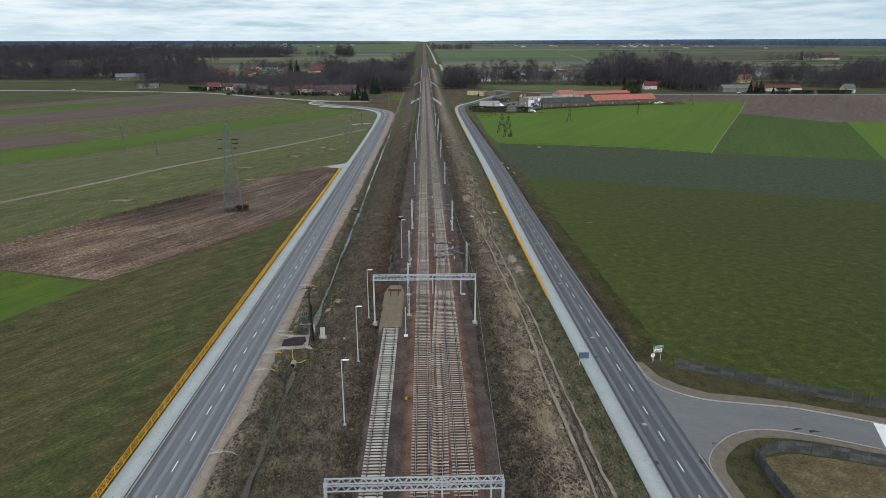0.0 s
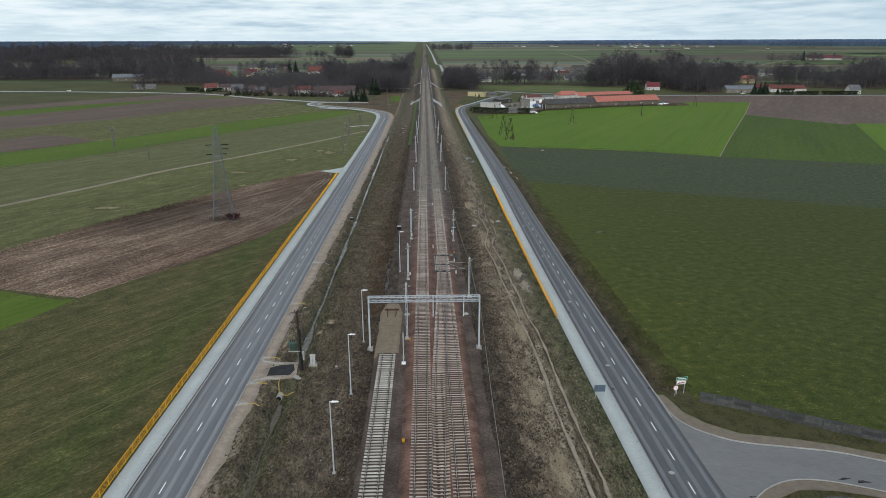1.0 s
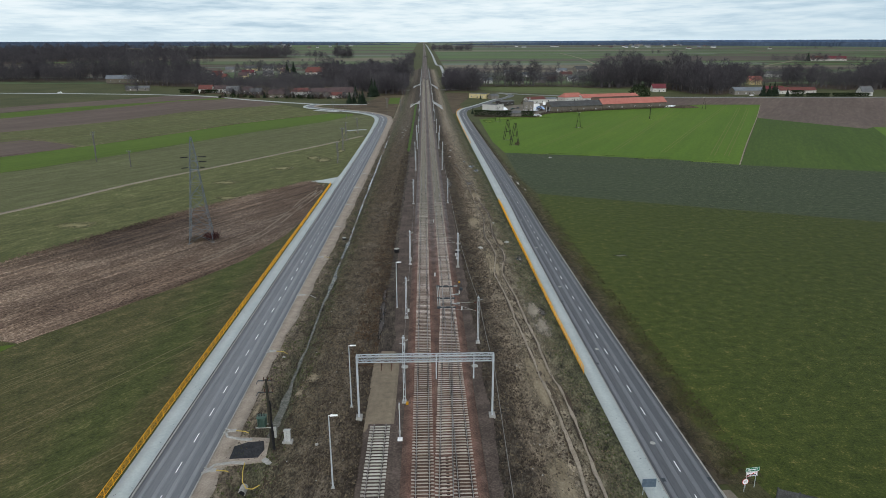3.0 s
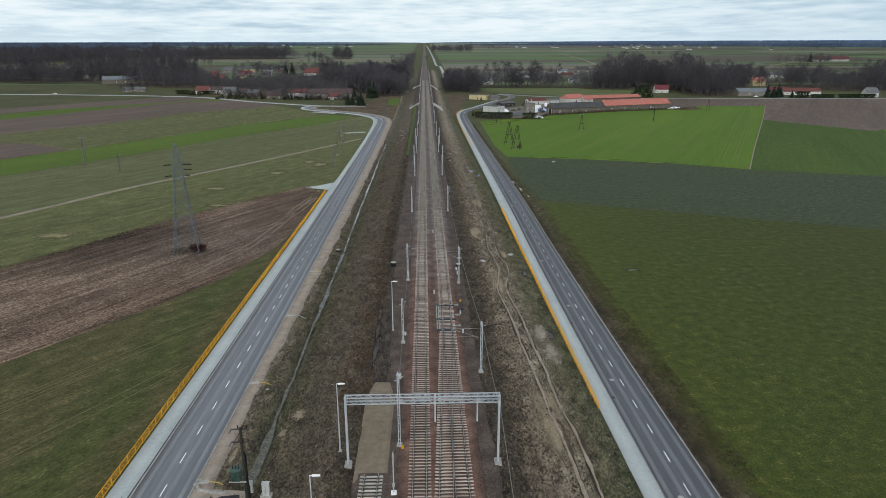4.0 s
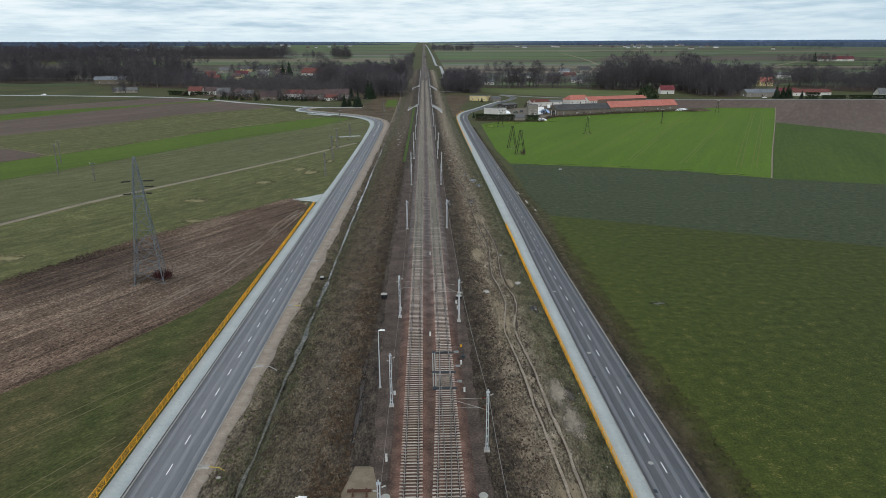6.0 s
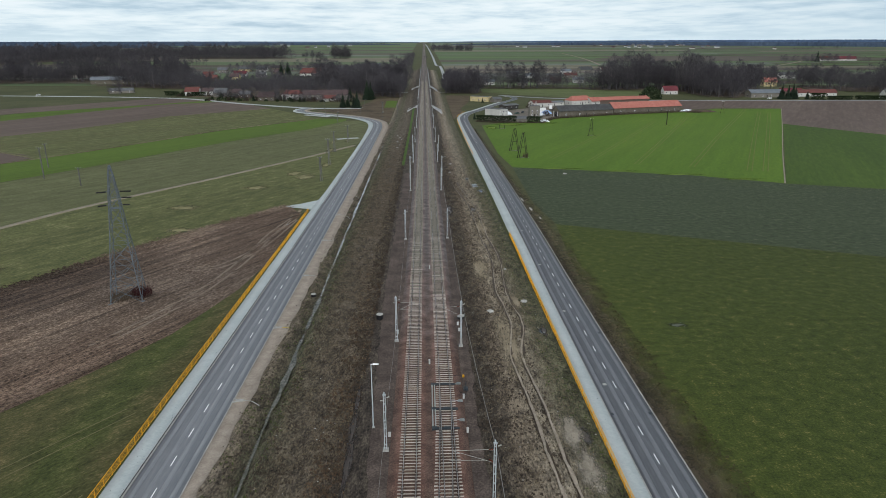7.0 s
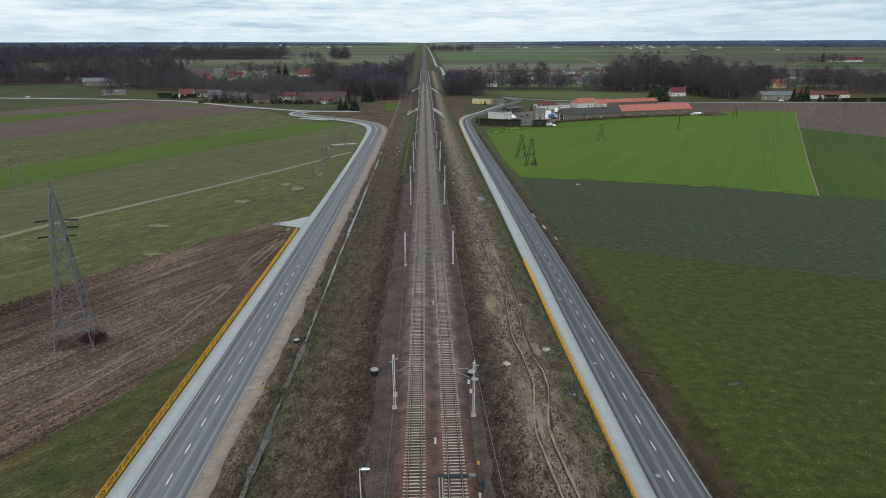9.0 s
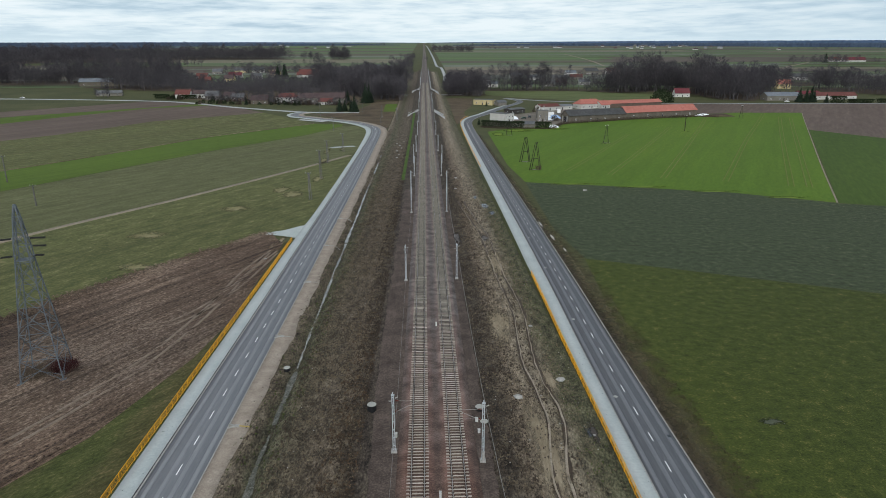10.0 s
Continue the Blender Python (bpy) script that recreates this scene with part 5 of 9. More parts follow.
tub(-6.45, 175.6, "round cable well with a pale lid and dark sides")
tub(8.35, 175.2, "round cable well with a pale lid beside the mast", 0.6, 0.5)
tub(-2.75, 115.9, "flat round well cover in the walkway", 0.55, 0.08)
tub(-20.6, 188.0, "small pale well cover in the verge", 0.5, 0.3)
tub(7.9, 115.9, "dark round well cover in the walkway", 0.5, 0.06)


M["motor_grey"] = mixed("motor_grey", [srgb(96, 102, 102), srgb(120, 126, 126), srgb(146, 152, 150)], 0.5, 0.08, bump=0.1, bump_dist=0.004, rough=0.5)


def switch_gear():
    """The drive of the points: cross-ties in dark channels, a rod frame and three machines."""
    root = thing("point_machine", pose(0, 0, 0), "dark steel frame of the point drive across the track", "point machine")
    for y in (150.2, 143.5, 138.8):
        part("channel", Geo().box(3.3, y - 0.2, 0.36, 6.2, y + 0.2, 0.5).box(4.25, y - 0.24, 0.5, 5.05, y + 0.24, 0.56), M["dark_metal"], root)
        part("end_box", Geo().box(2.65, y - 0.28, 0.3, 3.32, y + 0.28, 0.56), M["dark_metal"], root)
    for x in (2.8, 3.15):
        part("cable_duct", Geo().box(x - 0.08, 138.8, 0.42, x + 0.08, 150.2, 0.52), M["machine"], root)
    for y in (150.4, 145.5, 140.7):
        mc = part("machine", Geo().box(6.3, y - 0.14, 0.3, 6.98, y + 0.14, 0.52).box(6.4, y - 0.1, 0.52, 6.9, y + 0.1, 0.6), M["motor_grey"], root)
        part("rod", Geo().tube((5.5, y, 0.42), (6.4, y, 0.45), 0.035, n=6), M["galv"], mc)
    return root


switch_gear()
ind = thing("switch_stand", pose(7.65, 149.2, 0.05), "dark upright switch stand beside the points", "switch stand")
part("housing", Geo().box(-0.3, -0.3, 0.0, 0.3, 0.3, 0.35).bar((0, 0, 0.3), (0, 0, 1.2), 0.1), M["dark_metal"], ind)
part("hose", Geo().path([(0, -0.3, 0.2), (0.05, -0.9, 0.12), (-0.15, -1.5, 0.1), (-0.6, -1.2, 0.14), (-1.2, -0.6, 0.2)], 0.05), M["black"], ind)


def buffer_stop():
    root = thing("buffer_stop", pose(-5.5, 115.8, 0.2), "rusty steel buffer stop at the end of the siding", "buffer stop")
    part("beam", Geo().box(-1.3, -0.1, 0.75, 1.3, 0.12, 1.0), M["rust"], root)
    for x in (-0.75, 0.75):
        part("post", Geo().bar((x, 0.15, 0), (x, 0.05, 1.15), 0.16, 0.14).bar((x, -1.3, 0.0), (x, -0.05, 0.85), 0.12), M["rust"], root)
    return root


buffer_stop()


# ------------------------------------------------------------------ transformer pole, cabinet, culverts
def transformer_pole():
    root = thing("transformer_pole", pose(-18.1, 95.3, 0), "dark pole with a green transformer and brown insulators", "power pole")
    part("pole", Geo().tube((0, 0, -0.3), (0, 0, 9.4), 0.2, 0.13, n=10), M["timber"], root)
    part("cable_guard", Geo().tube((0.26, -0.1, 0), (0.24, -0.1, 2.6), 0.16, n=8).tube((0.28, -0.1, 2.6), (0.2, 0, 6.6), 0.07, n=6).tube((0.2, -0.25, 2.2), (0.35, -0.1, 6.4), 0.05, n=6), M["black"], root)
    part("meter_box", Geo().box(0.12, -0.05, 1.6, 0.62, 0.3, 2.9), M["machine"], root)
    tf = part("transformer", Geo().box(-1.35, -0.45, 3.3, -0.45, 0.45, 4.5).box(-1.45, -0.5, 4.5, -0.35, 0.5, 4.58), M["trafo"], root)
    for k in range(5):
        part("fin", Geo().box(-1.3 + k * 0.19, -0.6, 3.4, -1.26 + k * 0.19, -0.45, 4.4), M["trafo"], tf)
    for k in range(3):
        part("bushing", Geo().tube((-1.2 + k * 0.3, 0, 4.58), (-1.2 + k * 0.3, 0, 5.0), 0.07, 0.04, n=8), M["black"], tf)
    part("platform", Geo().bar((-1.6, -0.4, 3.24), (0.2, -0.4, 3.24), 0.1).bar((-1.6, 0.4, 3.24), (0.2, 0.4, 3.24), 0.1), M["machine"], root)
    for z, w in ((9.1, 1.0), (7.6, 1.1)):
        arm = part("crossarm", Geo().bar((-w, 0.2, z), (w * 0.6, 0.2, z), 0.1).bar((-w, 0.2, z), (-w, -0.6, z), 0.07), M["dark_metal"], root)
        for k in range(3):
            part("insulator", Geo().tube((-w * 0.3 + k * 0.42 * w, 0.2, z + 0.05), (-w * 0.3 + k * 0.42 * w, 0.2, z + 0.45), 0.08, 0.05, n=8), M["rust"], arm)
    return root


transformer_pole()
cabn = thing("electric_cabinet", pose(-16.55, 96.8, 0.0), "white electric cabinet on a concrete plinth", "cabinet")
part("body", Geo().box(-0.36, -0.22, 0.2, 0.36, 0.22, 1.6), M["off_white"], cabn)
part("roof", Geo().box(-0.41, -0.27, 1.6, 0.41, 0.27, 1.68), M["off_white"], cabn)
part("plinth", Geo().box(-0.6, -0.4, -0.3, 0.6, 0.4, 0.2), M["kerb"], cabn)
part("door_seam", Geo().box(-0.01, -0.226, 0.25, 0.01, -0.22, 1.55), M["dark_metal"], cabn)

M["tar"] = mixed("fresh_tar", [srgb(30, 31, 34), srgb(44, 45, 48), srgb(62, 62, 64)], 1.2, 0.15, bump=0.3, bump_dist=0.02)
drive = Geo().add([(-24.85, 91.6, 0.06), (-18.4, 92.9, 0.06), (-18.9, 97.6, 0.06), (-24.85, 98.3, 0.06), (-24.85, 91.6, -0.4), (-18.4, 92.9, -0.4), (-18.9, 97.6, -0.4), (-24.85, 98.3, -0.4)],
                  [(0, 1, 2, 3), (0, 4, 5, 1), (1, 5, 6, 2), (2, 6, 7, 3)])
drv = tagged(part("driveway", drive, M["gravel"]), "short driveway over the ditch with fresh black patching", "driveway", kind="structure")
part("tar_patch", Geo().add([(-22.9, 93.4, 0.075), (-19.4, 93.6, 0.075), (-19.0, 95.2, 0.075), (-19.5, 97.0, 0.075), (-21.4, 96.8, 0.075), (-23.4, 95.6, 0.075), (-24.0, 94.6, 0.075)], [tuple(range(7))]), M["tar"], drv)


def edging(points, label, r=0.14):
    """Pale concrete edging stones along the lip of a driveway or gutter."""
    g = Geo()
    for a, b in zip(points, points[1:]):
        g.bar((*a, 0.12), (*b, 0.12), r * 2, 0.24)
    return tagged(part("concrete_edging", g, M["kerb"]), label, "kerb", kind="structure")


edging([(-24.7, 98.9), (-24.2, 97.9), (-22.4, 97.3), (-21.0, 97.2)], "white concrete edging of the driveway")
edging([(-24.7, 90.9), (-24.0, 92.2), (-22.2, 92.6), (-20.6, 92.5)], "white concrete edging of the driveway")


def outlet(x, y, label, yellow=True):
    """A gutter outlet at the road's edge: a pale concrete throat and a drain pipe down to the ditch."""
    root = thing("drain_outlet", pose(x, y, 0.08), label, "drain", "roadside drains")
    part("throat", Geo().bar((-0.5, -0.5, 0.08), (0.45, 0, 0.08), 0.18, 0.16).bar((-0.5, 0.5, 0.08), (0.45, 0, 0.08), 0.18, 0.16).box(0.35, -0.22, 0, 1.0, 0.22, 0.2), M["kerb"], root)
    part("pipe", Geo().path([(1.0, 0, 0.1), (2.2, -0.1, 0.02), (3.2, -0.6, -0.3), (4.0, -1.2, -0.9)], 0.06, 6), M["amber_tube"] if yellow else M["kerb"], root)
    return root


for y, yel in ((85.6, True), (91.2, True), (99.2, True), (121.8, True), (65, False), (147, False), (172, True), (200, False), (228, False), (256, False), (285, False)):
    outlet(-24.5 if y < 190 else LEFT[np.argmin(abs(LEFT[:, 1] - y)), 0] + 3.4, y, "pale concrete gutter outlet with a drain pipe" if not yel else "pale concrete gutter outlet with a yellow drain pipe", yel)
culv = thing("culvert", pose(-19.9, 88.2, -0.75), "dark culvert mouth with a pale concrete rim", "culvert")
part("pipe", Geo().tube((0, 0, 0), (0, 1.2, 0), 0.42, n=14), M["kerb"], culv)
# black plug stands in for the shade inside the pipe
part("mouth", Geo().tube((0, -0.02, 0), (0, 0.3, 0), 0.34, n=14), M["black"], culv)
part("loop_hose", Geo().path([(-0.7, 4.2, 1.0), (-0.5, 2.5, 0.9), (-0.1, 1.0, 0.75), (0.5, 0.2, 0.5), (1.2, 0.1, 0.5), (1.9, 0.5, 0.7)], 0.06, 6), M["amber_tube"], culv)


# ------------------------------------------------------------------ signs
def plate(root, name, x0, z0, x1, z1, y, mat, border=None):
    p = part(name, Geo().box(x0, y, z0, x1, y + 0.03, z1), mat, root)
    if border:
        part("border", Geo().box(x0 + 0.03, y - 0.004, z0 + 0.03, x1 - 0.03, y, z0 + 0.06).box(x0 + 0.03, y - 0.004, z1 - 0.06, x1 - 0.03, y, z1 - 0.03)
             .box(x0 + 0.03, y - 0.004, z0 + 0.06, x0 + 0.06, y, z1 - 0.06).box(x1 - 0.06, y - 0.004, z0 + 0.06, x1 - 0.03, y, z1 - 0.06), border, p)
    return p


ts = thing("town_sign", pose(34.9, 86.3, 0.02, 0, 0, 8), "green and white place-name sign on two posts", "road sign")
for x in (0.25, 1.35):
    part("post", Geo().tube((x, 0.05, 0), (x, 0.05, 2.6), 0.035, n=6), M["galv"], ts)
tp = plate(ts, "name_panel", 0.0, 2.1, 1.65, 2.62, 0, M["sign_green"], M["white"])
for k in range(8):
    part("text_bar", Geo().box(0.24 + k * 0.15, -0.006, 2.3, 0.34 + k * 0.15, 0, 2.42), M["white"], tp)
wp = plate(ts, "lower_panel", 0.12, 1.5, 1.5, 2.06, 0, M["white"], M["black"])
sil = Geo()
for k, (w, h) in enumerate(((0.18, 0.14), (0.16, 0.22), (0.2, 0.12), (0.14, 0.26), (0.2, 0.16))):
    sil.box(0.26 + k * 0.21, -0.006, 1.62, 0.26 + k * 0.21 + w, 0, 1.62 + h)
part("skyline", sil, M["black"], wp)
part("red_stripe", Geo().bar((0.2, -0.01, 1.55), (1.42, -0.01, 2.02), 0.05, 0.008, up=(0, 1, 0)), M["sign_red"], wp)

sp = thing("speed_sign", pose(34.75, 85.8, 0.02, 0, 0, 6), "round white speed sign with a red rim", "road sign")
part("post", Geo().tube((0, 0.05, 0), (0, 0.05, 1.6), 0.035, n=6), M["galv"], sp)
disc = part("disc", Geo().tube((0, 0.02, 1.3), (0, -0.005, 1.3), 0.36, n=24), M["sign_red"], sp)
part("face", Geo().tube((0, -0.004, 1.3), (0, -0.009, 1.3), 0.32, n=24), M["white"], disc)
cu = bpy.data.curves.new("limit_figure", "FONT")
cu.body, cu.size, cu.align_x, cu.align_y, cu.extrude = "70", 0.34, "CENTER", "CENTER", 0.002
cu.materials.append(M["black"])
fig = new("limit_figure", cu)
fig.matrix_basis = pose(0, -0.013, 1.3, 90, 0, 0)
fig.parent = disc

bs = thing("road_sign_board", pose(23.45, 85.6, 0.02), "back of a blue-grey road sign on two posts", "road sign")
for x in (0.2, 1.3):
    part("post", Geo().tube((x, 0.05, 0), (x, 0.05, 2.1), 0.035, n=6), M["galv"], bs)
part("panel", Geo().box(0, -0.02, 1.05, 1.5, 0.02, 2.05), M["sign_back"], bs)
part("stiffener", Geo().bar((0.02, -0.03, 1.35), (1.48, -0.03, 1.35), 0.03).bar((0.02, -0.03, 1.75), (1.48, -0.03, 1.75), 0.03), M["sign_back"], bs)


# ------------------------------------------------------------------ side road and panel fences
M["side_asphalt"] = mixed("side_asphalt", [srgb(98, 99, 101), srgb(110, 112, 113), srgb(122, 124, 125)], 5, 0.3, stretch=3, angle=-20, bump=0.15, bump_dist=0.01, contrast=0.7)
M["block_paving"] = mixed("block_paving", [srgb(96, 89, 79), srgb(110, 103, 92), srgb(126, 118, 107)], 1.0, 0.15, bump=0.3, bump_dist=0.015)
NK = [(32.3, 86), (32.5, 81.2), (33.6, 78.4), (36.0, 76.1), (38.9, 74.6), (43.8, 73.5), (48.6, 72.4), (52.4, 70.8), (56.9, 68.7), (66, 64.2), (90, 53)]
NO = [(33.3, 86), (34.2, 81.6), (36.2, 78.8), (39.3, 76.5), (44.7, 75.3), (49.4, 73.8), (53.1, 72.1), (57.5, 70.2), (67, 65.8), (91, 54.6)]
SK = [(32.4, 50), (32.4, 58.1), (32.6, 60.6), (33.2, 62.1), (34.6, 63.9), (36.8, 65.8), (39.1, 67.0), (41.4, 67.5), (44.2, 67.2), (47.2, 66.2), (50.6, 64.7), (54.3, 62.8), (64, 58), (86, 47)]
SI = [(33.9, 50), (33.9, 59.3), (34.7, 61.4), (35.9, 62.9), (38.0, 64.7), (40.5, 65.8), (42.2, 65.8), (44.3, 65.6), (47.0, 64.9), (50.3, 63.5), (54.0, 61.6), (63.5, 57.0), (85.5, 46)]


M["dry_yard"] = mixed("dry_yard_grass", [srgb(70, 64, 44), srgb(92, 84, 60), srgb(122, 112, 84)], 2.0, 0.3, bump=0.8, bump_dist=0.12, contrast=1.2)


def sheet(name, outline, z, mat, label, category, depth=0.1):
    n = len(outline)
    g = Geo().add([(x, y, z) for x, y in outline] + [(x, y, z - depth) for x, y in outline], [tuple(range(n))] + [(i, n + i, n + (i + 1) % n, (i + 1) % n) for i in range(n)])
    return tagged(part(name, g, mat), label, category, kind="structure")


sr_out = SK[2:] + NK[::-1][:-1]
sheet("side_road", [(32.2, 59.5)] + sr_out + [(32.2, 86)], 0.095, M["side_asphalt"], "grey side road curving off past concrete fences", "road")
sheet("side_path", NK + NO[::-1], 0.16, M["block_paving"], "brown block-paved path along the side road", "footway")
sheet("side_path", SK + SI[::-1], 0.16, M["block_paving"], "brown block-paved path round the corner", "footway")
sheet("pale_slab", [(57.0, 68.7), (62, 66.2), (59.5, 60.4), (54.6, 62.8)], 0.13, M["white"], "white concrete slab across the side road", "slab")
for line in (NK, SK):
    g = Geo()
    sp_ = spline(line, 1.0)
    for a, b in zip(sp_, sp_[1:]):
        g.bar((*a, 0.14), (*b, 0.14), 0.14, 0.16)
    tagged(part("side_kerb", g, M["kerb"]), "pale concrete kerb of the side road", "kerb", kind="structure")
for i, (x, y, s) in enumerate(((48.3, 66.9, 1.0), (46.6, 67.5, 0.7), (35.0, 64.9, 0.5))):
    pts = [(x + s * rng.uniform(0.35, 1.0) * math.cos(a * 0.7) * 1.3, y + s * rng.uniform(0.08, 0.42) * math.sin(a * 0.7), 0.1) for a in range(9)]
    tagged(part("tar_stain", Geo().add(pts, [tuple(range(9))]), M["tar"]), "dark tar patch on the side road", "stain", kind="structure")
sheet("yard_grass", [(38.3, 54), (38.3, 61), (39.9, 62), (43.4, 62.6), (47.2, 61.5), (52.4, 59.6), (62, 55), (80, 45), (60, 20), (39, 40)], 0.05, M["dry_yard"], "dry yellowish grass inside the fence", "grass", 0.05)
sheet("bank_grass", SI[:-1] + [(64, 55), (52.4, 59.9), (47.2, 61.8), (43.4, 62.9), (39.8, 62.3), (38.1, 61.3), (38, 50)], 0.055, M["verge_grass"], "rough dark grass between the path and the yard fence", "grass", 0.04)
sheet("bank_grass", [(33.5, 87), (34.5, 82), (36.5, 79), (39.6, 76.8), (45, 75.6), (49.6, 74.1), (53.3, 72.4), (57.7, 70.5), (68, 65.8), (70, 67), (61, 71.6), (52, 76), (44.7, 80.2), (37.4, 84.4), (36.5, 90)], 0.045, M["verge_grass"], "rough grass between the path and the fence", "grass", 0.04)


def panel_fence(points, label, first_offset=0.0):
    """Precast concrete fence: slotted posts with boards stacked between them."""
    root = thing("panel_fence", pose(0, 0, 0), label, "fence", "concrete fences")
    line = [Vector((*p, 0)) for p in points]
    for a, b in zip(line, line[1:]):
        n = max(1, round((b - a).length / 2.05))
        for i in range(n):
            p, q = a.lerp(b, i / n), a.lerp(b, (i + 1) / n)
            part("post", Geo().bar(p + Vector((0, 0, -0.2)), p + Vector((0, 0, 1.65)), 0.14), M["fence_concrete"], root)
            d = (q - p).normalized() * 0.06
            for k in range(3):
                part("board", Geo().bar(p + d + Vector((0, 0, 0.27 + k * 0.5)), q - d + Vector((0, 0, 0.27 + k * 0.5)), 0.05, 0.48), M["fence_concrete"], root)
    p = line[-1]
    part("post", Geo().bar(p + Vector((0, 0, -0.2)), p + Vector((0, 0, 1.65)), 0.14), M["fence_concrete"], root)
    return root


panel_fence([(37.5, 84.3), (41.2, 82.6), (48.3, 78.3), (55.5, 74.4), (60.9, 71.8), (76, 64.4)], "weathered grey concrete panel fence beside the meadow")
panel_fence([(38.0, 53), (38.1, 61.3), (39.8, 62.3), (41.6, 62.9), (43.4, 62.9), (47.2, 61.8), (52.4, 59.9), (64, 55)], "weathered grey concrete panel fence round a yard")


# ------------------------------------------------------------------ pylon and field poles
M["galv_dull"] = mixed("weathered_steel", [srgb(70, 76, 82), srgb(88, 95, 101), srgb(110, 118, 123)], 1.0, 0.15, bump=0.05, bump_dist=0.003, rough=0.6, metal=0.2)


def pylon(x, y, turn):
    root = thing("transmission_tower", pose(x, y, 0, 0, 0, turn), "galvanised lattice pylon standing in the ploughed field", "pylon")
    prof = [(0, 2.85), (3.5, 2.5), (7.5, 2.05), (11.5, 1.65), (15.0, 1.3), (18.2, 1.0), (20.6, 0.85), (22.6, 0.62), (24.8, 0.4), (26.6, 0.12)]
    rad = lambda z: float(np.interp(z, [p[0] for p in prof], [p[1] for p in prof]))
    corner = lambda z, k: Vector(((1, 1, -1, -1)[k] * rad(z), (1, -1, -1, 1)[k] * rad(z), z))
    for k in range(4):
        g = Geo()
        for z0, _ in prof:
            c = corner(z0, k)
            g.v += [(c.x + a, c.y + b, c.z) for a, b in ((-0.07, -0.07), (0.07, -0.07), (0.07, 0.07), (-0.07, 0.07))]
        for i in range(len(prof) - 1):
            for j in range(4):
                g.f.append((i * 4 + j, i * 4 + (j + 1) % 4, i * 4 + 4 + (j + 1) % 4, i * 4 + 4 + j))
                g.m.append(0)
        part("leg", g, M["galv_dull"], root)
    for k in range(4):
        for i, ((z0, _), (z1, _)) in enumerate(zip(prof, prof[1:])):
            a, b = k, (k + 1) % 4
            g = Geo().bar(corner(z0, a), corner(z1, b), 0.075).bar(corner(z0, b), corner(z1, a), 0.075)
            g.bar(corner(z1, a), corner(z1, b), 0.08)
            if z1 - z0 > 3:
                zm = (z0 + z1) / 2
                mid = (corner(zm, a) + corner(zm, b)) / 2
                g.bar(corner(z0, a).lerp(corner(z1, a), 0.25), mid, 0.06).bar(corner(z0, b).lerp(corner(z1, b), 0.25), mid, 0.06)
            part("bracing", g, M["galv_dull"], root)
    for z, s, r in ((19.0, -1, 2.0), (19.0, 1, 1.6), (21.6, -1, 2.2), (21.6, 1, 2.4), (20.4, 1, 2.2)):
        w = rad(z)
        arm = part("crossarm", Geo().bar((s * w * 0.6, 0, z + 0.2), (s * (w + 0.6), 0, z), 0.1), M["galv_dull"], root)
        part("insulator", Geo().tube((s * (w + 0.5), -0.1, z), (s * (w + r), -0.25, z - 0.05), 0.1, n=8).tube((s * (w + 0.5), 0.2, z), (s * (w + r), 0.1, z - 0.05), 0.1, n=8), M["black"], arm)
    part("work_platform", Geo().box(-1.0, -1.0, 18.4, 1.0, 1.0, 18.46), M["galv_dull"], root)
    for k in range(4):
        c = corner(0, k)
        part("footing", Geo().box(c.x - 0.4, c.y - 0.4, -0.3, c.x + 0.4, c.y + 0.4, 0.15), M["galv_dull"], root)
    return root


pylon(-57.1, 187.8, 14)


def a_frame(x, y, h, turn, spread, label, cross=False):
    z = float(terrain(y))
    root = thing("power_pole", pose(x, y, z, 0, 0, turn), label, "power pole", "timber power poles")
    for s in (-1, 1):
        part("pole", Geo().tube((s * spread, 0, -0.3), (s * 0.12, 0, h), 0.17, 0.11, n=8), M["timber"], root)
    part("brace", Geo().bar((-spread * 0.55, 0, h * 0.42), (spread * 0.55, 0, h * 0.42), 0.14), M["timber"], root)
    if cross:
        part("crossarm", Geo().bar((-1.1, 0, h - 0.2), (1.1, 0, h - 0.2), 0.14), M["timber"], root)
        for k in (-1, 0, 1):
            part("insulator", Geo().tube((k * 0.9, 0, h - 0.1), (k * 0.9, 0, h + 0.3), 0.08, n=8), M["white"], root)
    return root


for ax, ay, h in ((47.4, 391.0, 11.6), (48.5, 369.0, 12.0)):
    a_frame(ax, ay, h, 0, 2.3, "dark timber A-frame pole in the green crop")
    a_frame(ax + 1.0, ay + 1.9, h * 0.99, 6, 2.1, "dark timber A-frame pole leaning on its neighbour")
a_frame(104.2, 458.0, 10.0, 10, 1.6, "timber A-frame pole with a crossarm in the crop", True)
a_frame(54.2, 499.0, 10.0, 0, 2.0, "timber A-frame pole near the hedge", True)
a_frame(172.8, 516.4, 10.0, 0, 0.12, "single timber pole in the crop", True)
a_frame(246, 590, 10.0, 0, 1.7, "timber A-frame pole near the barn", True)


M["pole_concrete"] = mixed("weathered_pole", [srgb(70, 70, 66), srgb(88, 88, 84), srgb(106, 106, 102)], 1.5, 0.2, bump=0.1, bump_dist=0.01)


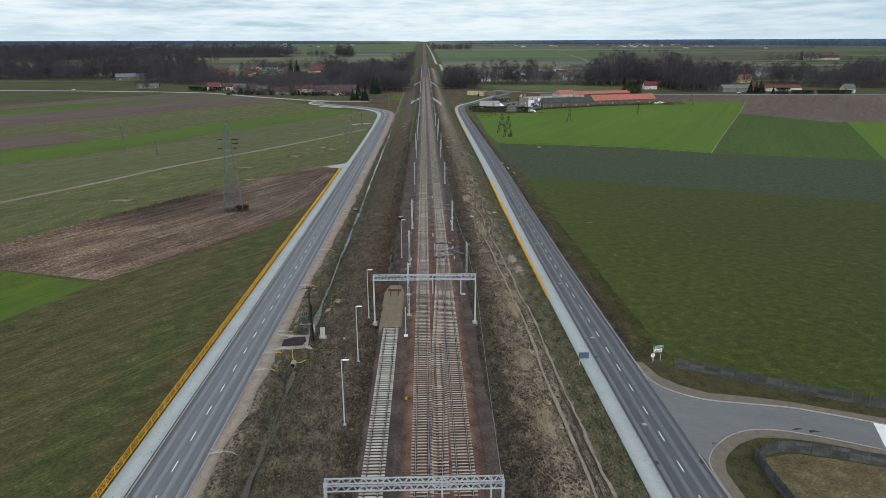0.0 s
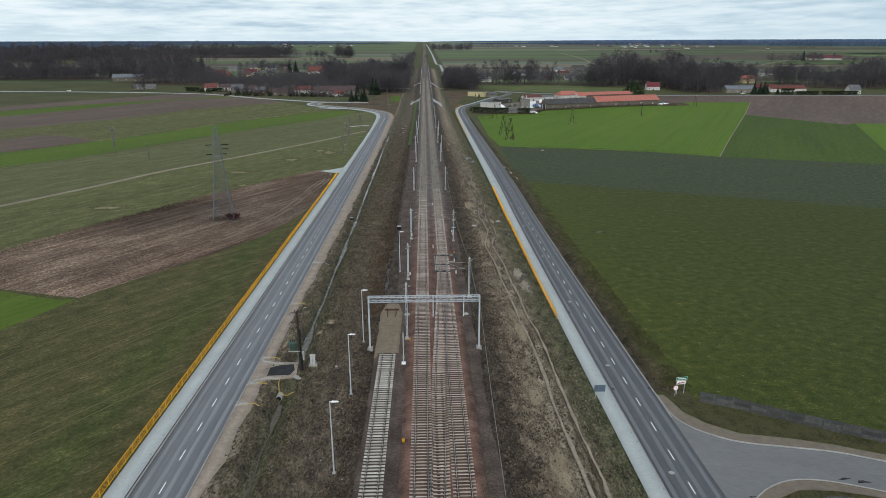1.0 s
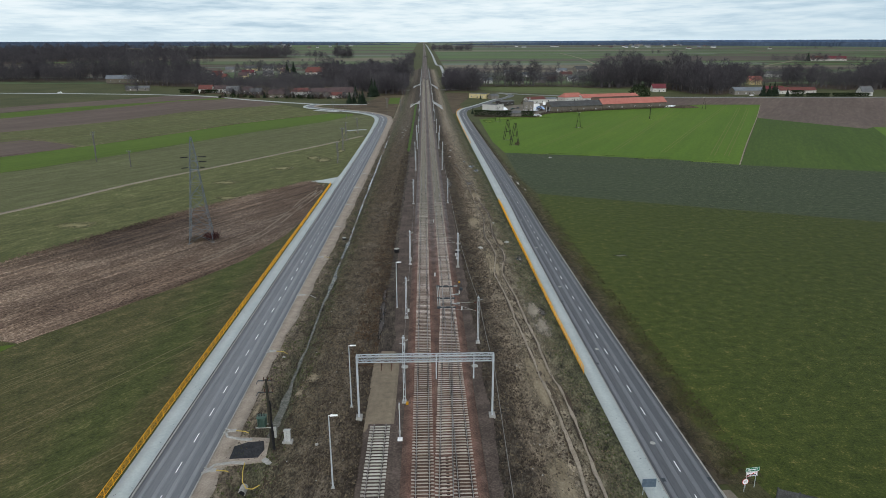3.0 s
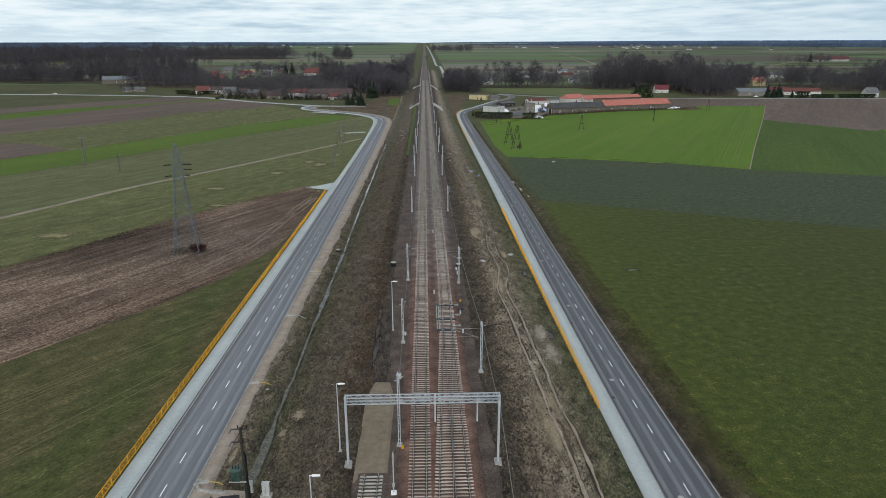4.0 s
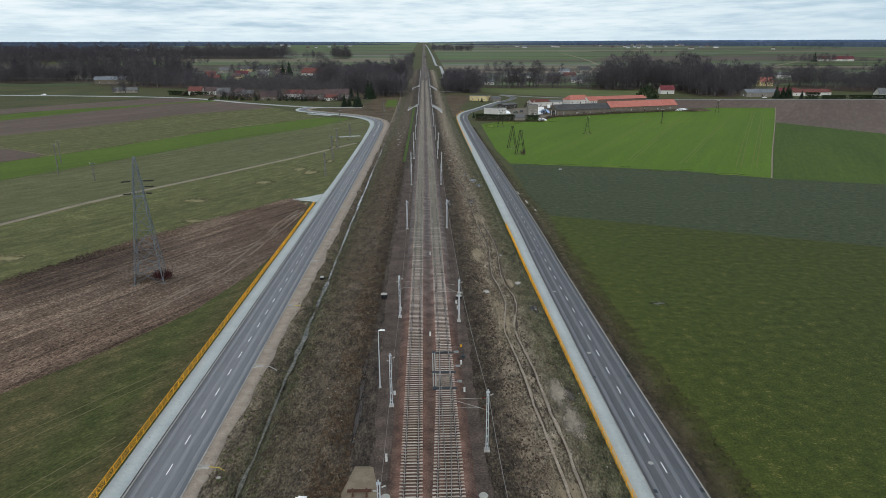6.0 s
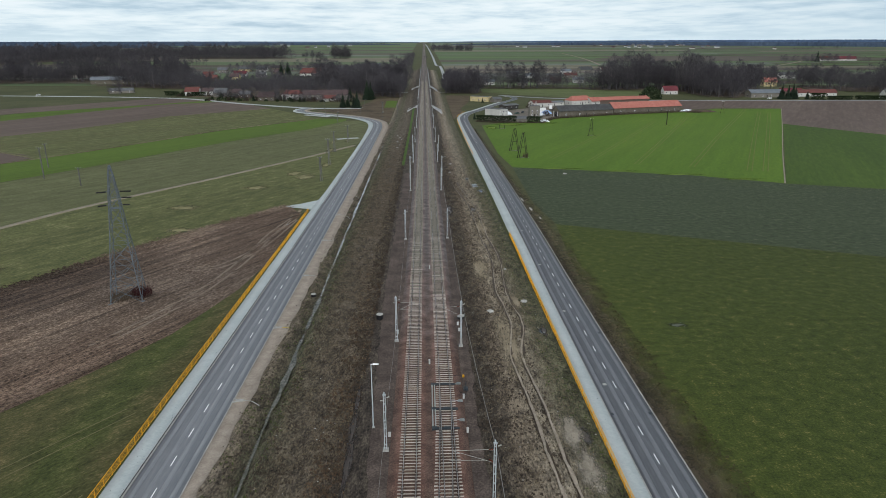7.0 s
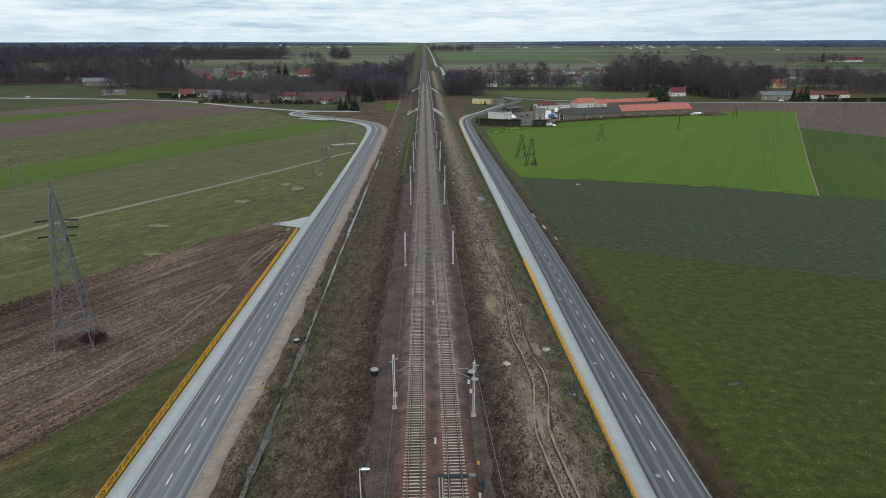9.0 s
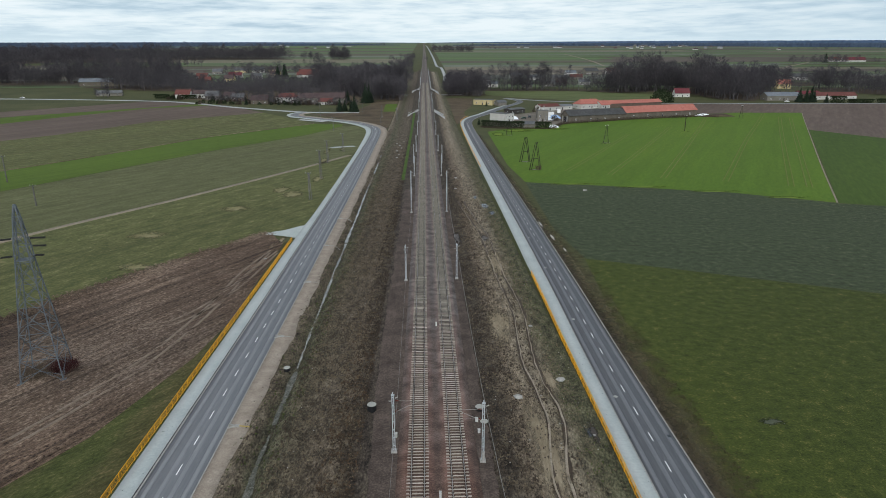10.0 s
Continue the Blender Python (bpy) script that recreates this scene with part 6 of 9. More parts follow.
def concrete_pole(x, y, h, label, twin=False):
    root = thing("power_pole", pose(x, y, float(terrain(y))), label, "power pole", "concrete power poles")
    part("pole", Geo().bar((0, 0, -0.3), (0, 0, h), 0.4, 0.28), M["pole_concrete"], root)
    if twin:
        part("pole", Geo().bar((0.75, 0.1, -0.3), (0.3, 0.1, h - 0.2), 0.28, 0.2), M["pole_concrete"], root)
    part("crossarm", Geo().bar((-1.0, 0, h - 0.25), (1.0, 0, h - 0.25), 0.1), M["galv_dull"], root)
    for k in (-1, 0, 1):
        part("insulator", Geo().tube((k * 0.85, 0, h - 0.2), (k * 0.85, 0, h + 0.2), 0.07, n=6), M["kerb"], root)
    return root


for x, y, h, tw in ((-38.4, 312, 9.5, True), (-41.0, 352, 11.5, True), (-44.0, 392, 10.5, True), (-41.5, 430, 9.5, False), (-163, 349, 10.5, False), (-149, 321, 12.5, False), (-127, 306, 7.0, False), (-60, 530, 9, False), (-33, 610, 9, False), (-20, 590, 9, False), (-86, 640, 9, False)):
    concrete_pole(x, y, h, "weathered concrete power pole among the fields", tw or x > -50)


# ------------------------------------------------------------------ the far bend
sheet("gravel_apron", [(-84, 584), (-78, 574), (-66, 562), (-58, 560), (-62, 566), (-74, 580)], 0.3, M["pale_concrete"], "pale gravel apron beside the bend", "apron", 0.1)


def bend_lamp(x, y, h, label):
    root = thing("street_lamp", pose(x, y, float(terrain(y))), label, "street lamp", "street lamps")
    part("pole", Geo().tube((0, 0, -0.2), (0, 0, h), 0.09, 0.06, n=8), M["galv_dull"], root)
    part("arm", Geo().tube((0, 0, h), (1.2, 0, h + 0.25), 0.05, n=6), M["galv_dull"], root)
    part("lantern", Geo().box(1.0, -0.14, h + 0.18, 1.7, 0.14, h + 0.32), M["off_white"], root)
    return root


for x, y in ((-78, 592), (-48, 577), (-51, 646), (-29, 542)):
    bend_lamp(x, y, 7.5, "grey street lamp beside the village bend")

weights(7.8, 163.35, 5.6, "pale ring of the wire tensioner with its weights")


# ------------------------------------------------------------------ trees
def stick(v, f, p, q, r0, r1, n=3):
    p, q = np.array(p, float), np.array(q, float)
    d = (q - p) / (np.linalg.norm(q - p) + 1e-9)
    u = np.cross(d, (0, 0, 1) if abs(d[2]) < 0.9 else (1, 0, 0))
    u /= np.linalg.norm(u)
    w = np.cross(d, u)
    b = len(v)
    for c, r in ((p, r0), (q, r1)):
        for k in range(n):
            a = k * math.tau / n
            v.append(c + r * (math.cos(a) * u + math.sin(a) * w))
    for k in range(n):
        m = (k + 1) % n
        f.append((b + k, b + m, b + n + m))
        f.append((b + k, b + n + m, b + n + k))


def bare_tree(seed, h=18.0, spread=0.24, limbs=11, twigs=13, thick=0.011):
    """A leafless tree: tapered trunk, limbs that reach up and out, and a haze of single twigs."""
    r = random.Random(seed)
    wood_v, wood_f, tv, tf = [], [], [], []
    lean = (r.uniform(-0.03, 0.03) * h, r.uniform(-0.03, 0.03) * h)
    spine = [np.array((lean[0] * t + r.uniform(-0.01, 0.01) * h, lean[1] * t, t * h * 0.86)) for t in (0, 0.25, 0.5, 0.75, 1.0)]
    spine[0] = np.array((0, 0, -0.3))
    rad = [0.017 * h, 0.013 * h, 0.010 * h, 0.006 * h, 0.002 * h]
    for a, b, ra, rb in zip(spine, spine[1:], rad, rad[1:]):
        stick(wood_v, wood_f, a, b, ra, rb, 3)
    for i in range(limbs):
        t = 0.25 + 0.68 * (i + r.random()) / limbs
        k = min(3, int(t * 4))
        p = spine[k] + (spine[k + 1] - spine[k]) * (t * 4 - k)
        a = i * 2.4 + r.uniform(-0.5, 0.5)
        ln = h * spread * (1.15 - t * 0.7) * r.uniform(0.7, 1.1)
        q = p + np.array((math.cos(a) * ln, math.sin(a) * ln, ln * r.uniform(0.8, 1.6)))
        stick(wood_v, wood_f, p, q, 0.004 * h * (1.2 - t), 0.001 * h, 3)
    for j in range(limbs * twigs):
        # a point inside the egg-shaped crown, thicker towards its rim
        u, a = r.random(), r.uniform(0, math.tau)
        zc = 0.26 + 0.74 * u
        wide = spread * 1.05 * math.sin(math.pi * min(1.0, 0.12 + 0.88 * u) ** 0.8) ** 0.7
        d = wide * h * r.random() ** 0.55
        o = np.array((d * math.cos(a), d * math.sin(a), zc * h * 0.95))
        e = np.array((math.cos(a) * 0.5 + r.uniform(-0.6, 0.6), math.sin(a) * 0.5 + r.uniform(-0.6, 0.6), r.uniform(0.3, 1.2)))
        e = e / np.linalg.norm(e) * h * r.uniform(0.07, 0.16)
        sd = np.cross(e, (r.uniform(-1, 1), r.uniform(-1, 1), r.uniform(-1, 1)))
        sd = sd / (np.linalg.norm(sd) + 1e-9) * h * thick * r.uniform(0.3, 0.6)
        b = len(tv)
        tv += [o - sd, o + sd, o + e]
        tf.append((b, b + 1, b + 2))
    return np.array(wood_v), np.array(wood_f), np.array(tv), np.array(tf)


TREES = [bare_tree(100 + i, 18, s, l, 27, w * 0.92) for i, (s, l, w) in enumerate(((0.30, 8, 0.015), (0.27, 8, 0.015), (0.36, 8, 0.016), (0.24, 8, 0.015), (0.32, 8, 0.015), (0.4, 9, 0.016)))]
SLIM = [bare_tree(200 + i, 20, 0.17, 9, 24, 0.014) for i in range(3)]
FAR = [bare_tree(220 + i, 18, 0.24, 4, 20, 0.036) for i in range(4)]
# the twig tone is lifted and blued: distance haze put into the colour
for nm, tone in (("hazed_wood_a", 0), ("wood_b", 1)):
    M[nm] = mixed(nm, [[srgb(54, 52, 57), srgb(70, 68, 72), srgb(93, 90, 91)], [srgb(58, 56, 59), srgb(82, 80, 82), srgb(120, 117, 114)]][tone], 20, 3, bump=0, rough=0.95)
M["undergrowth"] = mixed("undergrowth", [srgb(52, 45, 40), srgb(70, 61, 53), srgb(88, 79, 64)], 12, 2, bump=0, rough=0.95)


def wood(name, outline, count, height, label, seed, kinds=None, floor=True, clear=()):
    """A leafless wood as one mass of single trees inside an outline."""
    r = random.Random(seed)
    kinds = kinds or TREES
    xs_, ys_ = [p[0] for p in outline], [p[1] for p in outline]

    def inside(x, y):
        c = False
        for (x0, y0), (x1, y1) in zip(outline, outline[1:] + outline[:1]):
            if (y0 > y) != (y1 > y) and x < (x1 - x0) * (y - y0) / (y1 - y0) + x0:
                c = not c
        return c and all(math.hypot(x - cx_, y - cy_) > cr for cx_, cy_, cr in clear)

    WV, WF, TV, TF = [], [], [], []
    nw = nt = 0
    done = tries = 0
    while done < count and tries < count * 30:
        tries += 1
        x, y = r.uniform(min(xs_), max(xs_)), r.uniform(min(ys_), max(ys_))
        if not inside(x, y):
            continue
        done += 1
        wv, wf, tv, tf = r.choice(kinds)
        s = height / 18 * (r.uniform(0.5, 1.0) if r.random() < 0.8 else r.uniform(0.9, 1.25)) * (1.0 + 0.38 * float(smooth_noise(np.array([x]), np.array([y]), 34.0, 5)[0]))
        a = r.uniform(0, math.tau)
        rot = np.array([[math.cos(a), -math.sin(a), 0], [math.sin(a), math.cos(a), 0], [0, 0, 1]])
        off = np.array([x, y, float(terrain(y))])
        WV.append(wv @ rot.T * s + off)
        WF.append(wf + nw)
        nw += len(wv)
        TV.append(tv @ rot.T * s + off)
        TF.append(tf + nt)
        nt += len(tv)
    root = tagged(thing(name, pose(0, 0, 0), label, "wood"), kind="stuff")
    part("trunks", fast_mesh("trunks", np.concatenate(WV), np.concatenate(WF), M["wood_b"]), None, root)["kind"] = "stuff"
    part("twigs", fast_mesh("twigs", np.concatenate(TV), np.concatenate(TF), M["hazed_wood_a"]), None, root)["kind"] = "stuff"
    if floor:
        n = len(outline)
        bm = bmesh.new()
        bm.faces.new([bm.verts.new((x, y, 0)) for x, y in outline])
        for y in np.arange(500, 640, 12.0):
            bmesh.ops.bisect_plane(bm, geom=bm.verts[:] + bm.edges[:] + bm.faces[:], plane_co=(0, y, 0), plane_no=(0, 1, 0))
        for v in bm.verts:
            v.co.z = float(terrain(v.co.y)) + 0.45
        me = bpy.data.meshes.new("wood_floor")
        bm.to_mesh(me)
        bm.free()
        me.materials.append(M["undergrowth"])
        tagged(new("wood_floor", me), "brown leaf litter under the bare trees", "wood floor", kind="structure")
    return root


HOMES_L = [(-154, 716, 14), (-131, 730, 15), (-108, 716, 18), (-85, 722, 18), (-251, 779, 14), (-210, 755, 14), (-190, 750, 10)]
wood("bare_wood", [(-20, 742), (-50, 745), (-60, 770), (-86, 800), (-112, 850), (-135, 905), (-60, 905), (-22, 890)], 600, 24, "bare brown wood beside the railway bank", 1, clear=HOMES_L)
wood("bare_wood", [(-112, 850), (-180, 856), (-262, 850), (-270, 900), (-262, 930), (-190, 925), (-130, 905)], 300, 12, "bare garden trees behind the village houses", 18, clear=HOMES_L)
wood("bare_wood", [(-62, 742), (-110, 745), (-180, 765), (-250, 795), (-262, 850), (-180, 856), (-112, 846), (-86, 800)], 230, 14, "thin bare fruit trees in the gardens", 19, floor=False, clear=HOMES_L)
wood("bare_wood", [(-262, 850), (-330, 868), (-420, 915), (-440, 925), (-360, 940), (-270, 930)], 240, 21, "bare trees round the long farm shed", 2, clear=[(-410, 940, 40)])
wood("bare_wood", [(-440, 985), (-535, 960), (-700, 955), (-800, 1000), (-560, 1040), (-430, 1030), (-330, 1000), (-300, 960)], 680, 25, "tall bare row of trees beyond the pasture", 3, SLIM + TREES[:2])
wood("bare_wood", [(-225, 748), (-140, 702), (-60, 690), (-60, 706), (-140, 716), (-225, 764)], 110, 9, "small bare garden trees in front of the houses", 23, floor=False)
wood("bare_wood", [(-328, 783), (-342, 783), (-344, 792), (-330, 792)], 7, 15, "small clump of bare birches in the pasture", 20, SLIM, floor=False)
wood("bare_wood", [(24, 786), (60, 780), (68, 800), (62, 850), (28, 860)], 250, 22, "dense bare thicket beside the railway", 4)
wood("bare_wood", [(70, 850), (120, 846), (178, 846), (212, 818), (214, 850), (180, 866), (75, 870)], 88, 28, "row of tall bare trees behind the meadow", 5, SLIM[:1] + TREES)
wood("bare_wood", [(208, 818), (262, 825), (290, 830), (296, 738), (322, 722), (340, 745), (352, 770), (420, 800), (400, 850), (300, 880), (214, 870)], 560, 28, "broad bare wood behind the red house", 6, clear=[(270, 770, 22), (358, 730, 26), (430, 868, 18), (385, 790, 18), (408, 826, 18)])
wood("bare_wood", [(452, 820), (500, 780), (620, 775), (760, 790), (760, 850), (560, 870), (520, 860), (470, 880)], 480, 25, "bare wood behind the village road", 7, clear=[(462, 832, 14), (537, 1005, 30)])
wood("bare_wood", [(330, 880), (405, 882), (420, 905), (500, 905), (520, 960), (430, 960), (330, 930)], 130, 19, "bare orchard trees between houses", 8, clear=[(430, 868, 16)])
wood("bare_wood", [(-14, 985), (-42, 1000), (-46, 1300), (-40, 1900), (-24, 1900), (-20, 1300)], 200, 13, "strip of bare trees along the railway bank", 9, floor=False)
wood("bare_wood", [(-180, 930), (-260, 935), (-330, 1000), (-280, 1060), (-200, 1070), (-165, 970)], 200, 10, "scattered bare trees among gardens", 10, floor=False)
wood("bare_wood", [(-36, 1010), (-160, 1000), (-175, 1080), (-100, 1100), (-40, 1060)], 100, 9, "scattered bare garden trees", 11, floor=False, clear=[(-176, 1088, 20)])
wood("bare_wood", [(-60, 1150), (-330, 1180), (-340, 1230), (-60, 1260)], 260, 15, "bare trees behind the farther houses", 21, floor=False)
wood("bare_wood", [(60, 880), (300, 890), (320, 1010), (80, 1000)], 70, 13, "bare garden trees among farther houses", 22, floor=False)
wood("far_bare_wood", [(-930, 1500), (-860, 1590), (-710, 1750), (-510, 1795), (-330, 1800), (-420, 1960), (-800, 1960), (-1300, 1800), (-1250, 1520)], 2700, 29, "wide dark leafless forest beyond the village", 12, FAR)
wood("far_bare_wood", [(-420, 1420), (-520, 1380), (-640, 1370), (-640, 1400), (-520, 1420)], 90, 20, "hedgerow of bare trees between fields", 13, SLIM, floor=False)
wood("far_bare_wood", [(-198, 1790), (-236, 1790), (-246, 1830), (-215, 1850), (-190, 1830)], 70, 26, "round copse of bare trees in the fields", 14)
wood("far_bare_wood", [(-275, 1840), (-335, 1900), (-330, 1920), (-260, 1860)], 40, 18, "row of bare trees near the copse", 15, floor=False)
wood("far_bare_wood", [(30, 2500), (180, 2520), (185, 2580), (40, 2570)], 120, 20, "distant bare spinney near the railway", 16)
wood("far_bare_wood", [(760, 1500), (930, 1580), (960, 1560), (900, 1480)], 60, 16, "trees round distant farms", 17, floor=False)
r_ = random.Random(77)
for i in range(34):
    side = -1 if i % 2 else 1
    y = r_.uniform(1300, 4200)
    x = side * r_.uniform(60, 0.72 * y)
    w = r_.uniform(20, 130) * (y / 2200)
    wood("far_bare_wood", [(x, y), (x + w, y + r_.uniform(-6, 6)), (x + w, y + 14), (x, y + 12)], int(5 + w / 7), r_.uniform(10, 17), "distant hedge or clump of trees among fields", 300 + i, FAR, floor=False)

M["spruce"] = mixed("spruce_green", [srgb(20, 30, 22), srgb(30, 42, 30), srgb(42, 54, 36)], 2, 0.5, bump=0, rough=0.9)
M["hedge"] = mixed("hedge_green", [srgb(24, 34, 20), srgb(36, 48, 28), srgb(50, 62, 36)], 2, 0.5, bump=0, rough=0.9)


def spruce_mesh(seed, h, w):
    r = random.Random(seed)
    v, f = [], []
    for i in range(15):
        t = i / 15
        z = h * (0.06 + 0.92 * t)
        rad = w * (1 - t) ** 0.85 * r.uniform(0.85, 1.12)
        n = max(5, int(13 * (1 - t * 0.7)))
        for k in range(n):
            a = k * math.tau / n + i * 0.7 + r.uniform(-0.2, 0.2)
            da = 0.36
            rr = rad * r.uniform(0.8, 1.15)
            b = len(v)
            v += [(0, 0, z + h * 0.06), (rr * math.cos(a - da), rr * math.sin(a - da), z - rr * 0.25), (rr * 1.12 * math.cos(a), rr * 1.12 * math.sin(a), z - rr * 0.42), (rr * math.cos(a + da), rr * math.sin(a + da), z - rr * 0.25)]
            f += [(b, b + 1, b + 2), (b, b + 2, b + 3)]
    return fast_mesh("crown", np.array(v), np.array(f), M["spruce"])


SPRUCES = [spruce_mesh(i, 13, 3.6) for i in range(3)]


def spruce(x, y, h, label="dark green spruce beside the houses"):
    root = thing("spruce_tree", pose(x, y, float(terrain(y))), label, "tree", "spruces")
    s = h / 13
    part("crown", SPRUCES[int(x * 7) % 3], None, root, at=Matrix.Diagonal((s, s, s, 1)))
    part("trunk", Geo().tube((0, 0, -0.3), (0, 0, h * 0.85), 0.2, 0.05, n=6), M["bark"], root)
    return root


for x, y, h in ((-71, 652, 13), (-67, 655, 10), (-58, 647, 15), (-61, 652, 11), (-55, 722, 20), (-52, 726, 18), (-74, 738, 11), (362, 713, 15), (368, 712, 14), (374, 714, 16), (378, 716, 12), (386, 709, 9), (-230, 778, 8), (-225, 1120, 20), (-214, 1118, 22), (-95, 1240, 18), (-130, 1270, 12), (66, 860, 9), (905, 1560, 24), (126, 1020, 12), (-166, 712, 7), (-135, 708, 6), (40.5, 562, 5), (58, 690, 5)):
    spruce(x, y, h)


def leafy(seed, rx, ry, h, n, size):
    """A bush or hedge as a mass of single leaf clumps with an uneven outline."""
    r = random.Random(seed)
    v, f = [], []
    for i in range(n):
        while True:
            p = np.array((r.uniform(-1, 1), r.uniform(-1, 1), r.uniform(-0.1, 1)))
            if p[0] ** 2 + p[1] ** 2 + max(p[2], 0) ** 2 < 1:
                break
        p = p / (np.linalg.norm(p) + 1e-6) * r.uniform(0.7, 1.06)
        c = np.array((p[0] * rx, p[1] * ry, max(0.02, p[2]) * h))
        d1 = np.array((r.uniform(-1, 1), r.uniform(-1, 1), r.uniform(-1, 1))) * size
        d2 = np.array((r.uniform(-1, 1), r.uniform(-1, 1), r.uniform(-1, 1))) * size
        b = len(v)
        v += [c - d1, c + d1, c + d2]
        f.append((b, b + 1, b + 2))
    return np.array(v), np.array(f)


def bush(x, y, rx, ry, h, mat, label, name="bush", n=260, size=0.5):
    v, f = leafy(int(abs(x * 13 + y)), rx, ry, h, n, size)
    me = fast_mesh(name, v + [0, 0, 0], f, mat)
    ob = new(name, me)
    ob.matrix_basis = pose(x, y, float(terrain(y)))
    return tagged(ob, label, name.replace("_", " "), "bushes")


def hedge(x0, y0, x1, y1, w, h, label):
    r = random.Random(int(x0 * 3 + y0))
    n = int(math.hypot(x1 - x0, y1 - y0) * 26 * h)
    v, f = [], []
    for i in range(n):
        t = r.random()
        z = r.uniform(0, h) if r.random() < 0.6 else h * r.uniform(0.9, 1.08)
        px, py = x0 + (x1 - x0) * t, y0 + (y1 - y0) * t
        c = np.array((px + r.uniform(-w, w), py + r.uniform(-w, w), z + float(terrain(py))))
        d1 = np.array((r.uniform(-1, 1), r.uniform(-1, 1), r.uniform(-1, 1))) * 0.55
        d2 = np.array((r.uniform(-1, 1), r.uniform(-1, 1), r.uniform(-1, 1))) * 0.55
        b = len(v)
        v += [c - d1, c + d1, c + d2]
        f.append((b, b + 1, b + 2))
    return tagged(new("hedge", fast_mesh("hedge", np.array(v), np.array(f), M["hedge"])), label, "hedge", "hedges")


def brush_row(points, w, h, label, seed):
    """A ragged row of dead brush and rubble along a wall."""
    r = np.random.RandomState(seed)
    line = spline(points, 0.5)
    n = len(line) * 14
    p = line[(r.rand(n) * len(line)).astype(int)] + r.randn(n, 2) * w * 0.5
    c = np.stack([p[:, 0], p[:, 1], terrain(p[:, 1]) + h * r.rand(n) ** 1.6], 1)
    d1, d2 = (r.rand(n, 3) - 0.5) * 0.9, (r.rand(n, 3) - 0.5) * 0.9
    v = np.stack([c - d1, c + d1, c + d2], 1).reshape(-1, 3)
    return tagged(part("brush_row", fast_mesh("brush_row", v, np.arange(3 * n).reshape(-1, 3), M["undergrowth"])), label, "brush", kind="stuff")


brush_row([(90, 538), (103, 562), (130, 575), (160, 589), (190, 597), (217, 604), (232, 600)], 1.6, 1.8, "low dark brush and rubble along the barns", 71)
brush_row([(40, 545), (57, 537.5), (76, 534), (90, 534)], 1.2, 1.0, "dead brush along the foot of the hedge", 72)
hedge(41.5, 549, 57, 540.5, 1.4, 4.2, "tall dark evergreen hedge in front of the farmyard")
hedge(57, 540.5, 69, 540, 1.4, 4.2, "tall dark evergreen hedge in front of the farmyard")
hedge(77.5, 536.5, 87, 536, 1.3, 4.2, "tall dark evergreen hedge in front of the farmyard")
hedge(388, 705, 401, 704, 1.2, 6.0, "tall clipped evergreen hedge along the road")
hedge(404, 704, 428, 703, 1.2, 3.4, "clipped evergreen hedge along the road")
hedge(432, 703, 470, 702, 1.2, 3.6, "clipped evergreen hedge along the road")
hedge(-246, 769, -232, 770, 1.2, 3.5, "dark hedge in front of the white house")
hedge(-276, 776, -262, 773, 2.0, 4.0, "dark hedge beside the white house")
bush(231, 720, 11, 9, 12, M["hedge"], "huge round dark green bush behind the barns", n=1500, size=0.9)
sb_ = random.Random(31)
for i in range(26):
    bx = sb_.uniform(-215, -100)
    bush(bx, 722 - (bx + 215) * 0.17 + sb_.uniform(-6, 6), sb_.uniform(1.2, 2.6), sb_.uniform(1.2, 2.2), sb_.uniform(1.6, 4.5), M["hedge"] if sb_.random() < 0.6 else M["undergrowth"], "dark garden shrub in front of the houses", n=140, size=0.6)
gb_ = random.Random(47)
for i in range(60):
    bx = gb_.uniform(-262, -62)
    by = float(np.interp(bx, [-262, -215, -180, -140, -100, -62], [768, 750, 738, 712, 700, 694])) + gb_.uniform(-4, 12)
    bush(bx, by, gb_.uniform(1.5, 3.5), gb_.uniform(1.2, 2.6), gb_.uniform(1.5, 5.5), M["undergrowth"] if gb_.random() < 0.65 else M["hedge"], "dense winter shrub in a village garden", n=170, size=0.6)
for x, y, r, h in ((100, 585, 3, 4), (94, 600, 2.5, 4), (112, 605, 3, 3), (71, 632, 3, 5), (80, 640, 3, 4), (96, 640, 4, 5), (140, 628, 3, 3), (60, 606, 2.5, 4)):
    bush(x, y, r, r * 0.8, h, M["undergrowth"], "bare brown bush in the farmyard", n=220, size=0.6)
M["red_twig"] = mixed("red_twigs", [srgb(44, 24, 25), srgb(60, 32, 33), srgb(76, 46, 44)], 1, 0.2, bump=0, rough=0.9)
M["dry_twig"] = mixed("dry_twigs", [srgb(58, 50, 42), srgb(78, 68, 56), srgb(100, 90, 74)], 1, 0.2, bump=0, rough=0.95)


def twig_bush(x, y, r, h, mat, label, seed, n=700):
    rr = random.Random(seed)
    v, f = [], []
    for i in range(n):
        a, d = rr.uniform(0, math.tau), r * math.sqrt(rr.random())
        o = np.array((d * math.cos(a), d * math.sin(a), rr.uniform(0, h * 0.4)))
        t = o + np.array((rr.uniform(-0.4, 0.4) * r + 0.3 * math.cos(a), rr.uniform(-0.4, 0.4) * r, h * rr.uniform(0.3, 0.65)))
        s = np.array((rr.uniform(-1, 1), rr.uniform(-1, 1), 0)) * 0.03
        b = len(v)
        v += [o - s, o + s, t]
        f.append((b, b + 1, b + 2))
    ob = new("shrub", fast_mesh("shrub", np.array(v), np.array(f), mat))
    ob.matrix_basis = pose(x, y, float(terrain(y)))
    return tagged(ob, label, "shrub", "shrubs")


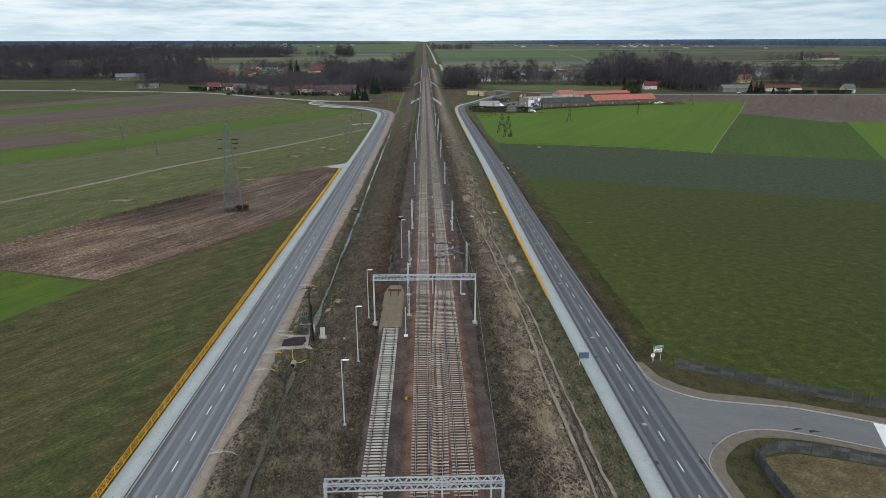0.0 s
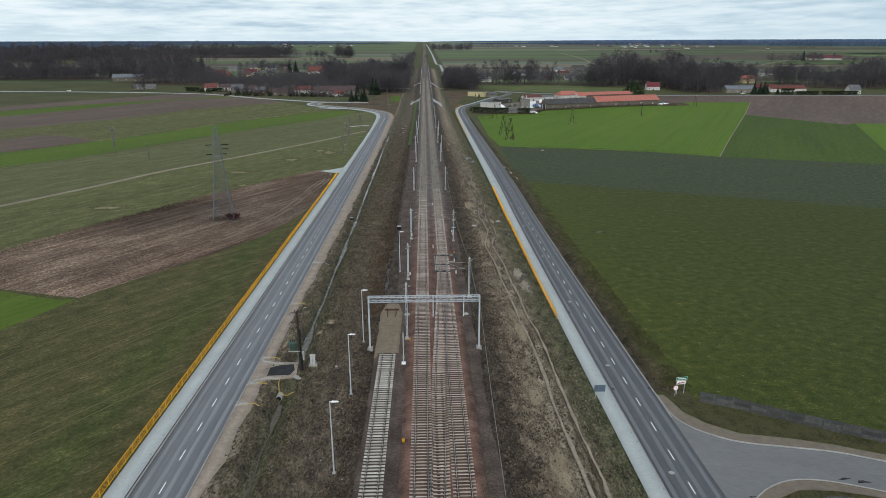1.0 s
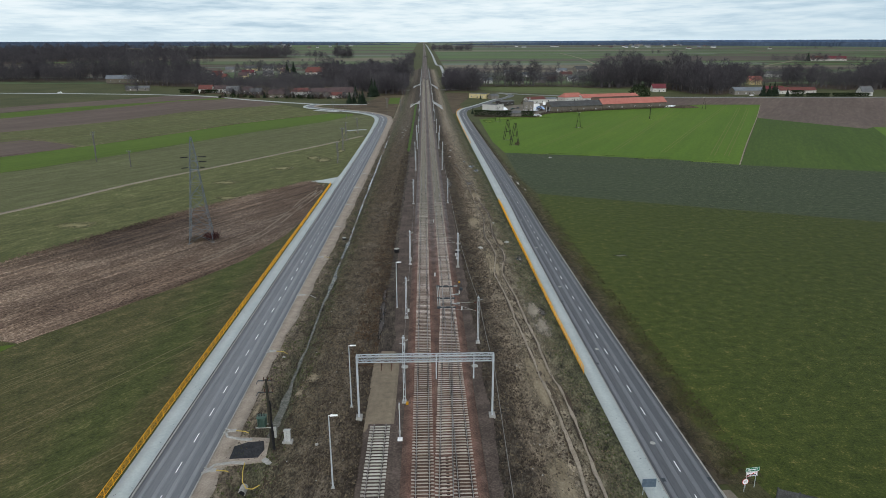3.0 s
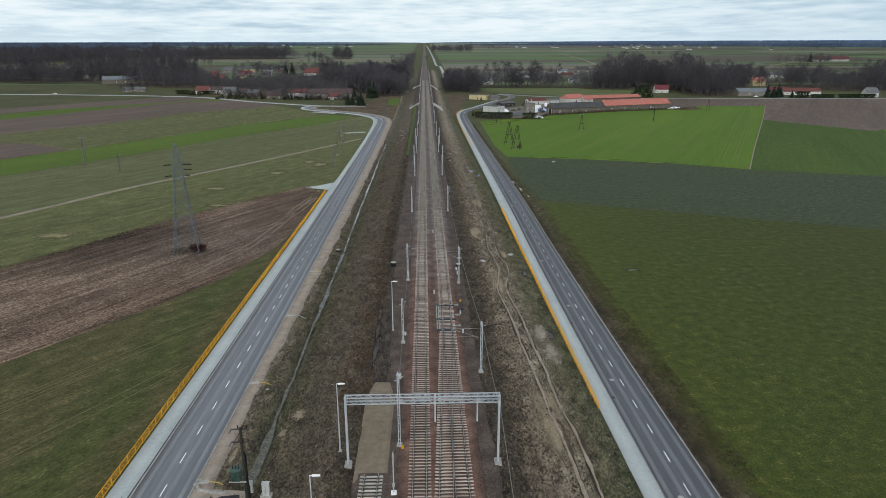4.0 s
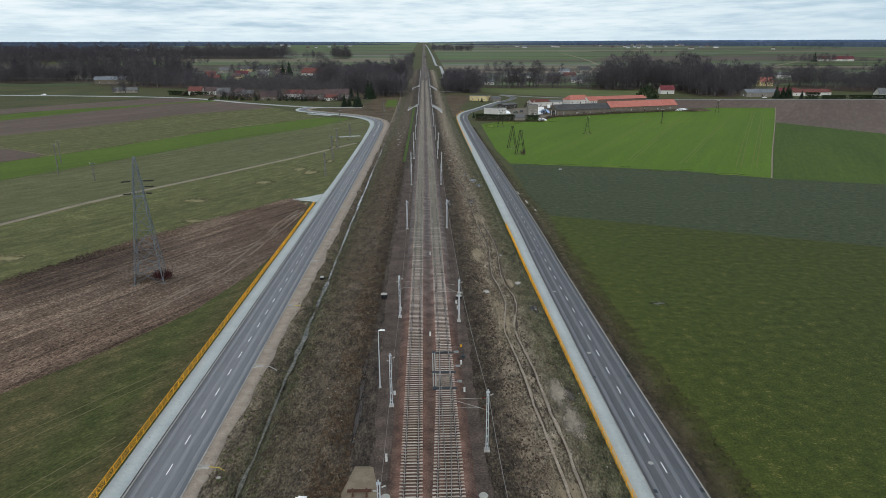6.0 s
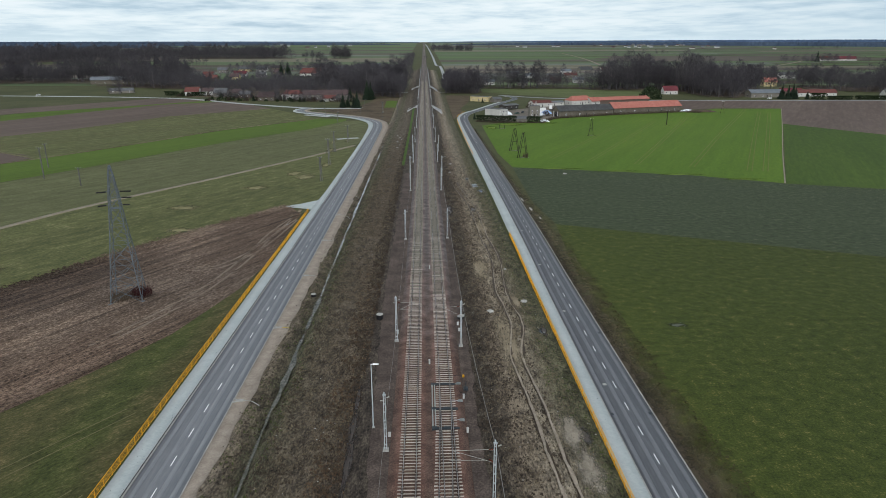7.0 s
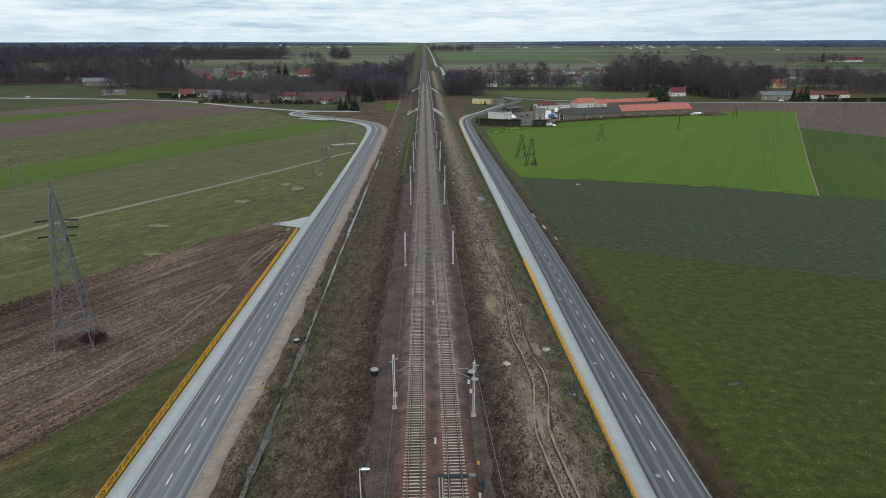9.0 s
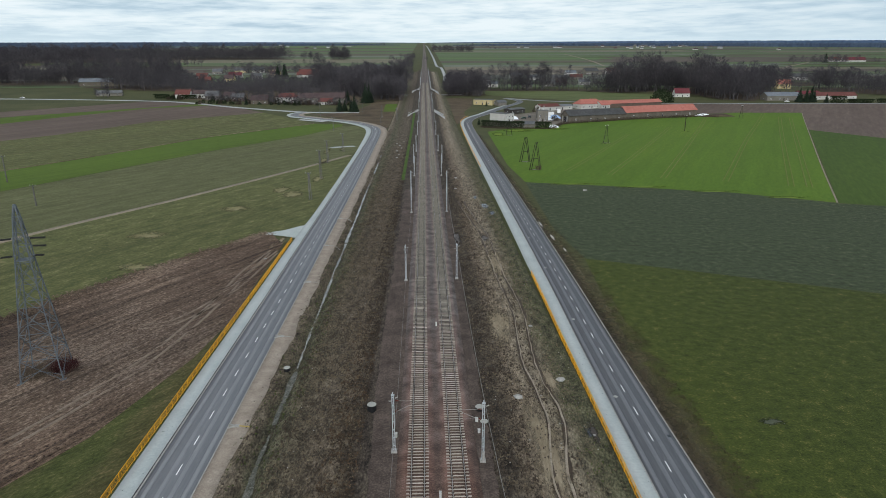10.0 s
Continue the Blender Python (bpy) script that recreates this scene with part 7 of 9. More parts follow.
twig_bush(-55.0, 188.6, 2.0, 2.6, M["red_twig"], "dark red leafless shrub at the pylon's foot", 1, 900)
twig_bush(-58.2, 187.2, 2.3, 1.8, M["dry_twig"], "dead brown shrub under the pylon", 2, 700)
twig_bush(50.2, 369.4, 1.2, 3.0, M["dry_twig"], "bare shrub beside the A-frame pole", 3, 300)

# ------------------------------------------------------------------ village buildings
ROOFS = {"red": mixed("red_roof", [srgb(92, 58, 54), srgb(108, 68, 63), srgb(122, 82, 76)], 4, 0.5, stretch=0.4, bump=0.3, bump_dist=0.04, rough=0.8, gain=0.72),
         "orange": mixed("orange_roof", [srgb(150, 92, 82), srgb(166, 106, 95), srgb(178, 122, 110)], 4, 0.5, bump=0.3, bump_dist=0.04, rough=0.8, gain=0.86),
         "grey": mixed("grey_roof", [srgb(74, 76, 78), srgb(90, 92, 94), srgb(106, 108, 108)], 5, 0.6, bump=0.3, bump_dist=0.04, rough=0.8),
         "brown": mixed("brown_roof", [srgb(78, 66, 66), srgb(92, 78, 78), srgb(108, 94, 92)], 5, 0.6, bump=0.3, bump_dist=0.04, rough=0.8, gain=0.62),
         "crimson": mixed("crimson_roof", [srgb(92, 44, 50), srgb(106, 54, 60), srgb(120, 66, 71)], 4, 0.5, bump=0.3, bump_dist=0.04, rough=0.8, gain=0.75),
         "slate": mixed("slate_roof", [srgb(52, 53, 54), srgb(66, 67, 68), srgb(82, 83, 83)], 5, 0.6, bump=0.3, bump_dist=0.04, rough=0.8),
         "blue": mixed("blue_grey_roof", [srgb(84, 90, 96), srgb(100, 106, 112), srgb(118, 124, 128)], 5, 0.6, bump=0.2, bump_dist=0.03, rough=0.6)}
WALLS = {"white": mixed("white_render", [srgb(190, 190, 184), srgb(212, 212, 206), srgb(226, 226, 222)], 4, 0.6, bump=0.1, bump_dist=0.01, gain=0.66),
         "grey": mixed("grey_render", [srgb(128, 124, 116), srgb(146, 142, 134), srgb(162, 158, 150)], 4, 0.6, bump=0.2, bump_dist=0.02, gain=0.55),
         "yellow": mixed("yellow_render", [srgb(176, 162, 118), srgb(196, 182, 138), srgb(208, 196, 156)], 4, 0.6, bump=0.1, bump_dist=0.01, gain=0.78),
         "brick": mixed("old_brick", [srgb(106, 93, 84), srgb(124, 109, 99), srgb(142, 127, 117)], 3, 0.4, bump=0.2, bump_dist=0.02, gain=0.55),
         "dark": mixed("dark_timber_wall", [srgb(48, 46, 45), srgb(62, 60, 58), srgb(78, 75, 72)], 3, 0.5, bump=0.2, bump_dist=0.02),
         "stone": mixed("barn_stone", [srgb(104, 98, 88), srgb(126, 120, 108), srgb(146, 140, 128)], 3, 0.5, bump=0.3, bump_dist=0.03, gain=0.5)}
M["pane"] = mixed("window_glass", [srgb(26, 30, 36), srgb(38, 44, 52)], 1, 0.3, bump=0, rough=0.15, spec=0.5)
WIN = Geo().box(-0.55, -0.05, 0, 0.55, 0.03, 1.3).mesh("window", M["white"])
PANE = Geo().box(-0.45, -0.075, 0.1, -0.03, -0.05, 1.2).box(0.03, -0.075, 0.1, 0.45, -0.05, 1.2).mesh("pane", M["pane"])
DOOR = Geo().box(-0.5, -0.06, 0, 0.5, 0.03, 2.1).mesh("door", M["timber"])


def house(x, y, turn, ln, dp, hw, hr, wall, roof, label, wins=4, floors=1, chimney=True, name="house", eave=0.5, hip=0.0, category="house", base=None):
    """A gabled or hipped building: walls, two roof slopes with eaves, windows with panes, a door and a chimney. Its long front faces -y before turning."""
    z = float(terrain(y)) if base is None else base
    root = thing(name, pose(x, y, z, 0, 0, turn), label, category, "village buildings")
    a, b = ln / 2, dp / 2
    g = Geo().box(-a, -b, -1.0, a, b, hw)
    if not hip:
        for s in (-a, a):
            g.add([(s, -b, hw), (s, b, hw), (s, 0, hw + hr)], [(0, 1, 2)])
    part("wall", g, WALLS[wall], root)
    e, t = eave, 0.16
    drop = e * hr / b if b else 0
    for s in (-1, 1):
        lo, hi = (hw - drop, hw + hr)
        r = Geo()
        h_ = hip
        pts = [(-a - e, s * (b + e), lo), (a + e, s * (b + e), lo), (a + e - h_, 0, hi), (-a - e + h_, 0, hi)]
        r.add([(p[0], p[1], p[2]) for p in pts] + [(p[0], p[1], p[2] + t) for p in pts], [(4, 5, 6, 7), (3, 2, 1, 0), (0, 1, 5, 4), (1, 2, 6, 5), (3, 0, 4, 7)])
        part("roof", r, ROOFS[roof], root)
    if hip:
        for s in (-1, 1):
            part("roof", Geo().add([(s * (a + e), -b - e, hw - drop), (s * (a + e), b + e, hw - drop), (s * (a + e - hip), 0, hw + hr + t)], [(0, 1, 2)]), ROOFS[roof], root)
    for fl in range(floors):
        for i in range(wins):
            wx = -a + ln * (i + 0.5) / wins
            w = part("window", WIN, None, root, at=pose(wx, -b - 0.03, 0.9 + fl * 2.7))
            part("pane", PANE, None, w)
    if wins:
        part("door", DOOR, None, root, at=pose(-a + ln * 0.5, -b - 0.03, 0.0))
        for s, tn in ((-1, -90), (1, 90)):
            w = part("window", WIN, None, root, at=pose(s * (a + 0.03), 0, 0.9, 0, 0, tn))
            part("pane", PANE, None, w)
    if chimney:
        part("chimney", Geo().box(a * 0.3 - 0.3, 0.1, hw + hr * 0.5, a * 0.3 + 0.3, 0.7, hw + hr + 1.0), WALLS["brick"], root)
    return root


def span(p, q):
    """Middle, length and turn of a front wall from p to q."""
    return ((p[0] + q[0]) / 2, (p[1] + q[1]) / 2, math.hypot(q[0] - p[0], q[1] - p[1]), math.degrees(math.atan2(q[1] - p[1], q[0] - p[0])))


def along_wall(p, q, dp, *args, **kw):
    mx, my, ln, tn = span(p, q)
    nx, ny = -math.sin(radians(tn)), math.cos(radians(tn))
    return house(mx + nx * dp / 2, my + ny * dp / 2, tn, ln, dp, *args, **kw)


# farmyard beside the bright crop
barn = along_wall((107.9, 571.6), (156, 590), 10.4, 4.6, 3.8, "stone", "slate", "long stone barn with a dark grey roof and an open gable", 4, 1, False, "barn", category="barn")
# black slab on the solid gable stands in for the unlit doorway
part("gable_opening", Geo().box(-25.82, -2.2, 0.0, -25.76, 1.4, 3.6), M["black"], barn, "black slab for the shade inside the barn doorway")
for dy_ in (-3.2, 2.4):
    part("gable_post", Geo().box(-25.86, dy_, 0.0, -25.76, dy_ + 0.9, 4.0), M["off_white"], barn)
along_wall((156.4, 590.2), (222.6, 617.5), 11, 4.6, 4.2, "stone", "orange", "long stone barn with a pale red roof", 5, 1, False, "barn", category="barn")
along_wall((163, 669.5), (221, 693.4), 10, 3.2, 2.4, "brick", "orange", "low shed with a long pale red roof", 0, 1, False, "shed", category="shed")
along_wall((138, 660), (160, 671), 11, 4.2, 3.6, "white", "orange", "farmhouse with an orange tiled roof and dormers", 4, 1, True, hip=4)
along_wall((157, 664), (166, 669), 9, 3.2, 3.2, "white", "orange", "low wing of the farmhouse with an orange roof", 2, 1, True)
along_wall((112, 655), (131, 662), 8, 3.0, 1.0, "white", "blue", "low white outbuilding with a pale metal roof", 3, 1, False, "shed", category="shed")
along_wall((100, 646), (118, 655), 8, 3.6, 2.0, "white", "red", "low white outbuilding with a red roof", 3, 1, False, "shed", category="shed")
flat = along_wall((50.3, 582), (60.6, 570), 9.5, 6.3, 0.3, "white", "grey", "white two-storey house with a flat dark roof", 0, 2, True, eave=0.2)
for k in range(3):
    for z_ in (0.9, 3.7):
        w_ = part("window", WIN, None, flat, at=pose(7.95, -3.2 + k * 3.0, z_, 0, 0, 90))
        part("pane", PANE, None, w_)
along_wall((71.4, 624), (85, 636.5), 7, 3.6, 1.0, "dark", "grey", "long dark timber shed behind the white house", 3, 1, False, "shed", category="shed")
along_wall((85.5, 577), (93.5, 577), 7, 8.2, 0.3, "grey", "grey", "pale tower-like farm building", 2, 2, False, "tower_house", eave=0.1)
for x in (87.5, 90.8):
    fl_ = thing("chimney_stack", pose(x, 581, float(terrain(581)) + 8.2), "white chimney stack on the tower-like building", "chimney")
    part("flue", Geo().tube((0, 0, 0), (0, 0, 3.2), 0.42, 0.38, n=10), M["off_white"], fl_)
    part("collar", Geo().tube((0, 0, 2.8), (0, 0, 3.3), 0.5, n=10), M["machine"], fl_)
along_wall((69.5, 541), (77.5, 541), 7, 2.6, 1.6, "grey", "grey", "small grey shed between the hedges", 0, 1, False, "shed", category="shed")
along_wall((47, 704), (63.5, 694), 9, 4.6, 0.4, "yellow", "grey", "pale yellow building with a flat roof beside the railway bank", 3, 1, True, eave=0.3)
along_wall((69, 690), (77, 694), 7, 3.0, 1.8, "grey", "grey", "small grey shed behind bushes", 0, 1, False, "shed", category="shed")
# along the village road on the right
along_wall((262, 767), (277, 767), 9, 4.2, 4.4, "white", "crimson", "white house with a crimson roof", 3, 1, True)
along_wall((338, 727), (373, 730), 12, 4.4, 3.2, "grey", "blue", "open farm shed with a blue-grey roof", 4, 1, False, "shed", category="shed")
along_wall((424, 868), (440, 867), 10, 5.6, 4.6, "yellow", "orange", "house with a bright orange roof", 3, 1, True)
along_wall((393, 737), (436, 740), 10, 3.6, 3.0, "white", "red", "long house with a red roof behind hedges", 6, 1, False)
along_wall((388, 760), (412, 762), 9, 3.4, 2.8, "brick", "crimson", "outbuilding with a dark red roof", 0, 1, False, "shed", category="shed")
along_wall((466, 708), (478, 708), 10, 4.5, 5.0, "white", "grey", "white house with a grey gable roof", 3, 1, True)
along_wall((519, 1005), (541, 1005), 10, 5.0, 4.0, "white", "grey", "white house among bare trees", 3, 1, True)
along_wall((455, 1000), (468, 1002), 9, 4.2, 3.4, "grey", "grey", "grey house among bare trees", 3, 1, True)
along_wall((934, 1597), (960, 1590), 14, 5, 6, "white", "red", "distant farmhouse with a red roof", 4, 1, False)
along_wall((962, 1585), (1010, 1578), 14, 5, 6, "white", "crimson", "distant barn with a red roof", 5, 1, False, "barn", category="barn")
for p, w, rf in (((150, 905), 14, "grey"), ((170, 925), 12, "red"), ((200, 930), 14, "blue"), ((120, 885), 12, "grey"), ((232, 905), 12, "grey"), ((78, 900), 14, "blue"), ((300, 905), 12, "grey"), ((180, 1010), 22, "grey"), ((210, 1030), 18, "red"), ((150, 1020), 20, "blue")):
    along_wall(p, (p[0] + w, p[1]), 9, 4.2, 3.4, "white" if rf == "blue" else "grey", rf, "village house seen between bare trees", 3, 1, True)
along_wall((76, 968), (90, 966), 9, 5.0, 3.6, "white", "grey", "white house between bare trees", 3, 2, True)
along_wall((128, 1052), (146, 1054), 10, 5.0, 3.6, "white", "blue", "white house with a pale roof between bare trees", 3, 2, True)
along_wall((262, 1150), (284, 1156), 14, 5.0, 5.0, "grey", "slate", "large pale barn with a dark roof in the village", 5, 1, False, "barn", category="barn")
along_wall((300, 1160), (322, 1162), 11, 4.6, 4.4, "white", "red", "white house with a red roof in the village", 3, 1, True)
along_wall((224, 1120), (240, 1122), 10, 4.6, 3.6, "white", "blue", "white house with a pale roof in the village", 3, 1, True)
# on the left
along_wall((-162, 713), (-146, 713), 10, 3.8, 4.2, "stone", "brown", "stone cottage with a brown roof", 3, 1, True)
along_wall((-141, 724), (-121, 722), 11, 5.4, 3.4, "white", "red", "white two-storey house with a red roof", 5, 2, True, hip=4)
along_wall((-120, 726), (-97, 724), 12, 4.6, 3.8, "grey", "brown", "long farm building with a brown roof", 4, 1, False)
along_wall((-98, 720), (-75, 722), 12, 4.6, 4.6, "grey", "brown", "pale-gabled house with a brown roof", 3, 1, True)
along_wall((-97, 705), (-85, 706), 8, 3.0, 2.8, "white", "red", "small white outbuilding with a dull red roof", 2, 1, False)
along_wall((-254, 772), (-239, 771), 9, 4.4, 4.2, "white", "red", "white house with a red tiled roof", 3, 1, True)
along_wall((-238, 776), (-224, 775), 9, 4.2, 3.4, "white", "brown", "white house with a dark roof", 2, 1, True)
along_wall((-219, 757), (-205, 756), 9, 4.0, 4.4, "grey", "grey", "weathered grey farmhouse with a grey roof", 2, 1, True)
along_wall((-203, 764), (-192, 762), 8, 3.6, 3.4, "grey", "brown", "low farm building beside the grey house", 2, 1, False)
along_wall((-190, 748), (-178, 747), 8, 3.4, 3.2, "brick", "grey", "small house with a grey roof", 2, 1, True)
along_wall((-347, 800), (-323, 806), 8, 3.0, 2.6, "grey", "grey", "low grey cottage in the pasture", 3, 1, False)
along_wall((-432, 932), (-345, 958), 16, 5.0, 4.0, "stone", "blue", "very long farm shed with a pale sheet roof", 8, 1, False, "farm_shed", category="shed")
along_wall((-338, 930), (-310, 936), 12, 4.5, 3.5, "grey", "blue", "farm shed with a pale roof", 3, 1, False, "farm_shed", category="shed")
for p, q, rf, wl_ in (((-190, 1089), (-163, 1088), "red", "white"), ((-169, 1182), (-145, 1181), "blue", "white"), ((-142, 1217), (-128, 1216), "grey", "grey"), ((-122, 1262), (-108, 1262), "grey", "white"), ((-110, 1322), (-80, 1320), "blue", "grey"),
                      ((-237, 1120), (-222, 1120), "brown", "yellow"), ((-250, 1060), (-236, 1060), "grey", "white"), ((-290, 1080), (-270, 1080), "crimson", "white"), ((-330, 1060), (-314, 1060), "red", "white"), ((-300, 980), (-284, 980), "red", "brick"), ((-275, 1010), (-262, 1010), "brown", "yellow"), ((-350, 1020), (-330, 1022), "blue", "white"), ((-70, 1290), (-55, 1290), "grey", "grey"), ((-345, 1183), (-329, 1184), "grey", "grey"), ((-318, 1213), (-298, 1214), "grey", "yellow"), ((-290, 1222), (-272, 1221), "blue", "white"), ((-268, 1244), (-252, 1245), "brown", "yellow"), ((-200, 1161), (-168, 1160), "red", "grey"), ((-156, 1200), (-140, 1201), "blue", "white"), ((-138, 1174), (-120, 1175), "grey", "white"), ((-205, 1294), (-185, 1292), "grey", "yellow"), ((-122, 1300), (-104, 1302), "grey", "grey"), ((-96, 1240), (-76, 1241), "blue", "white")):
    along_wall(p, q, 11, 4.4, 4.2, wl_, rf, "village house among bare trees", 3, 1, True)
for i in range(26):
    s = -1 if i % 2 else 1
    y = r_.uniform(2600, 4400)
    x = s * r_.uniform(150, 0.68 * y)
    house(x, y, 0, r_.uniform(10, 20), 10, 4, 4, r_.choice(["white", "white", "grey"]), r_.choice(["brown", "grey", "blue", "grey"]), "far-off farmstead among the fields", 0, 1, False)


hr_ = random.Random(19)
for i in range(36):
    y = hr_.uniform(2900, 3650)
    a = hr_.uniform(14, 24) if i % 4 else hr_.uniform(-30, -6)
    x = math.tan(radians(a)) * y
    house(x, y, hr_.uniform(-20, 20), hr_.uniform(9, 16), 9, 4.5, 4, hr_.choice(["grey", "white", "grey"]), hr_.choice(["brown", "grey", "blue", "grey"]), "far-off house of a distant settlement", 0, 1, False)


# white plastic and trailers in the yard
def trailer(x, y, turn, ln, label):
    root = thing("trailer", pose(x, y, float(terrain(y)), 0, 0, turn), label, "trailer", "trailers")
    part("body", Geo().box(-ln / 2, -1.2, 0.9, ln / 2, 1.2, 3.4), M["white"], root)
    for sx in (-0.3, 0.3):
        for sy in (-1.1, 1.1):
            part("wheel", Geo().tube((sx * ln, sy - 0.12, 0.45), (sx * ln, sy + 0.12, 0.45), 0.45, n=12), M["black"], root)
    part("chassis", Geo().box(-ln / 2, -0.5, 0.6, ln / 2, 0.5, 0.9), M["dark_metal"], root)
    return root


trailer(101, 612, 30, 8, "white box trailer parked in the farmyard")
trailer(112, 628, 80, 7, "white box trailer parked behind the barn")
trailer(97, 600, 10, 5, "white caravan in the farmyard")
M["tarp"] = mixed("white_tarp", [srgb(196, 204, 212), srgb(222, 228, 232), srgb(238, 241, 243)], 2, 0.3, bump=0.5, bump_dist=0.1)
M["tarp_blue"] = mixed("blue_tarp", [srgb(110, 140, 180), srgb(140, 168, 204), srgb(176, 198, 222)], 2, 0.3, bump=0.5, bump_dist=0.1)


def heap(x, y, rx, ry, h, mat, label):
    """A sagging heap under a sheet."""
    n = 12
    v, f = [], []
    rr = random.Random(int(x * 10))
    for i in range(n + 1):
        for j in range(n + 1):
            u, w = i / n * 2 - 1, j / n * 2 - 1
            d = max(0.0, 1 - (u * u + w * w) ** 1.2)
            v.append((u * rx, w * ry, h * d * rr.uniform(0.8, 1.1) + 0.02))
    for i in range(n):
        for j in range(n):
            a = i * (n + 1) + j
            f.append((a, a + n + 1, a + n + 2, a + 1))
    ob = part("tarpaulin_mound", Geo().add(v, f), mat, smooth=True)
    ob.matrix_basis = pose(x, y, float(terrain(y)))
    return tagged(ob, label, "heap", "covered heaps")


heap(103, 600, 5, 3, 2.6, M["tarp_blue"], "heap under a pale blue sheet")
heap(96, 588, 4, 3, 2.0, M["tarp"], "heap under a white sheet")
heap(91, 543, 4, 2.5, 1.8, M["tarp"], "white sheeted heap at the field's edge")
heap(226, 612, 7, 2.5, 1.6, M["tarp"], "long white sheeted heap beside the barn")
heap(70, 596, 4, 4, 2.5, M["tarp"], "white sheeted heap beside the house")
heap(235, 606, 14, 3, 2.0, M["undergrowth"], "brown brush heap beside the barn")


def car(x, y, turn, mat, label):
    root = thing("car", pose(x, y, float(terrain(y)) + 0.13, 0, 0, turn), label, "car", "cars")
    prof = [(-2.1, 0.35), (-2.1, 0.85), (-1.2, 0.95), (-0.6, 1.45), (1.0, 1.48), (1.7, 0.98), (2.1, 0.9), (2.1, 0.35)]
    n = len(prof)
    part("body", Geo().add([(a, -0.85, b) for a, b in prof] + [(a, 0.85, b) for a, b in prof], [tuple(range(n)), tuple(range(2 * n - 1, n - 1, -1))] + [(i, n + i, n + (i + 1) % n, (i + 1) % n) for i in range(n)]), mat, root)
    part("window_band", Geo().box(-0.85, -0.87, 0.98, 1.25, 0.87, 1.36), M["pane"], root)
    for a in (-1.3, 1.3):
        for s in (-0.85, 0.85):
            part("wheel", Geo().tube((a, s - 0.1, 0.33), (a, s + 0.1, 0.33), 0.33, n=12), M["black"], root)
    return root


car(-412, 778.6, 8, M["white"], "white car on the village road")
for x, y, tn, mt, lb in ((108, 588, 20, "white", "white van parked beside the barn"), (84, 604, 70, "dark_metal", "dark car parked in the farmyard"), (78, 596, 30, "trafo", "green farm vehicle in the yard"), (116, 612, 100, "sign_red", "red farm vehicle behind the barn"), (124, 622, 10, "white", "white van behind the barn")):
    car(x, y, tn, M[mt], lb)
car(350, 713, 0, M["white"], "white car parked beside the shed")
car(-200, 752, 20, M["dark_metal"], "dark car parked beside the grey house")

# bridges where roads pass under the line
def underpass(y, label):
    z, t = float(rail_level(y)), float(terrain(y))
    root = thing("underpass", pose(0, y, 0), label, "bridge", "railway bridges")
    for s, x0 in ((-1, -4.3), (1, 9.1)):
        part("parapet", Geo().box(x0 - 0.2, -6, z - 1.2, x0 + 0.2, 6, z + 0.9), M["kerb"], root)
        for k in (-1, 1):
            wx = x0 + s * 7.5
            zb = z - (abs(wx - 1.3) - 8.2) * 0.62
            y0, y1 = k * 5.2, k * 10.0
            g = Geo().add([(x0, y0, z + 1.1), (wx, y1, zb + 1.2), (wx, y1, zb - 2), (x0, y0, zb - 2)] + [(x0, y0 + 0.6, z + 1.1), (wx, y1 + 0.6, zb + 1.2), (wx, y1 + 0.6, zb - 2), (x0, y0 + 0.6, zb - 2)],
                          [(0, 1, 2, 3), (7, 6, 5, 4), (0, 4, 5, 1), (1, 5, 6, 2), (3, 7, 4, 0)])
            part("wing_wall", g, M["pale_concrete"], root)
    return root


for pts_ in ([(364, 1412), (398, 1640), (426, 1900), (446, 2180)], [(690, 1340), (735, 1400), (810, 1490), (895, 1598)]):
    tagged(part("field_road", ribbon("field_road", spline(pts_, 8), -2.6, 2.6, 0.6, M["dirt"])), "narrow pale road through distant fields", "road", kind="structure")
underpass(603, "concrete railway bridge with pale wing walls")
underpass(797, "second concrete railway bridge with pale wing walls")
sheet_pts = [(-13, 797), (-40, 800), (-62, 800)]
tagged(part("under_road", ribbon("under_road", spline(sheet_pts, 3), -1.6, 1.6, 0.5, M["pale_concrete"])), "pale path to the underpass", "road", kind="structure")
tagged(part("under_road", ribbon("under_road", spline([(14, 797), (30, 800), (42, 800)], 3), -1.6, 1.6, 0.5, M["pale_concrete"])), "pale path to the underpass", "road", kind="structure")


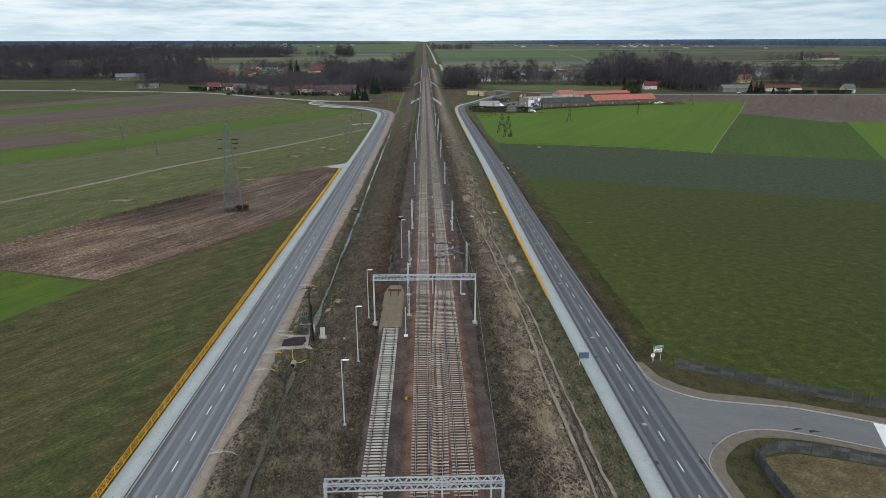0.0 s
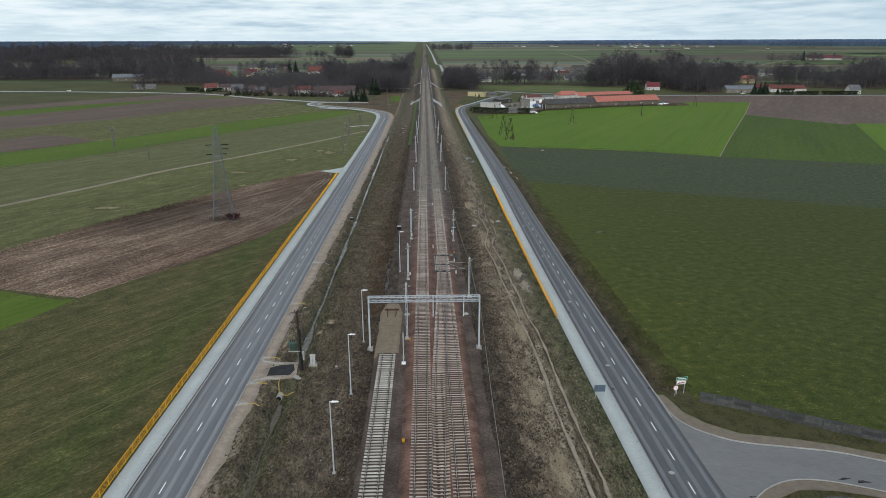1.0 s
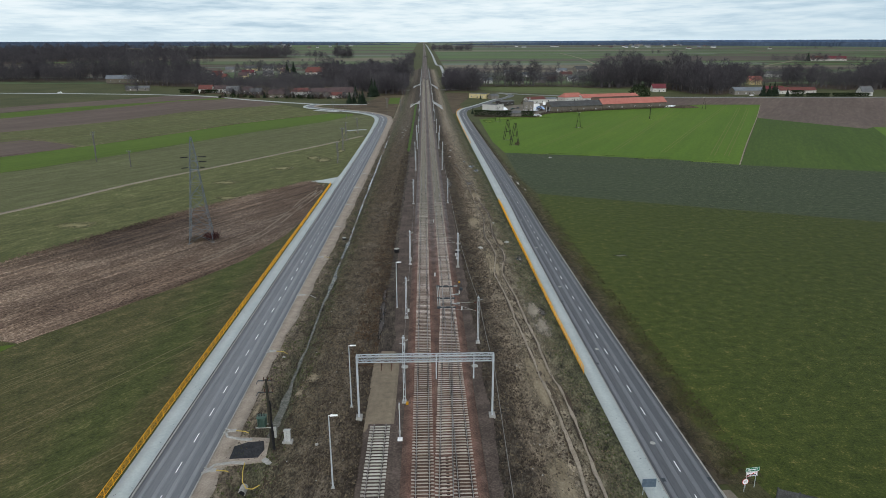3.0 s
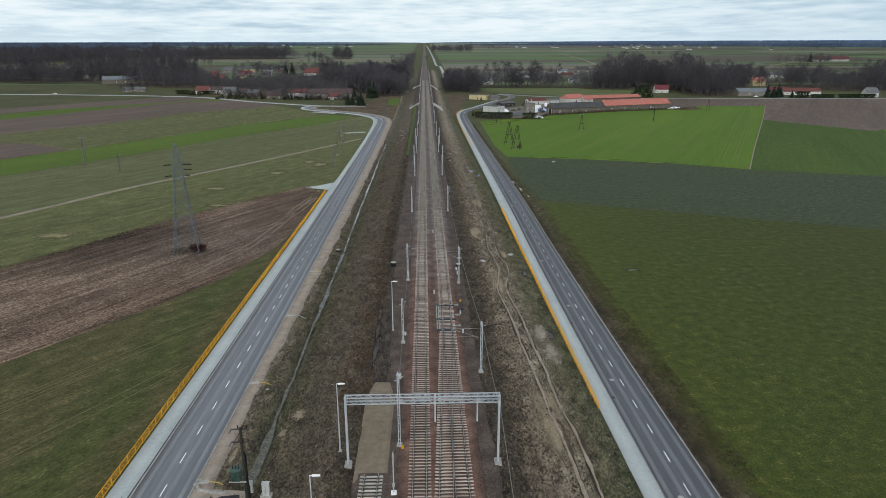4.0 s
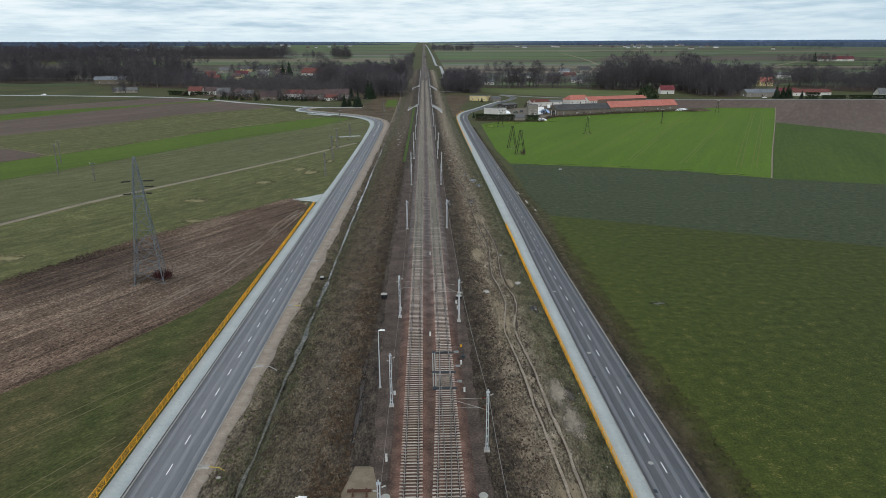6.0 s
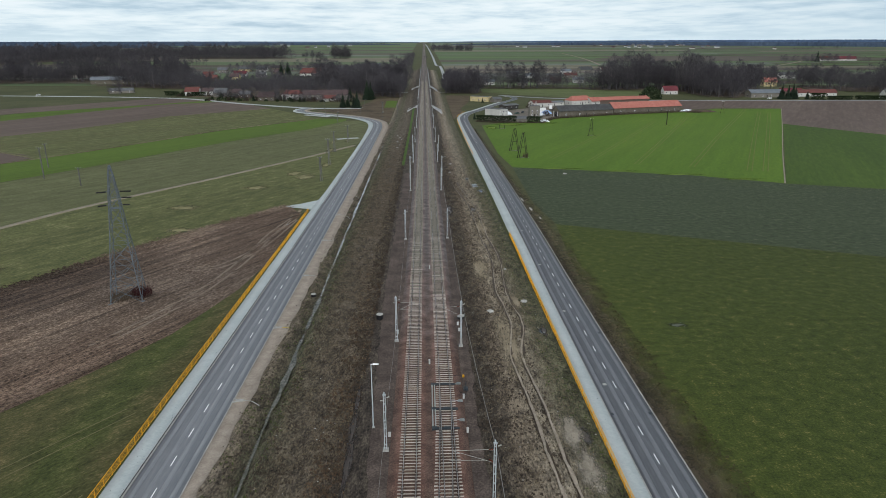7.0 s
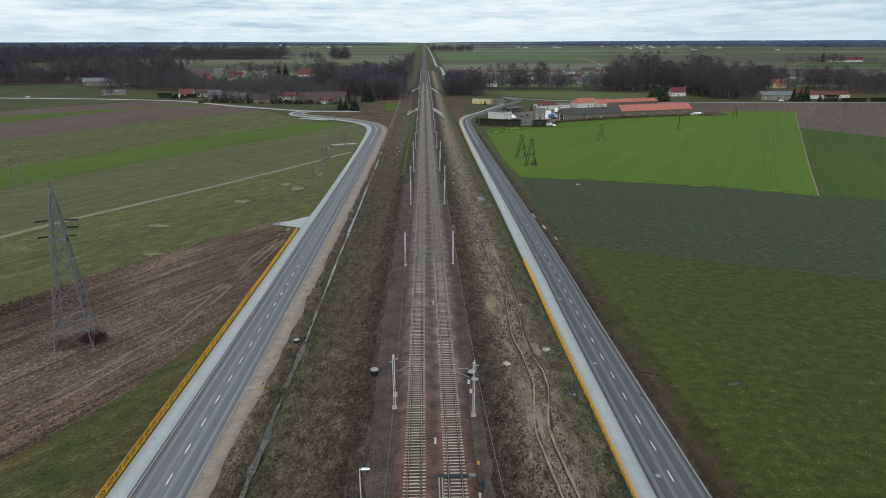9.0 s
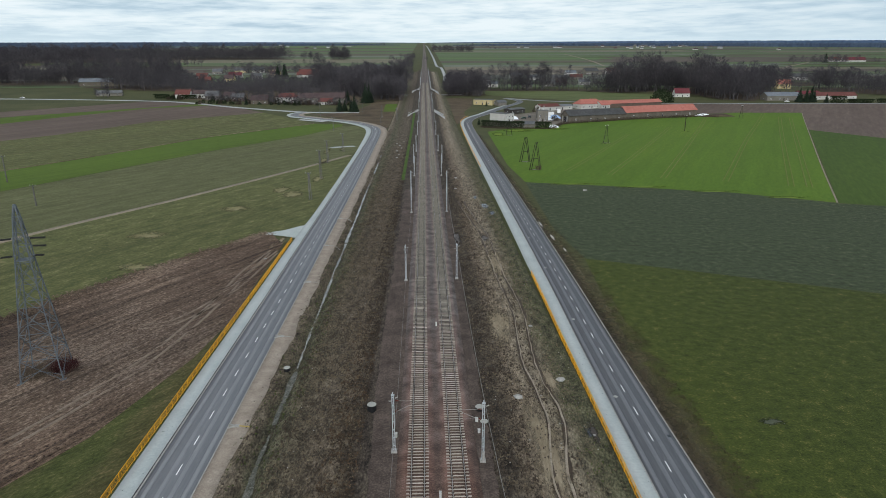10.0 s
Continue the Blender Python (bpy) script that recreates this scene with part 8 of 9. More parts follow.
# ------------------------------------------------------------------ verges, wheel marks and patches
def fading_verge():
    """Brown rough grass that thins out away from the road."""
    m = mixed("fading_verge", [srgb(54, 52, 34), srgb(71, 67, 46), srgb(92, 85, 63), srgb(78, 81, 49)], 4, 0.4, bump=0.8, bump_dist=0.12, contrast=1.15, stretch=1.5, angle=90)
    nd, lk = m.node_tree.nodes, m.node_tree.links
    tc = [n for n in nd if n.type == "TEX_COORD"][0]
    sep = nd.new("ShaderNodeSeparateXYZ")
    lk.new(tc.outputs["UV"], sep.inputs[0])
    nz = nd.new("ShaderNodeTexNoise")
    nz.inputs["Scale"].default_value, nz.inputs["Detail"].default_value, nz.inputs["Roughness"].default_value = 0.35, 7, 0.7
    lk.new(tc.outputs["Object"], nz.inputs["Vector"])
    ma = nd.new("ShaderNodeMath")
    ma.operation = "MULTIPLY_ADD"
    ma.inputs[1].default_value = 1.9
    lk.new(nz.outputs[0], ma.inputs[0])
    lk.new(sep.outputs["X"], ma.inputs[2])
    mr = nd.new("ShaderNodeMapRange")
    mr.inputs["From Min"].default_value, mr.inputs["From Max"].default_value = 1.75, 1.05
    lk.new(ma.outputs[0], mr.inputs["Value"])
    lk.new(mr.outputs[0], nd["Principled BSDF"].inputs["Alpha"])
    return m


def soft_strip(name, line, wide, z, mat, label):
    """A strip along a line of near points that reaches out by wide, with its own coordinates across."""
    g = Geo()
    uv = []
    for i, (x, y) in enumerate(line):
        for k in range(5):
            g.v.append((x + wide[i] * k / 4, y, float(terrain(y)) + z))
        if i:
            for k in range(4):
                b = (i - 1) * 5 + k
                g.f.append((b, b + 1, b + 6, b + 5))
                g.m.append(0)
    me = g.mesh(name, mat)
    lay = me.uv_layers.new(name="across")
    for lp in me.loops:
        lay.data[lp.index].uv = ((lp.vertex_index % 5) / 4, 0.0)
    return tagged(part(name, me), label, "grass", kind="structure")


M["fading_verge"] = fading_verge()
M["edge_earth"] = fading_verge()
for e_, c_ in zip([n for n in M["edge_earth"].node_tree.nodes if n.type == "VALTORGB"][0].color_ramp.elements, ((38, 35, 27), (52, 47, 37), (70, 62, 49), (58, 55, 40))):
    e_.color = srgb(*c_)
soft_strip("road_verge", [(32.4, 87), (32.45, 130), (32.65, 190), (33.5, 240), (33.9, 300), (34.2, 420), (34.9, 500)], (2.4, 2.6, 3.0, 2.8, 2.0, 1.4, 1.2), 0.135, M["edge_earth"], "dark earth along the edge of the road")
soft_strip("road_verge", [(32.45, 87), (32.5, 130), (32.7, 190), (33.6, 240), (34.0, 300), (34.3, 420), (35, 500)], (6.0, 6.5, 7.5, 7.5, 4.5, 3.0, 2.5), 0.11, M["fading_verge"], "brownish rough grass thinning out beside the road")
M["tram"] = mixed("wheel_marks", [srgb(82, 98, 38), srgb(94, 104, 48), srgb(106, 108, 60)], 4, 0.5, bump=0.3, bump_dist=0.04)
M["tram_dry"] = mixed("dry_wheel_marks", [srgb(78, 77, 50), srgb(94, 91, 63), srgb(116, 110, 82)], 2, 0.3, bump=0.3, bump_dist=0.04)


def tramline(points, z, mat, label, w=0.35, gauge=1.9):
    """Two wheel marks side by side through a field."""
    line = spline(points, 5)
    for s in (-gauge / 2, gauge / 2):
        tagged(part("wheel_mark", ribbon("wheel_mark", line, s - w / 2, s + w / 2, z, mat, 0.01)), label, "wheel mark", kind="structure")


for pts in ([(138.7, 329), (205, 455), (283, 602)], [(144.5, 327), (212, 453), (290, 599)], [(118.7, 340), (196, 478), (282, 625)], [(97, 348), (163, 479), (236, 626)], [(78, 357), (125, 448), (172, 540)], [(62, 366), (95, 430), (130, 500)]):
    tramline(pts, 0.09, M["tram"], "pale tractor wheel mark through the crop", 0.5)
for pts in ([(-110, 42), (-71, 97), (-57, 117), (-38, 145)], [(-92, 34), (-61.2, 84.2), (-51, 102), (-36.5, 128)], [(-78, 36), (-53, 70.8), (-47, 79.5), (-35.6, 97)], [(-118, 20), (-80, 78), (-70, 94), (-50, 126)]):
    tramline(pts, 0.06, M["tram_dry"], "dry wheel mark through the pasture", 0.2)
M["crest"] = mixed("dry_crust", [srgb(100, 88, 76), srgb(122, 110, 97), srgb(142, 130, 117)], 3, 0.4, bump=0.4, bump_dist=0.05)
for pts in ([(-37, 252), (-39.5, 236), (-40.5, 215), (-43, 195), (-47, 180), (-53, 165)], [(-36.6, 250), (-38.3, 232), (-40.5, 218), (-45, 207), (-51, 205)]):
    tramline(pts, 0.16, M["crest"], "dry curved wheel mark across the ploughed field", 0.6)
tagged(part("field_edge", ribbon("field_edge", spline([(138.3, 300.7), (182, 381.7), (258.5, 521.4), (316, 628)], 6), -0.3, 0.25, 0.11, M["dirt"], 0.05)), "pale earth balk between two crops", "field edge", kind="structure")
tagged(part("field_edge", ribbon("field_edge", spline([(-186, 378), (-214, 398), (-240, 416)], 6), -1.2, 1.2, 0.1, M["tram_dry"], 0.05)), "dry grass stub across the field", "field edge", kind="structure")
tagged(part("field_edge", ribbon("field_edge", spline([(-80, 572.4), (-130, 503.5), (-154, 441.4), (-177, 387.4), (-197, 350.4), (-255, 270)], 6), -0.7, 0.7, 0.1, M["soil"], 0.05)), "dark earth furrow between two fields", "field edge", kind="structure")
tagged(part("field_edge", ribbon("field_edge", spline([(-41.8, 268.8), (-51.1, 253.6), (-70.2, 221.8), (-90.4, 179.9), (-118, 118.4)], 3), -1.6, 1.4, 0.1, M["corridor"], 0.1)), "ragged earth ridge along the ploughed field", "field edge", kind="structure")
for k, off in enumerate((-26, -52, -78, -100)):
    tagged(part("field_edge", ribbon("field_edge", spline([(-100 + off * 0.55, 585 - off * 0.1), (-150 + off * 0.6, 520 - off * 0.35), (-200 + off * 0.8, 400 - off * 0.3), (-300 + off, 262 - off * 0.3)], 8), -0.5, 0.5, 0.075, M["tram_dry"], 0.03)), "faint dry stripe along the field", "field edge", kind="structure")


def soft_edged(name, *args, **kw):
    """A ground tone that frays out towards the rim of its patch."""
    m = mixed(name, *args, **kw)
    nd, lk = m.node_tree.nodes, m.node_tree.links
    bsdf = nd["Principled BSDF"]
    tc = [n for n in nd if n.type == "TEX_COORD"][0]
    mp = [n for n in nd if n.type == "MAPPING"][0]
    mp.inputs["Scale"].default_value = (1.0, 0.45, 1)
    ln = nd.new("ShaderNodeVectorMath")
    ln.operation = "LENGTH"
    lk.new(tc.outputs["Object"], ln.inputs[0])
    nz = nd.new("ShaderNodeTexNoise")
    nz.inputs["Scale"].default_value, nz.inputs["Detail"].default_value, nz.inputs["Roughness"].default_value = 2.6, 7, 0.7
    oi = nd.new("ShaderNodeObjectInfo")
    ad = nd.new("ShaderNodeVectorMath")
    ad.operation = "ADD"
    sc = nd.new("ShaderNodeVectorMath")
    sc.operation = "SCALE"
    lk.new(oi.outputs["Random"], sc.inputs["Scale"])
    sc.inputs[0].default_value = (37.0, 19.0, 5.0)
    lk.new(tc.outputs["Object"], ad.inputs[0])
    lk.new(sc.outputs[0], ad.inputs[1])
    lk.new(ad.outputs[0], nz.inputs["Vector"])
    mm = nd.new("ShaderNodeMath")
    mm.operation = "MULTIPLY_ADD"
    mm.inputs[1].default_value = 2.2
    lk.new(nz.outputs[0], mm.inputs[0])
    sb = nd.new("ShaderNodeMath")
    sb.operation = "MULTIPLY"
    sb.inputs[1].default_value = -1.35
    lk.new(ln.outputs["Value"], sb.inputs[0])
    lk.new(sb.outputs[0], mm.inputs[2])
    mr = nd.new("ShaderNodeMapRange")
    mr.inputs["From Min"].default_value, mr.inputs["From Max"].default_value = 0.0, 0.7
    lk.new(mm.outputs[0], mr.inputs["Value"])
    lk.new(mr.outputs[0], bsdf.inputs["Alpha"])
    return m


def ground_patch(x, y, rx, ry, mat, label, name="bare_patch", lift=0.10, seed=0, category="bare ground"):
    """A patch that lies on the rough verge and follows its relief."""
    rings, n = 8, 24
    v = [(0.0, 0.0)]
    for k in range(1, rings + 1):
        for i in range(n):
            a = i * math.tau / n
            v.append((k / rings * math.cos(a), k / rings * math.sin(a)))
    v = np.array(v)
    wx, wy = (x + v[:, 0] * rx).clip(-1e9, 1e9), y + v[:, 1] * ry
    inside = (wx > CORRIDOR[0]) & (wx < CORRIDOR[1])
    z = np.where(inside, corridor_height(wx, wy), terrain(wy) + 0.02) + lift
    f = [(0, 1 + i, 1 + (i + 1) % n) for i in range(n)]
    for k in range(1, rings):
        for i in range(n):
            a, b = 1 + (k - 1) * n + i, 1 + (k - 1) * n + (i + 1) % n
            f.append((a, a + n, b + n, b))
    ob = part(name, Geo().add([(*p, q) for p, q in zip(v, z)], f), mat, smooth=True)
    ob.matrix_basis = pose(x, y, 0) @ Matrix.Diagonal((rx, ry, 1, 1))
    return tagged(ob, label, category, kind="structure")


M["pale_earth"] = soft_edged("pale_earth", [srgb(98, 89, 72), srgb(122, 112, 93), srgb(148, 138, 118)], 1.2, 0.12, bump=0.6, bump_dist=0.08)
M["crust"] = soft_edged("dried_crust", [srgb(104, 98, 86), srgb(128, 121, 108), srgb(152, 145, 131)], 1.2, 0.12, bump=0.5, bump_dist=0.06)
M["wet_earth"] = soft_edged("wet_earth", [srgb(50, 46, 43), srgb(64, 59, 55), srgb(80, 75, 70)], 1.2, 0.12, bump=0.4, bump_dist=0.05, rough=0.45)
for dx_, dy_, k_ in ((20.9, 130, 0.0), (20.4, 138, 0.02)):
    ground_patch(dx_, dy_, 2.1, 6.0, M["crust"], "pale dried crust beside the ruts", lift=0.1 + k_)
for x, y, rx, ry in ((15.6, 88, 2.4, 8), (15.8, 70, 2.2, 9), (19.6, 184, 1.6, 6), (14.5, 205, 3.0, 12), (18, 240, 3.5, 14), (17, 112, 3.2, 16), (15.8, 165, 2.6, 18)):
    ground_patch(x, y, rx, ry, M["pale_earth"], "pale bare earth beside the wheel ruts")
for x, y, rx, ry in ((22.0, 137, 1.0, 3), (9.6, 262, 1.4, 9), (17, 262, 1.6, 6), (22.6, 169, 0.7, 4), (-7.4, 131, 0.5, 9), (-7.5, 140, 0.7, 8), (-7.3, 133, 0.7, 8), (-7.6, 147, 0.6, 6)):
    ground_patch(x, y, rx, ry, M["wet_earth"], "dark wet earth on the verge", "wet_patch")
for x, y, rx, ry in ((-22.2, 104, 0.7, 3), (-17.5, 109, 1.2, 2.2), (-16.2, 113, 1.6, 2.0)):
    ground_patch(x, y, rx, ry, M["pale_earth"], "patch of flattened dry grass")
M["dry_patch"] = soft_edged("dry_grass_patch", [srgb(96, 94, 62), srgb(114, 110, 78), srgb(134, 128, 98)], 1.2, 0.12, bump=0.3, bump_dist=0.03)
for x, y, rx, ry in ((-46, 322, 5, 9), (-52, 330, 4, 8), (-42, 352, 3, 9), (-47, 398, 2.5, 12), (-50, 432, 2, 12), (-43, 440, 1.5, 10), (-60, 300, 6, 6), (-75, 268, 7, 5), (-66, 240, 6, 4), (-98, 205, 8, 5)):
    ground_patch(x, y, rx, ry, M["dry_patch"], "dry yellowish patch in the grass", "dry_patch", 0.05)
M["yellow_rim"] = soft_edged("yellowing_crop", [srgb(80, 106, 34), srgb(96, 116, 38), srgb(112, 124, 48)], 1.2, 0.12, bump=0.2, bump_dist=0.03)
for x, y, rx, ry in ((58, 337, 14, 2.2), (82, 330, 14, 2.2), (106, 321, 13, 2.2), (126, 310, 11, 2.2), (62, 525, 16, 10), (92, 534, 12, 7), (48, 505, 5, 16), (118, 566, 14, 4), (160, 582, 20, 4), (206, 597, 18, 5), (250, 618, 16, 6), (104, 457, 4, 3), (173, 515, 3, 2.5)):
    ground_patch(x, y, rx, ry, M["yellow_rim"], "yellowing rim of the winter crop", "crop_rim", 0.09)
for x, y in ((47.9, 392), (49.0, 370), (104.2, 458), (54.2, 499)):
    ground_patch(x, y, 3.6, 2.6, M["wet_earth"], "bare earth round the foot of a pole", lift=0.12)
# pale tone for the bright water line beside the road
M["rubble"] = soft_edged("pale_water_line", [srgb(136, 134, 128), srgb(164, 162, 156), srgb(188, 186, 182)], 0.8, 0.1, bump=0.5, bump_dist=0.06)
M["puddle"] = soft_edged("puddle_water", [srgb(52, 56, 58), srgb(66, 70, 72)], 1.2, 0.3, bump=0.02, bump_dist=0.01, rough=0.06, spec=0.5)
for x, y, rx, ry in ((20.3, 300, 2.0, 6), (21.8, 290, 1.6, 4), (18.4, 313, 1.2, 4), (22.0, 169, 0.5, 1.6)):
    ground_patch(x, y, rx, ry, M["puddle"], "shallow puddle reflecting the sky", "puddle", 0.09, category="puddle")
M["wet_grass"] = soft_edged("wet_grass", [srgb(50, 56, 38), srgb(62, 67, 48), srgb(78, 82, 64)], 1.2, 0.12, bump=0.2, bump_dist=0.03, rough=0.4)
ground_patch(46.8, 171, 2.4, 1.3, M["wet_grass"], "small wet hollow in the meadow", "wet_patch", 0.02)
M["young_grass"] = mixed("young_grass", [srgb(52, 72, 26), srgb(66, 88, 34), srgb(80, 100, 44)], 4, 0.5, bump=0.4, bump_dist=0.08)
gs = [y for y in np.arange(348, 596, 6.0)]
vv, ff = [], []
for i, y in enumerate(gs):
    u = (y - 348) / 248
    for x in (-8.4 + 0.9 * u, -8.0 + 1.0 * u, -7.5 + 1.1 * u, -7.0 + 1.2 * u):
        vv.append((x, y, float(corridor_height(np.array([x]), np.array([y]))[0]) + 0.12))
    if i:
        for k in range(3):
            b = (i - 1) * 4 + k
            ff.append((b, b + 1, b + 5, b + 4))
tagged(part("grass_bank", Geo().add(vv, ff), M["young_grass"], smooth=True), "fresh green grass on the railway bank", "grass bank", kind="structure")

# water in the ditch; farther strips carry reflected sky as a pale colour
M["ditch_water"] = mixed("ditch_water", [srgb(94, 95, 90), srgb(124, 126, 120), srgb(160, 162, 156)], 2, 0.3, bump=0.05, bump_dist=0.01, rough=0.15, spec=0.5, contrast=1.6)
M["ditch_dull"] = mixed("shallow_ditch_water", [srgb(58, 60, 46), srgb(82, 82, 72), srgb(112, 110, 100)], 0.7, 0.2, bump=0.05, bump_dist=0.01, rough=0.25, spec=0.5, contrast=1.4)
M["ditch_mud"] = mixed("ditch_mud", [srgb(70, 65, 57), srgb(86, 81, 72), srgb(104, 99, 91)], 0.8, 0.15, bump=0.3, bump_dist=0.03, rough=0.5)


def ditch_strip(ya, yb, w, mat):
    ys_ = np.arange(ya, yb, 1.0)
    dx = np.interp(ys_, [40, 110, 190, 260, 350, 420, 480], [-19.2, -19.3, -19.6, -20.2, -20.7, -21.2, -21.8])
    wob = 0.12 * smooth_noise(ys_, ys_ * 0, 5.0, 9) + 0.1 * smooth_noise(ys_, ys_ * 0, 1.7, 8)
    ww = w * np.clip(0.7 + 0.7 * smooth_noise(ys_, ys_ * 0 + 5, 6.0, 10) + 0.4 * smooth_noise(ys_, ys_ * 0 + 5, 2.0, 12), 0.25, 1.5)
    v = np.concatenate([np.stack([dx + wob - ww, ys_, 0 * ys_ - 0.98], 1), np.stack([dx + wob + ww, ys_, 0 * ys_ - 0.98], 1)])
    k = len(ys_)
    i = np.arange(k - 1)
    return fast_mesh("ditch_water", v, np.stack([i, i + k, i + k + 1, i + 1], 1), mat)


for a, b, w, mt in ((42, 88, 0.3, "ditch_mud"), (98, 190, 0.46, "ditch_dull"), (190, 262, 0.3, "ditch_water"), (262, 360, 0.36, "ditch_water"), (360, 520, 0.42, "ditch_water")):
    tagged(part("ditch_water", ditch_strip(a, b, w, M[mt])), "narrow strip of shallow muddy water, farther ones painted pale for reflected sky", "water", kind="structure")

# compacted wheel ruts along the verge
M["rut"] = mixed("rut_mud_shine", [srgb(116, 107, 93), srgb(138, 129, 115), srgb(160, 152, 138)], 2.5, 0.3, bump=0.4, bump_dist=0.04)
M["rut_dark"] = mixed("rut_wet", [srgb(52, 44, 36), srgb(66, 57, 47), srgb(84, 74, 62)], 2.5, 0.3, bump=0.4, bump_dist=0.04, rough=0.6)


def rut(off, ya, yb, w, mat, lift, seed):
    ys_ = np.arange(ya, yb, 0.5)
    x = np.interp(ys_, [k[0] for k in RUT_A], [k[1] for k in RUT_A])
    x = np.convolve(np.pad(x, 8, "edge"), np.ones(17) / 17, "valid") + off + 0.22 * smooth_noise(ys_, ys_ * 0, 7, seed) + 0.08 * smooth_noise(ys_, ys_ * 0, 2.2, seed + 1)
    # pale mud nearby; farther on its thin core is painted wet shine
    ww = w * (0.7 + 0.35 * smooth_noise(ys_, ys_ * 0, 3.0, seed + 2)) * (np.interp(ys_, [140, 185], [1.0, 0.36]) if mat == M["rut"] else 1.0)
    cols = []
    for t in (-1, 0, 1):
        cx_ = x + t * ww
        cols.append(np.stack([cx_, ys_, corridor_height(cx_, ys_) + lift], 1))
    k = len(ys_)
    i = np.arange(k - 1)
    f = np.concatenate([np.stack([i, i + k, i + k + 1, i + 1], 1), np.stack([i + k, i + 2 * k, i + 2 * k + 1, i + k + 1], 1)])
    return fast_mesh("wheel_rut", np.concatenate(cols), f, mat, True)


for k, (off, ya, yb, w, mt, lf) in enumerate(((-0.95, 92, 308, 0.36, "rut_dark", 0.10), (0.95, 92, 308, 0.36, "rut_dark", 0.10), (-0.95, 42, 300, 0.3, "rut", 0.19), (0.95, 42, 300, 0.3, "rut", 0.19), (-0.4, 44, 70, 0.14, "rut_dark", 0.11), (0.35, 44, 82, 0.12, "rut_dark", 0.11))):
    tagged(part("wheel_rut", rut(off, ya, yb, w, M[mt], lf, 60 + 5 * k)), "muddy wheel rut along the verge", "rut", kind="structure")


# ------------------------------------------------------------------ dead grass, weeds and litter
def tufts(name, n, place, size, mat, label, seed, blades=5, base=None):
    """Many small grass clumps, each of a few single blades, as one mass."""
    r = np.random.RandomState(seed)
    p = place(r, n)
    n = len(p)
    z = corridor_height(p[:, 0], p[:, 1]) if base is None else np.full(n, base)
    c = np.stack([p[:, 0], p[:, 1], z - 0.02], 1)
    c = np.repeat(c, blades, 0)
    m = len(c)
    a = r.rand(m) * math.tau
    h = size * (0.5 + r.rand(m)) * np.repeat(0.6 + 0.8 * r.rand(n), blades)
    root = c + np.stack([np.cos(a), np.sin(a), 0 * a], 1) * (0.12 * r.rand(m))[:, None]
    side = np.stack([-np.sin(a), np.cos(a), 0 * a], 1) * (0.05 + 0.05 * r.rand(m))[:, None]
    tip = root + np.stack([np.cos(a) * h * 0.9, np.sin(a) * h * 0.9, h], 1)
    v = np.stack([root - side, root + side, tip], 1).reshape(-1, 3)
    return tagged(part(name, fast_mesh(name, v, np.arange(3 * m).reshape(-1, 3), mat)), label, "grass", kind="stuff")


def strips(spec):
    def place(r, n):
        x0, x1, y0, y1, cell = spec
        p = np.stack([x0 + (x1 - x0) * r.rand(3 * n), y0 + (y1 - y0) * r.rand(3 * n) ** 1.3], 1)
        keep = smooth_noise(p[:, 0], p[:, 1], cell, int(abs(x0 * 3)) + 20) + 0.5 * smooth_noise(p[:, 0], p[:, 1], cell / 3, 33) > r.uniform(-1.1, 1.1, len(p))
        keep &= r.rand(len(p)) < np.clip((y1 - p[:, 1]) / (0.45 * (y1 - y0)), 0, 1)
        return p[keep][:n]
    return place


M["straw"] = mixed("dead_grass", [srgb(74, 67, 54), srgb(96, 87, 71), srgb(124, 114, 94)], 3, 0.5, bump=0, rough=0.95)
M["weed"] = mixed("dark_weeds", [srgb(46, 40, 34), srgb(64, 56, 47), srgb(88, 79, 66)], 3, 0.5, bump=0, rough=0.95)
M["moss"] = mixed("green_weeds", [srgb(46, 54, 26), srgb(62, 72, 34), srgb(78, 88, 44)], 3, 0.5, bump=0, rough=0.95)
tufts("dead_grass", 16000, strips((-18, -7.6, 45, 480, 3)), 0.11, M["straw"], "clumps of dead straw-coloured grass", 1)
tufts("dead_grass", 12000, strips((9.4, 22, 45, 480, 3)), 0.10, M["straw"], "clumps of dead straw-coloured grass", 2)
tufts("dark_weeds", 14000, strips((-18, -7.2, 45, 480, 2.5)), 0.12, M["weed"], "dark withered weeds on the verge", 3)
# heather tone darkened to hold the shade among its stems too
M["heather"] = mixed("dark_heather", [srgb(36, 31, 28), srgb(50, 44, 38), srgb(68, 60, 51)], 2, 0.4, bump=0, rough=0.95)
tufts("dark_weeds", 6000, strips((8.7, 14, 45, 500, 2.5)), 0.14, M["heather"], "dark withered heather along the gravel path", 4)
tufts("dark_weeds", 5000, strips((-10.2, -7.1, 45, 500, 2.5)), 0.14, M["heather"], "dark withered heather along the walkway", 16)
M["rust_grass"] = mixed("rusty_dead_grass", [srgb(60, 48, 37), srgb(80, 65, 50), srgb(104, 86, 66)], 3, 0.5, bump=0, rough=0.95)
tufts("dead_grass", 1800, strips((-11.5, -7.2, 116, 215, 2.5)), 0.17, M["rust_grass"], "rust-brown dead grass beside the walkway", 17)
tufts("green_weeds", 3000, strips((19.5, 24, 45, 480, 5)), 0.11, M["moss"], "short green weeds beside the footway", 5)
tufts("green_weeds", 3500, strips((-23, -16.5, 45, 480, 5)), 0.13, M["moss"], "green weeds along the ditch", 6)
M["meadow_tuft"] = mixed("meadow_tufts", [srgb(58, 66, 31), srgb(74, 81, 40), srgb(96, 96, 56)], 6, 0.8, bump=0, rough=0.95)
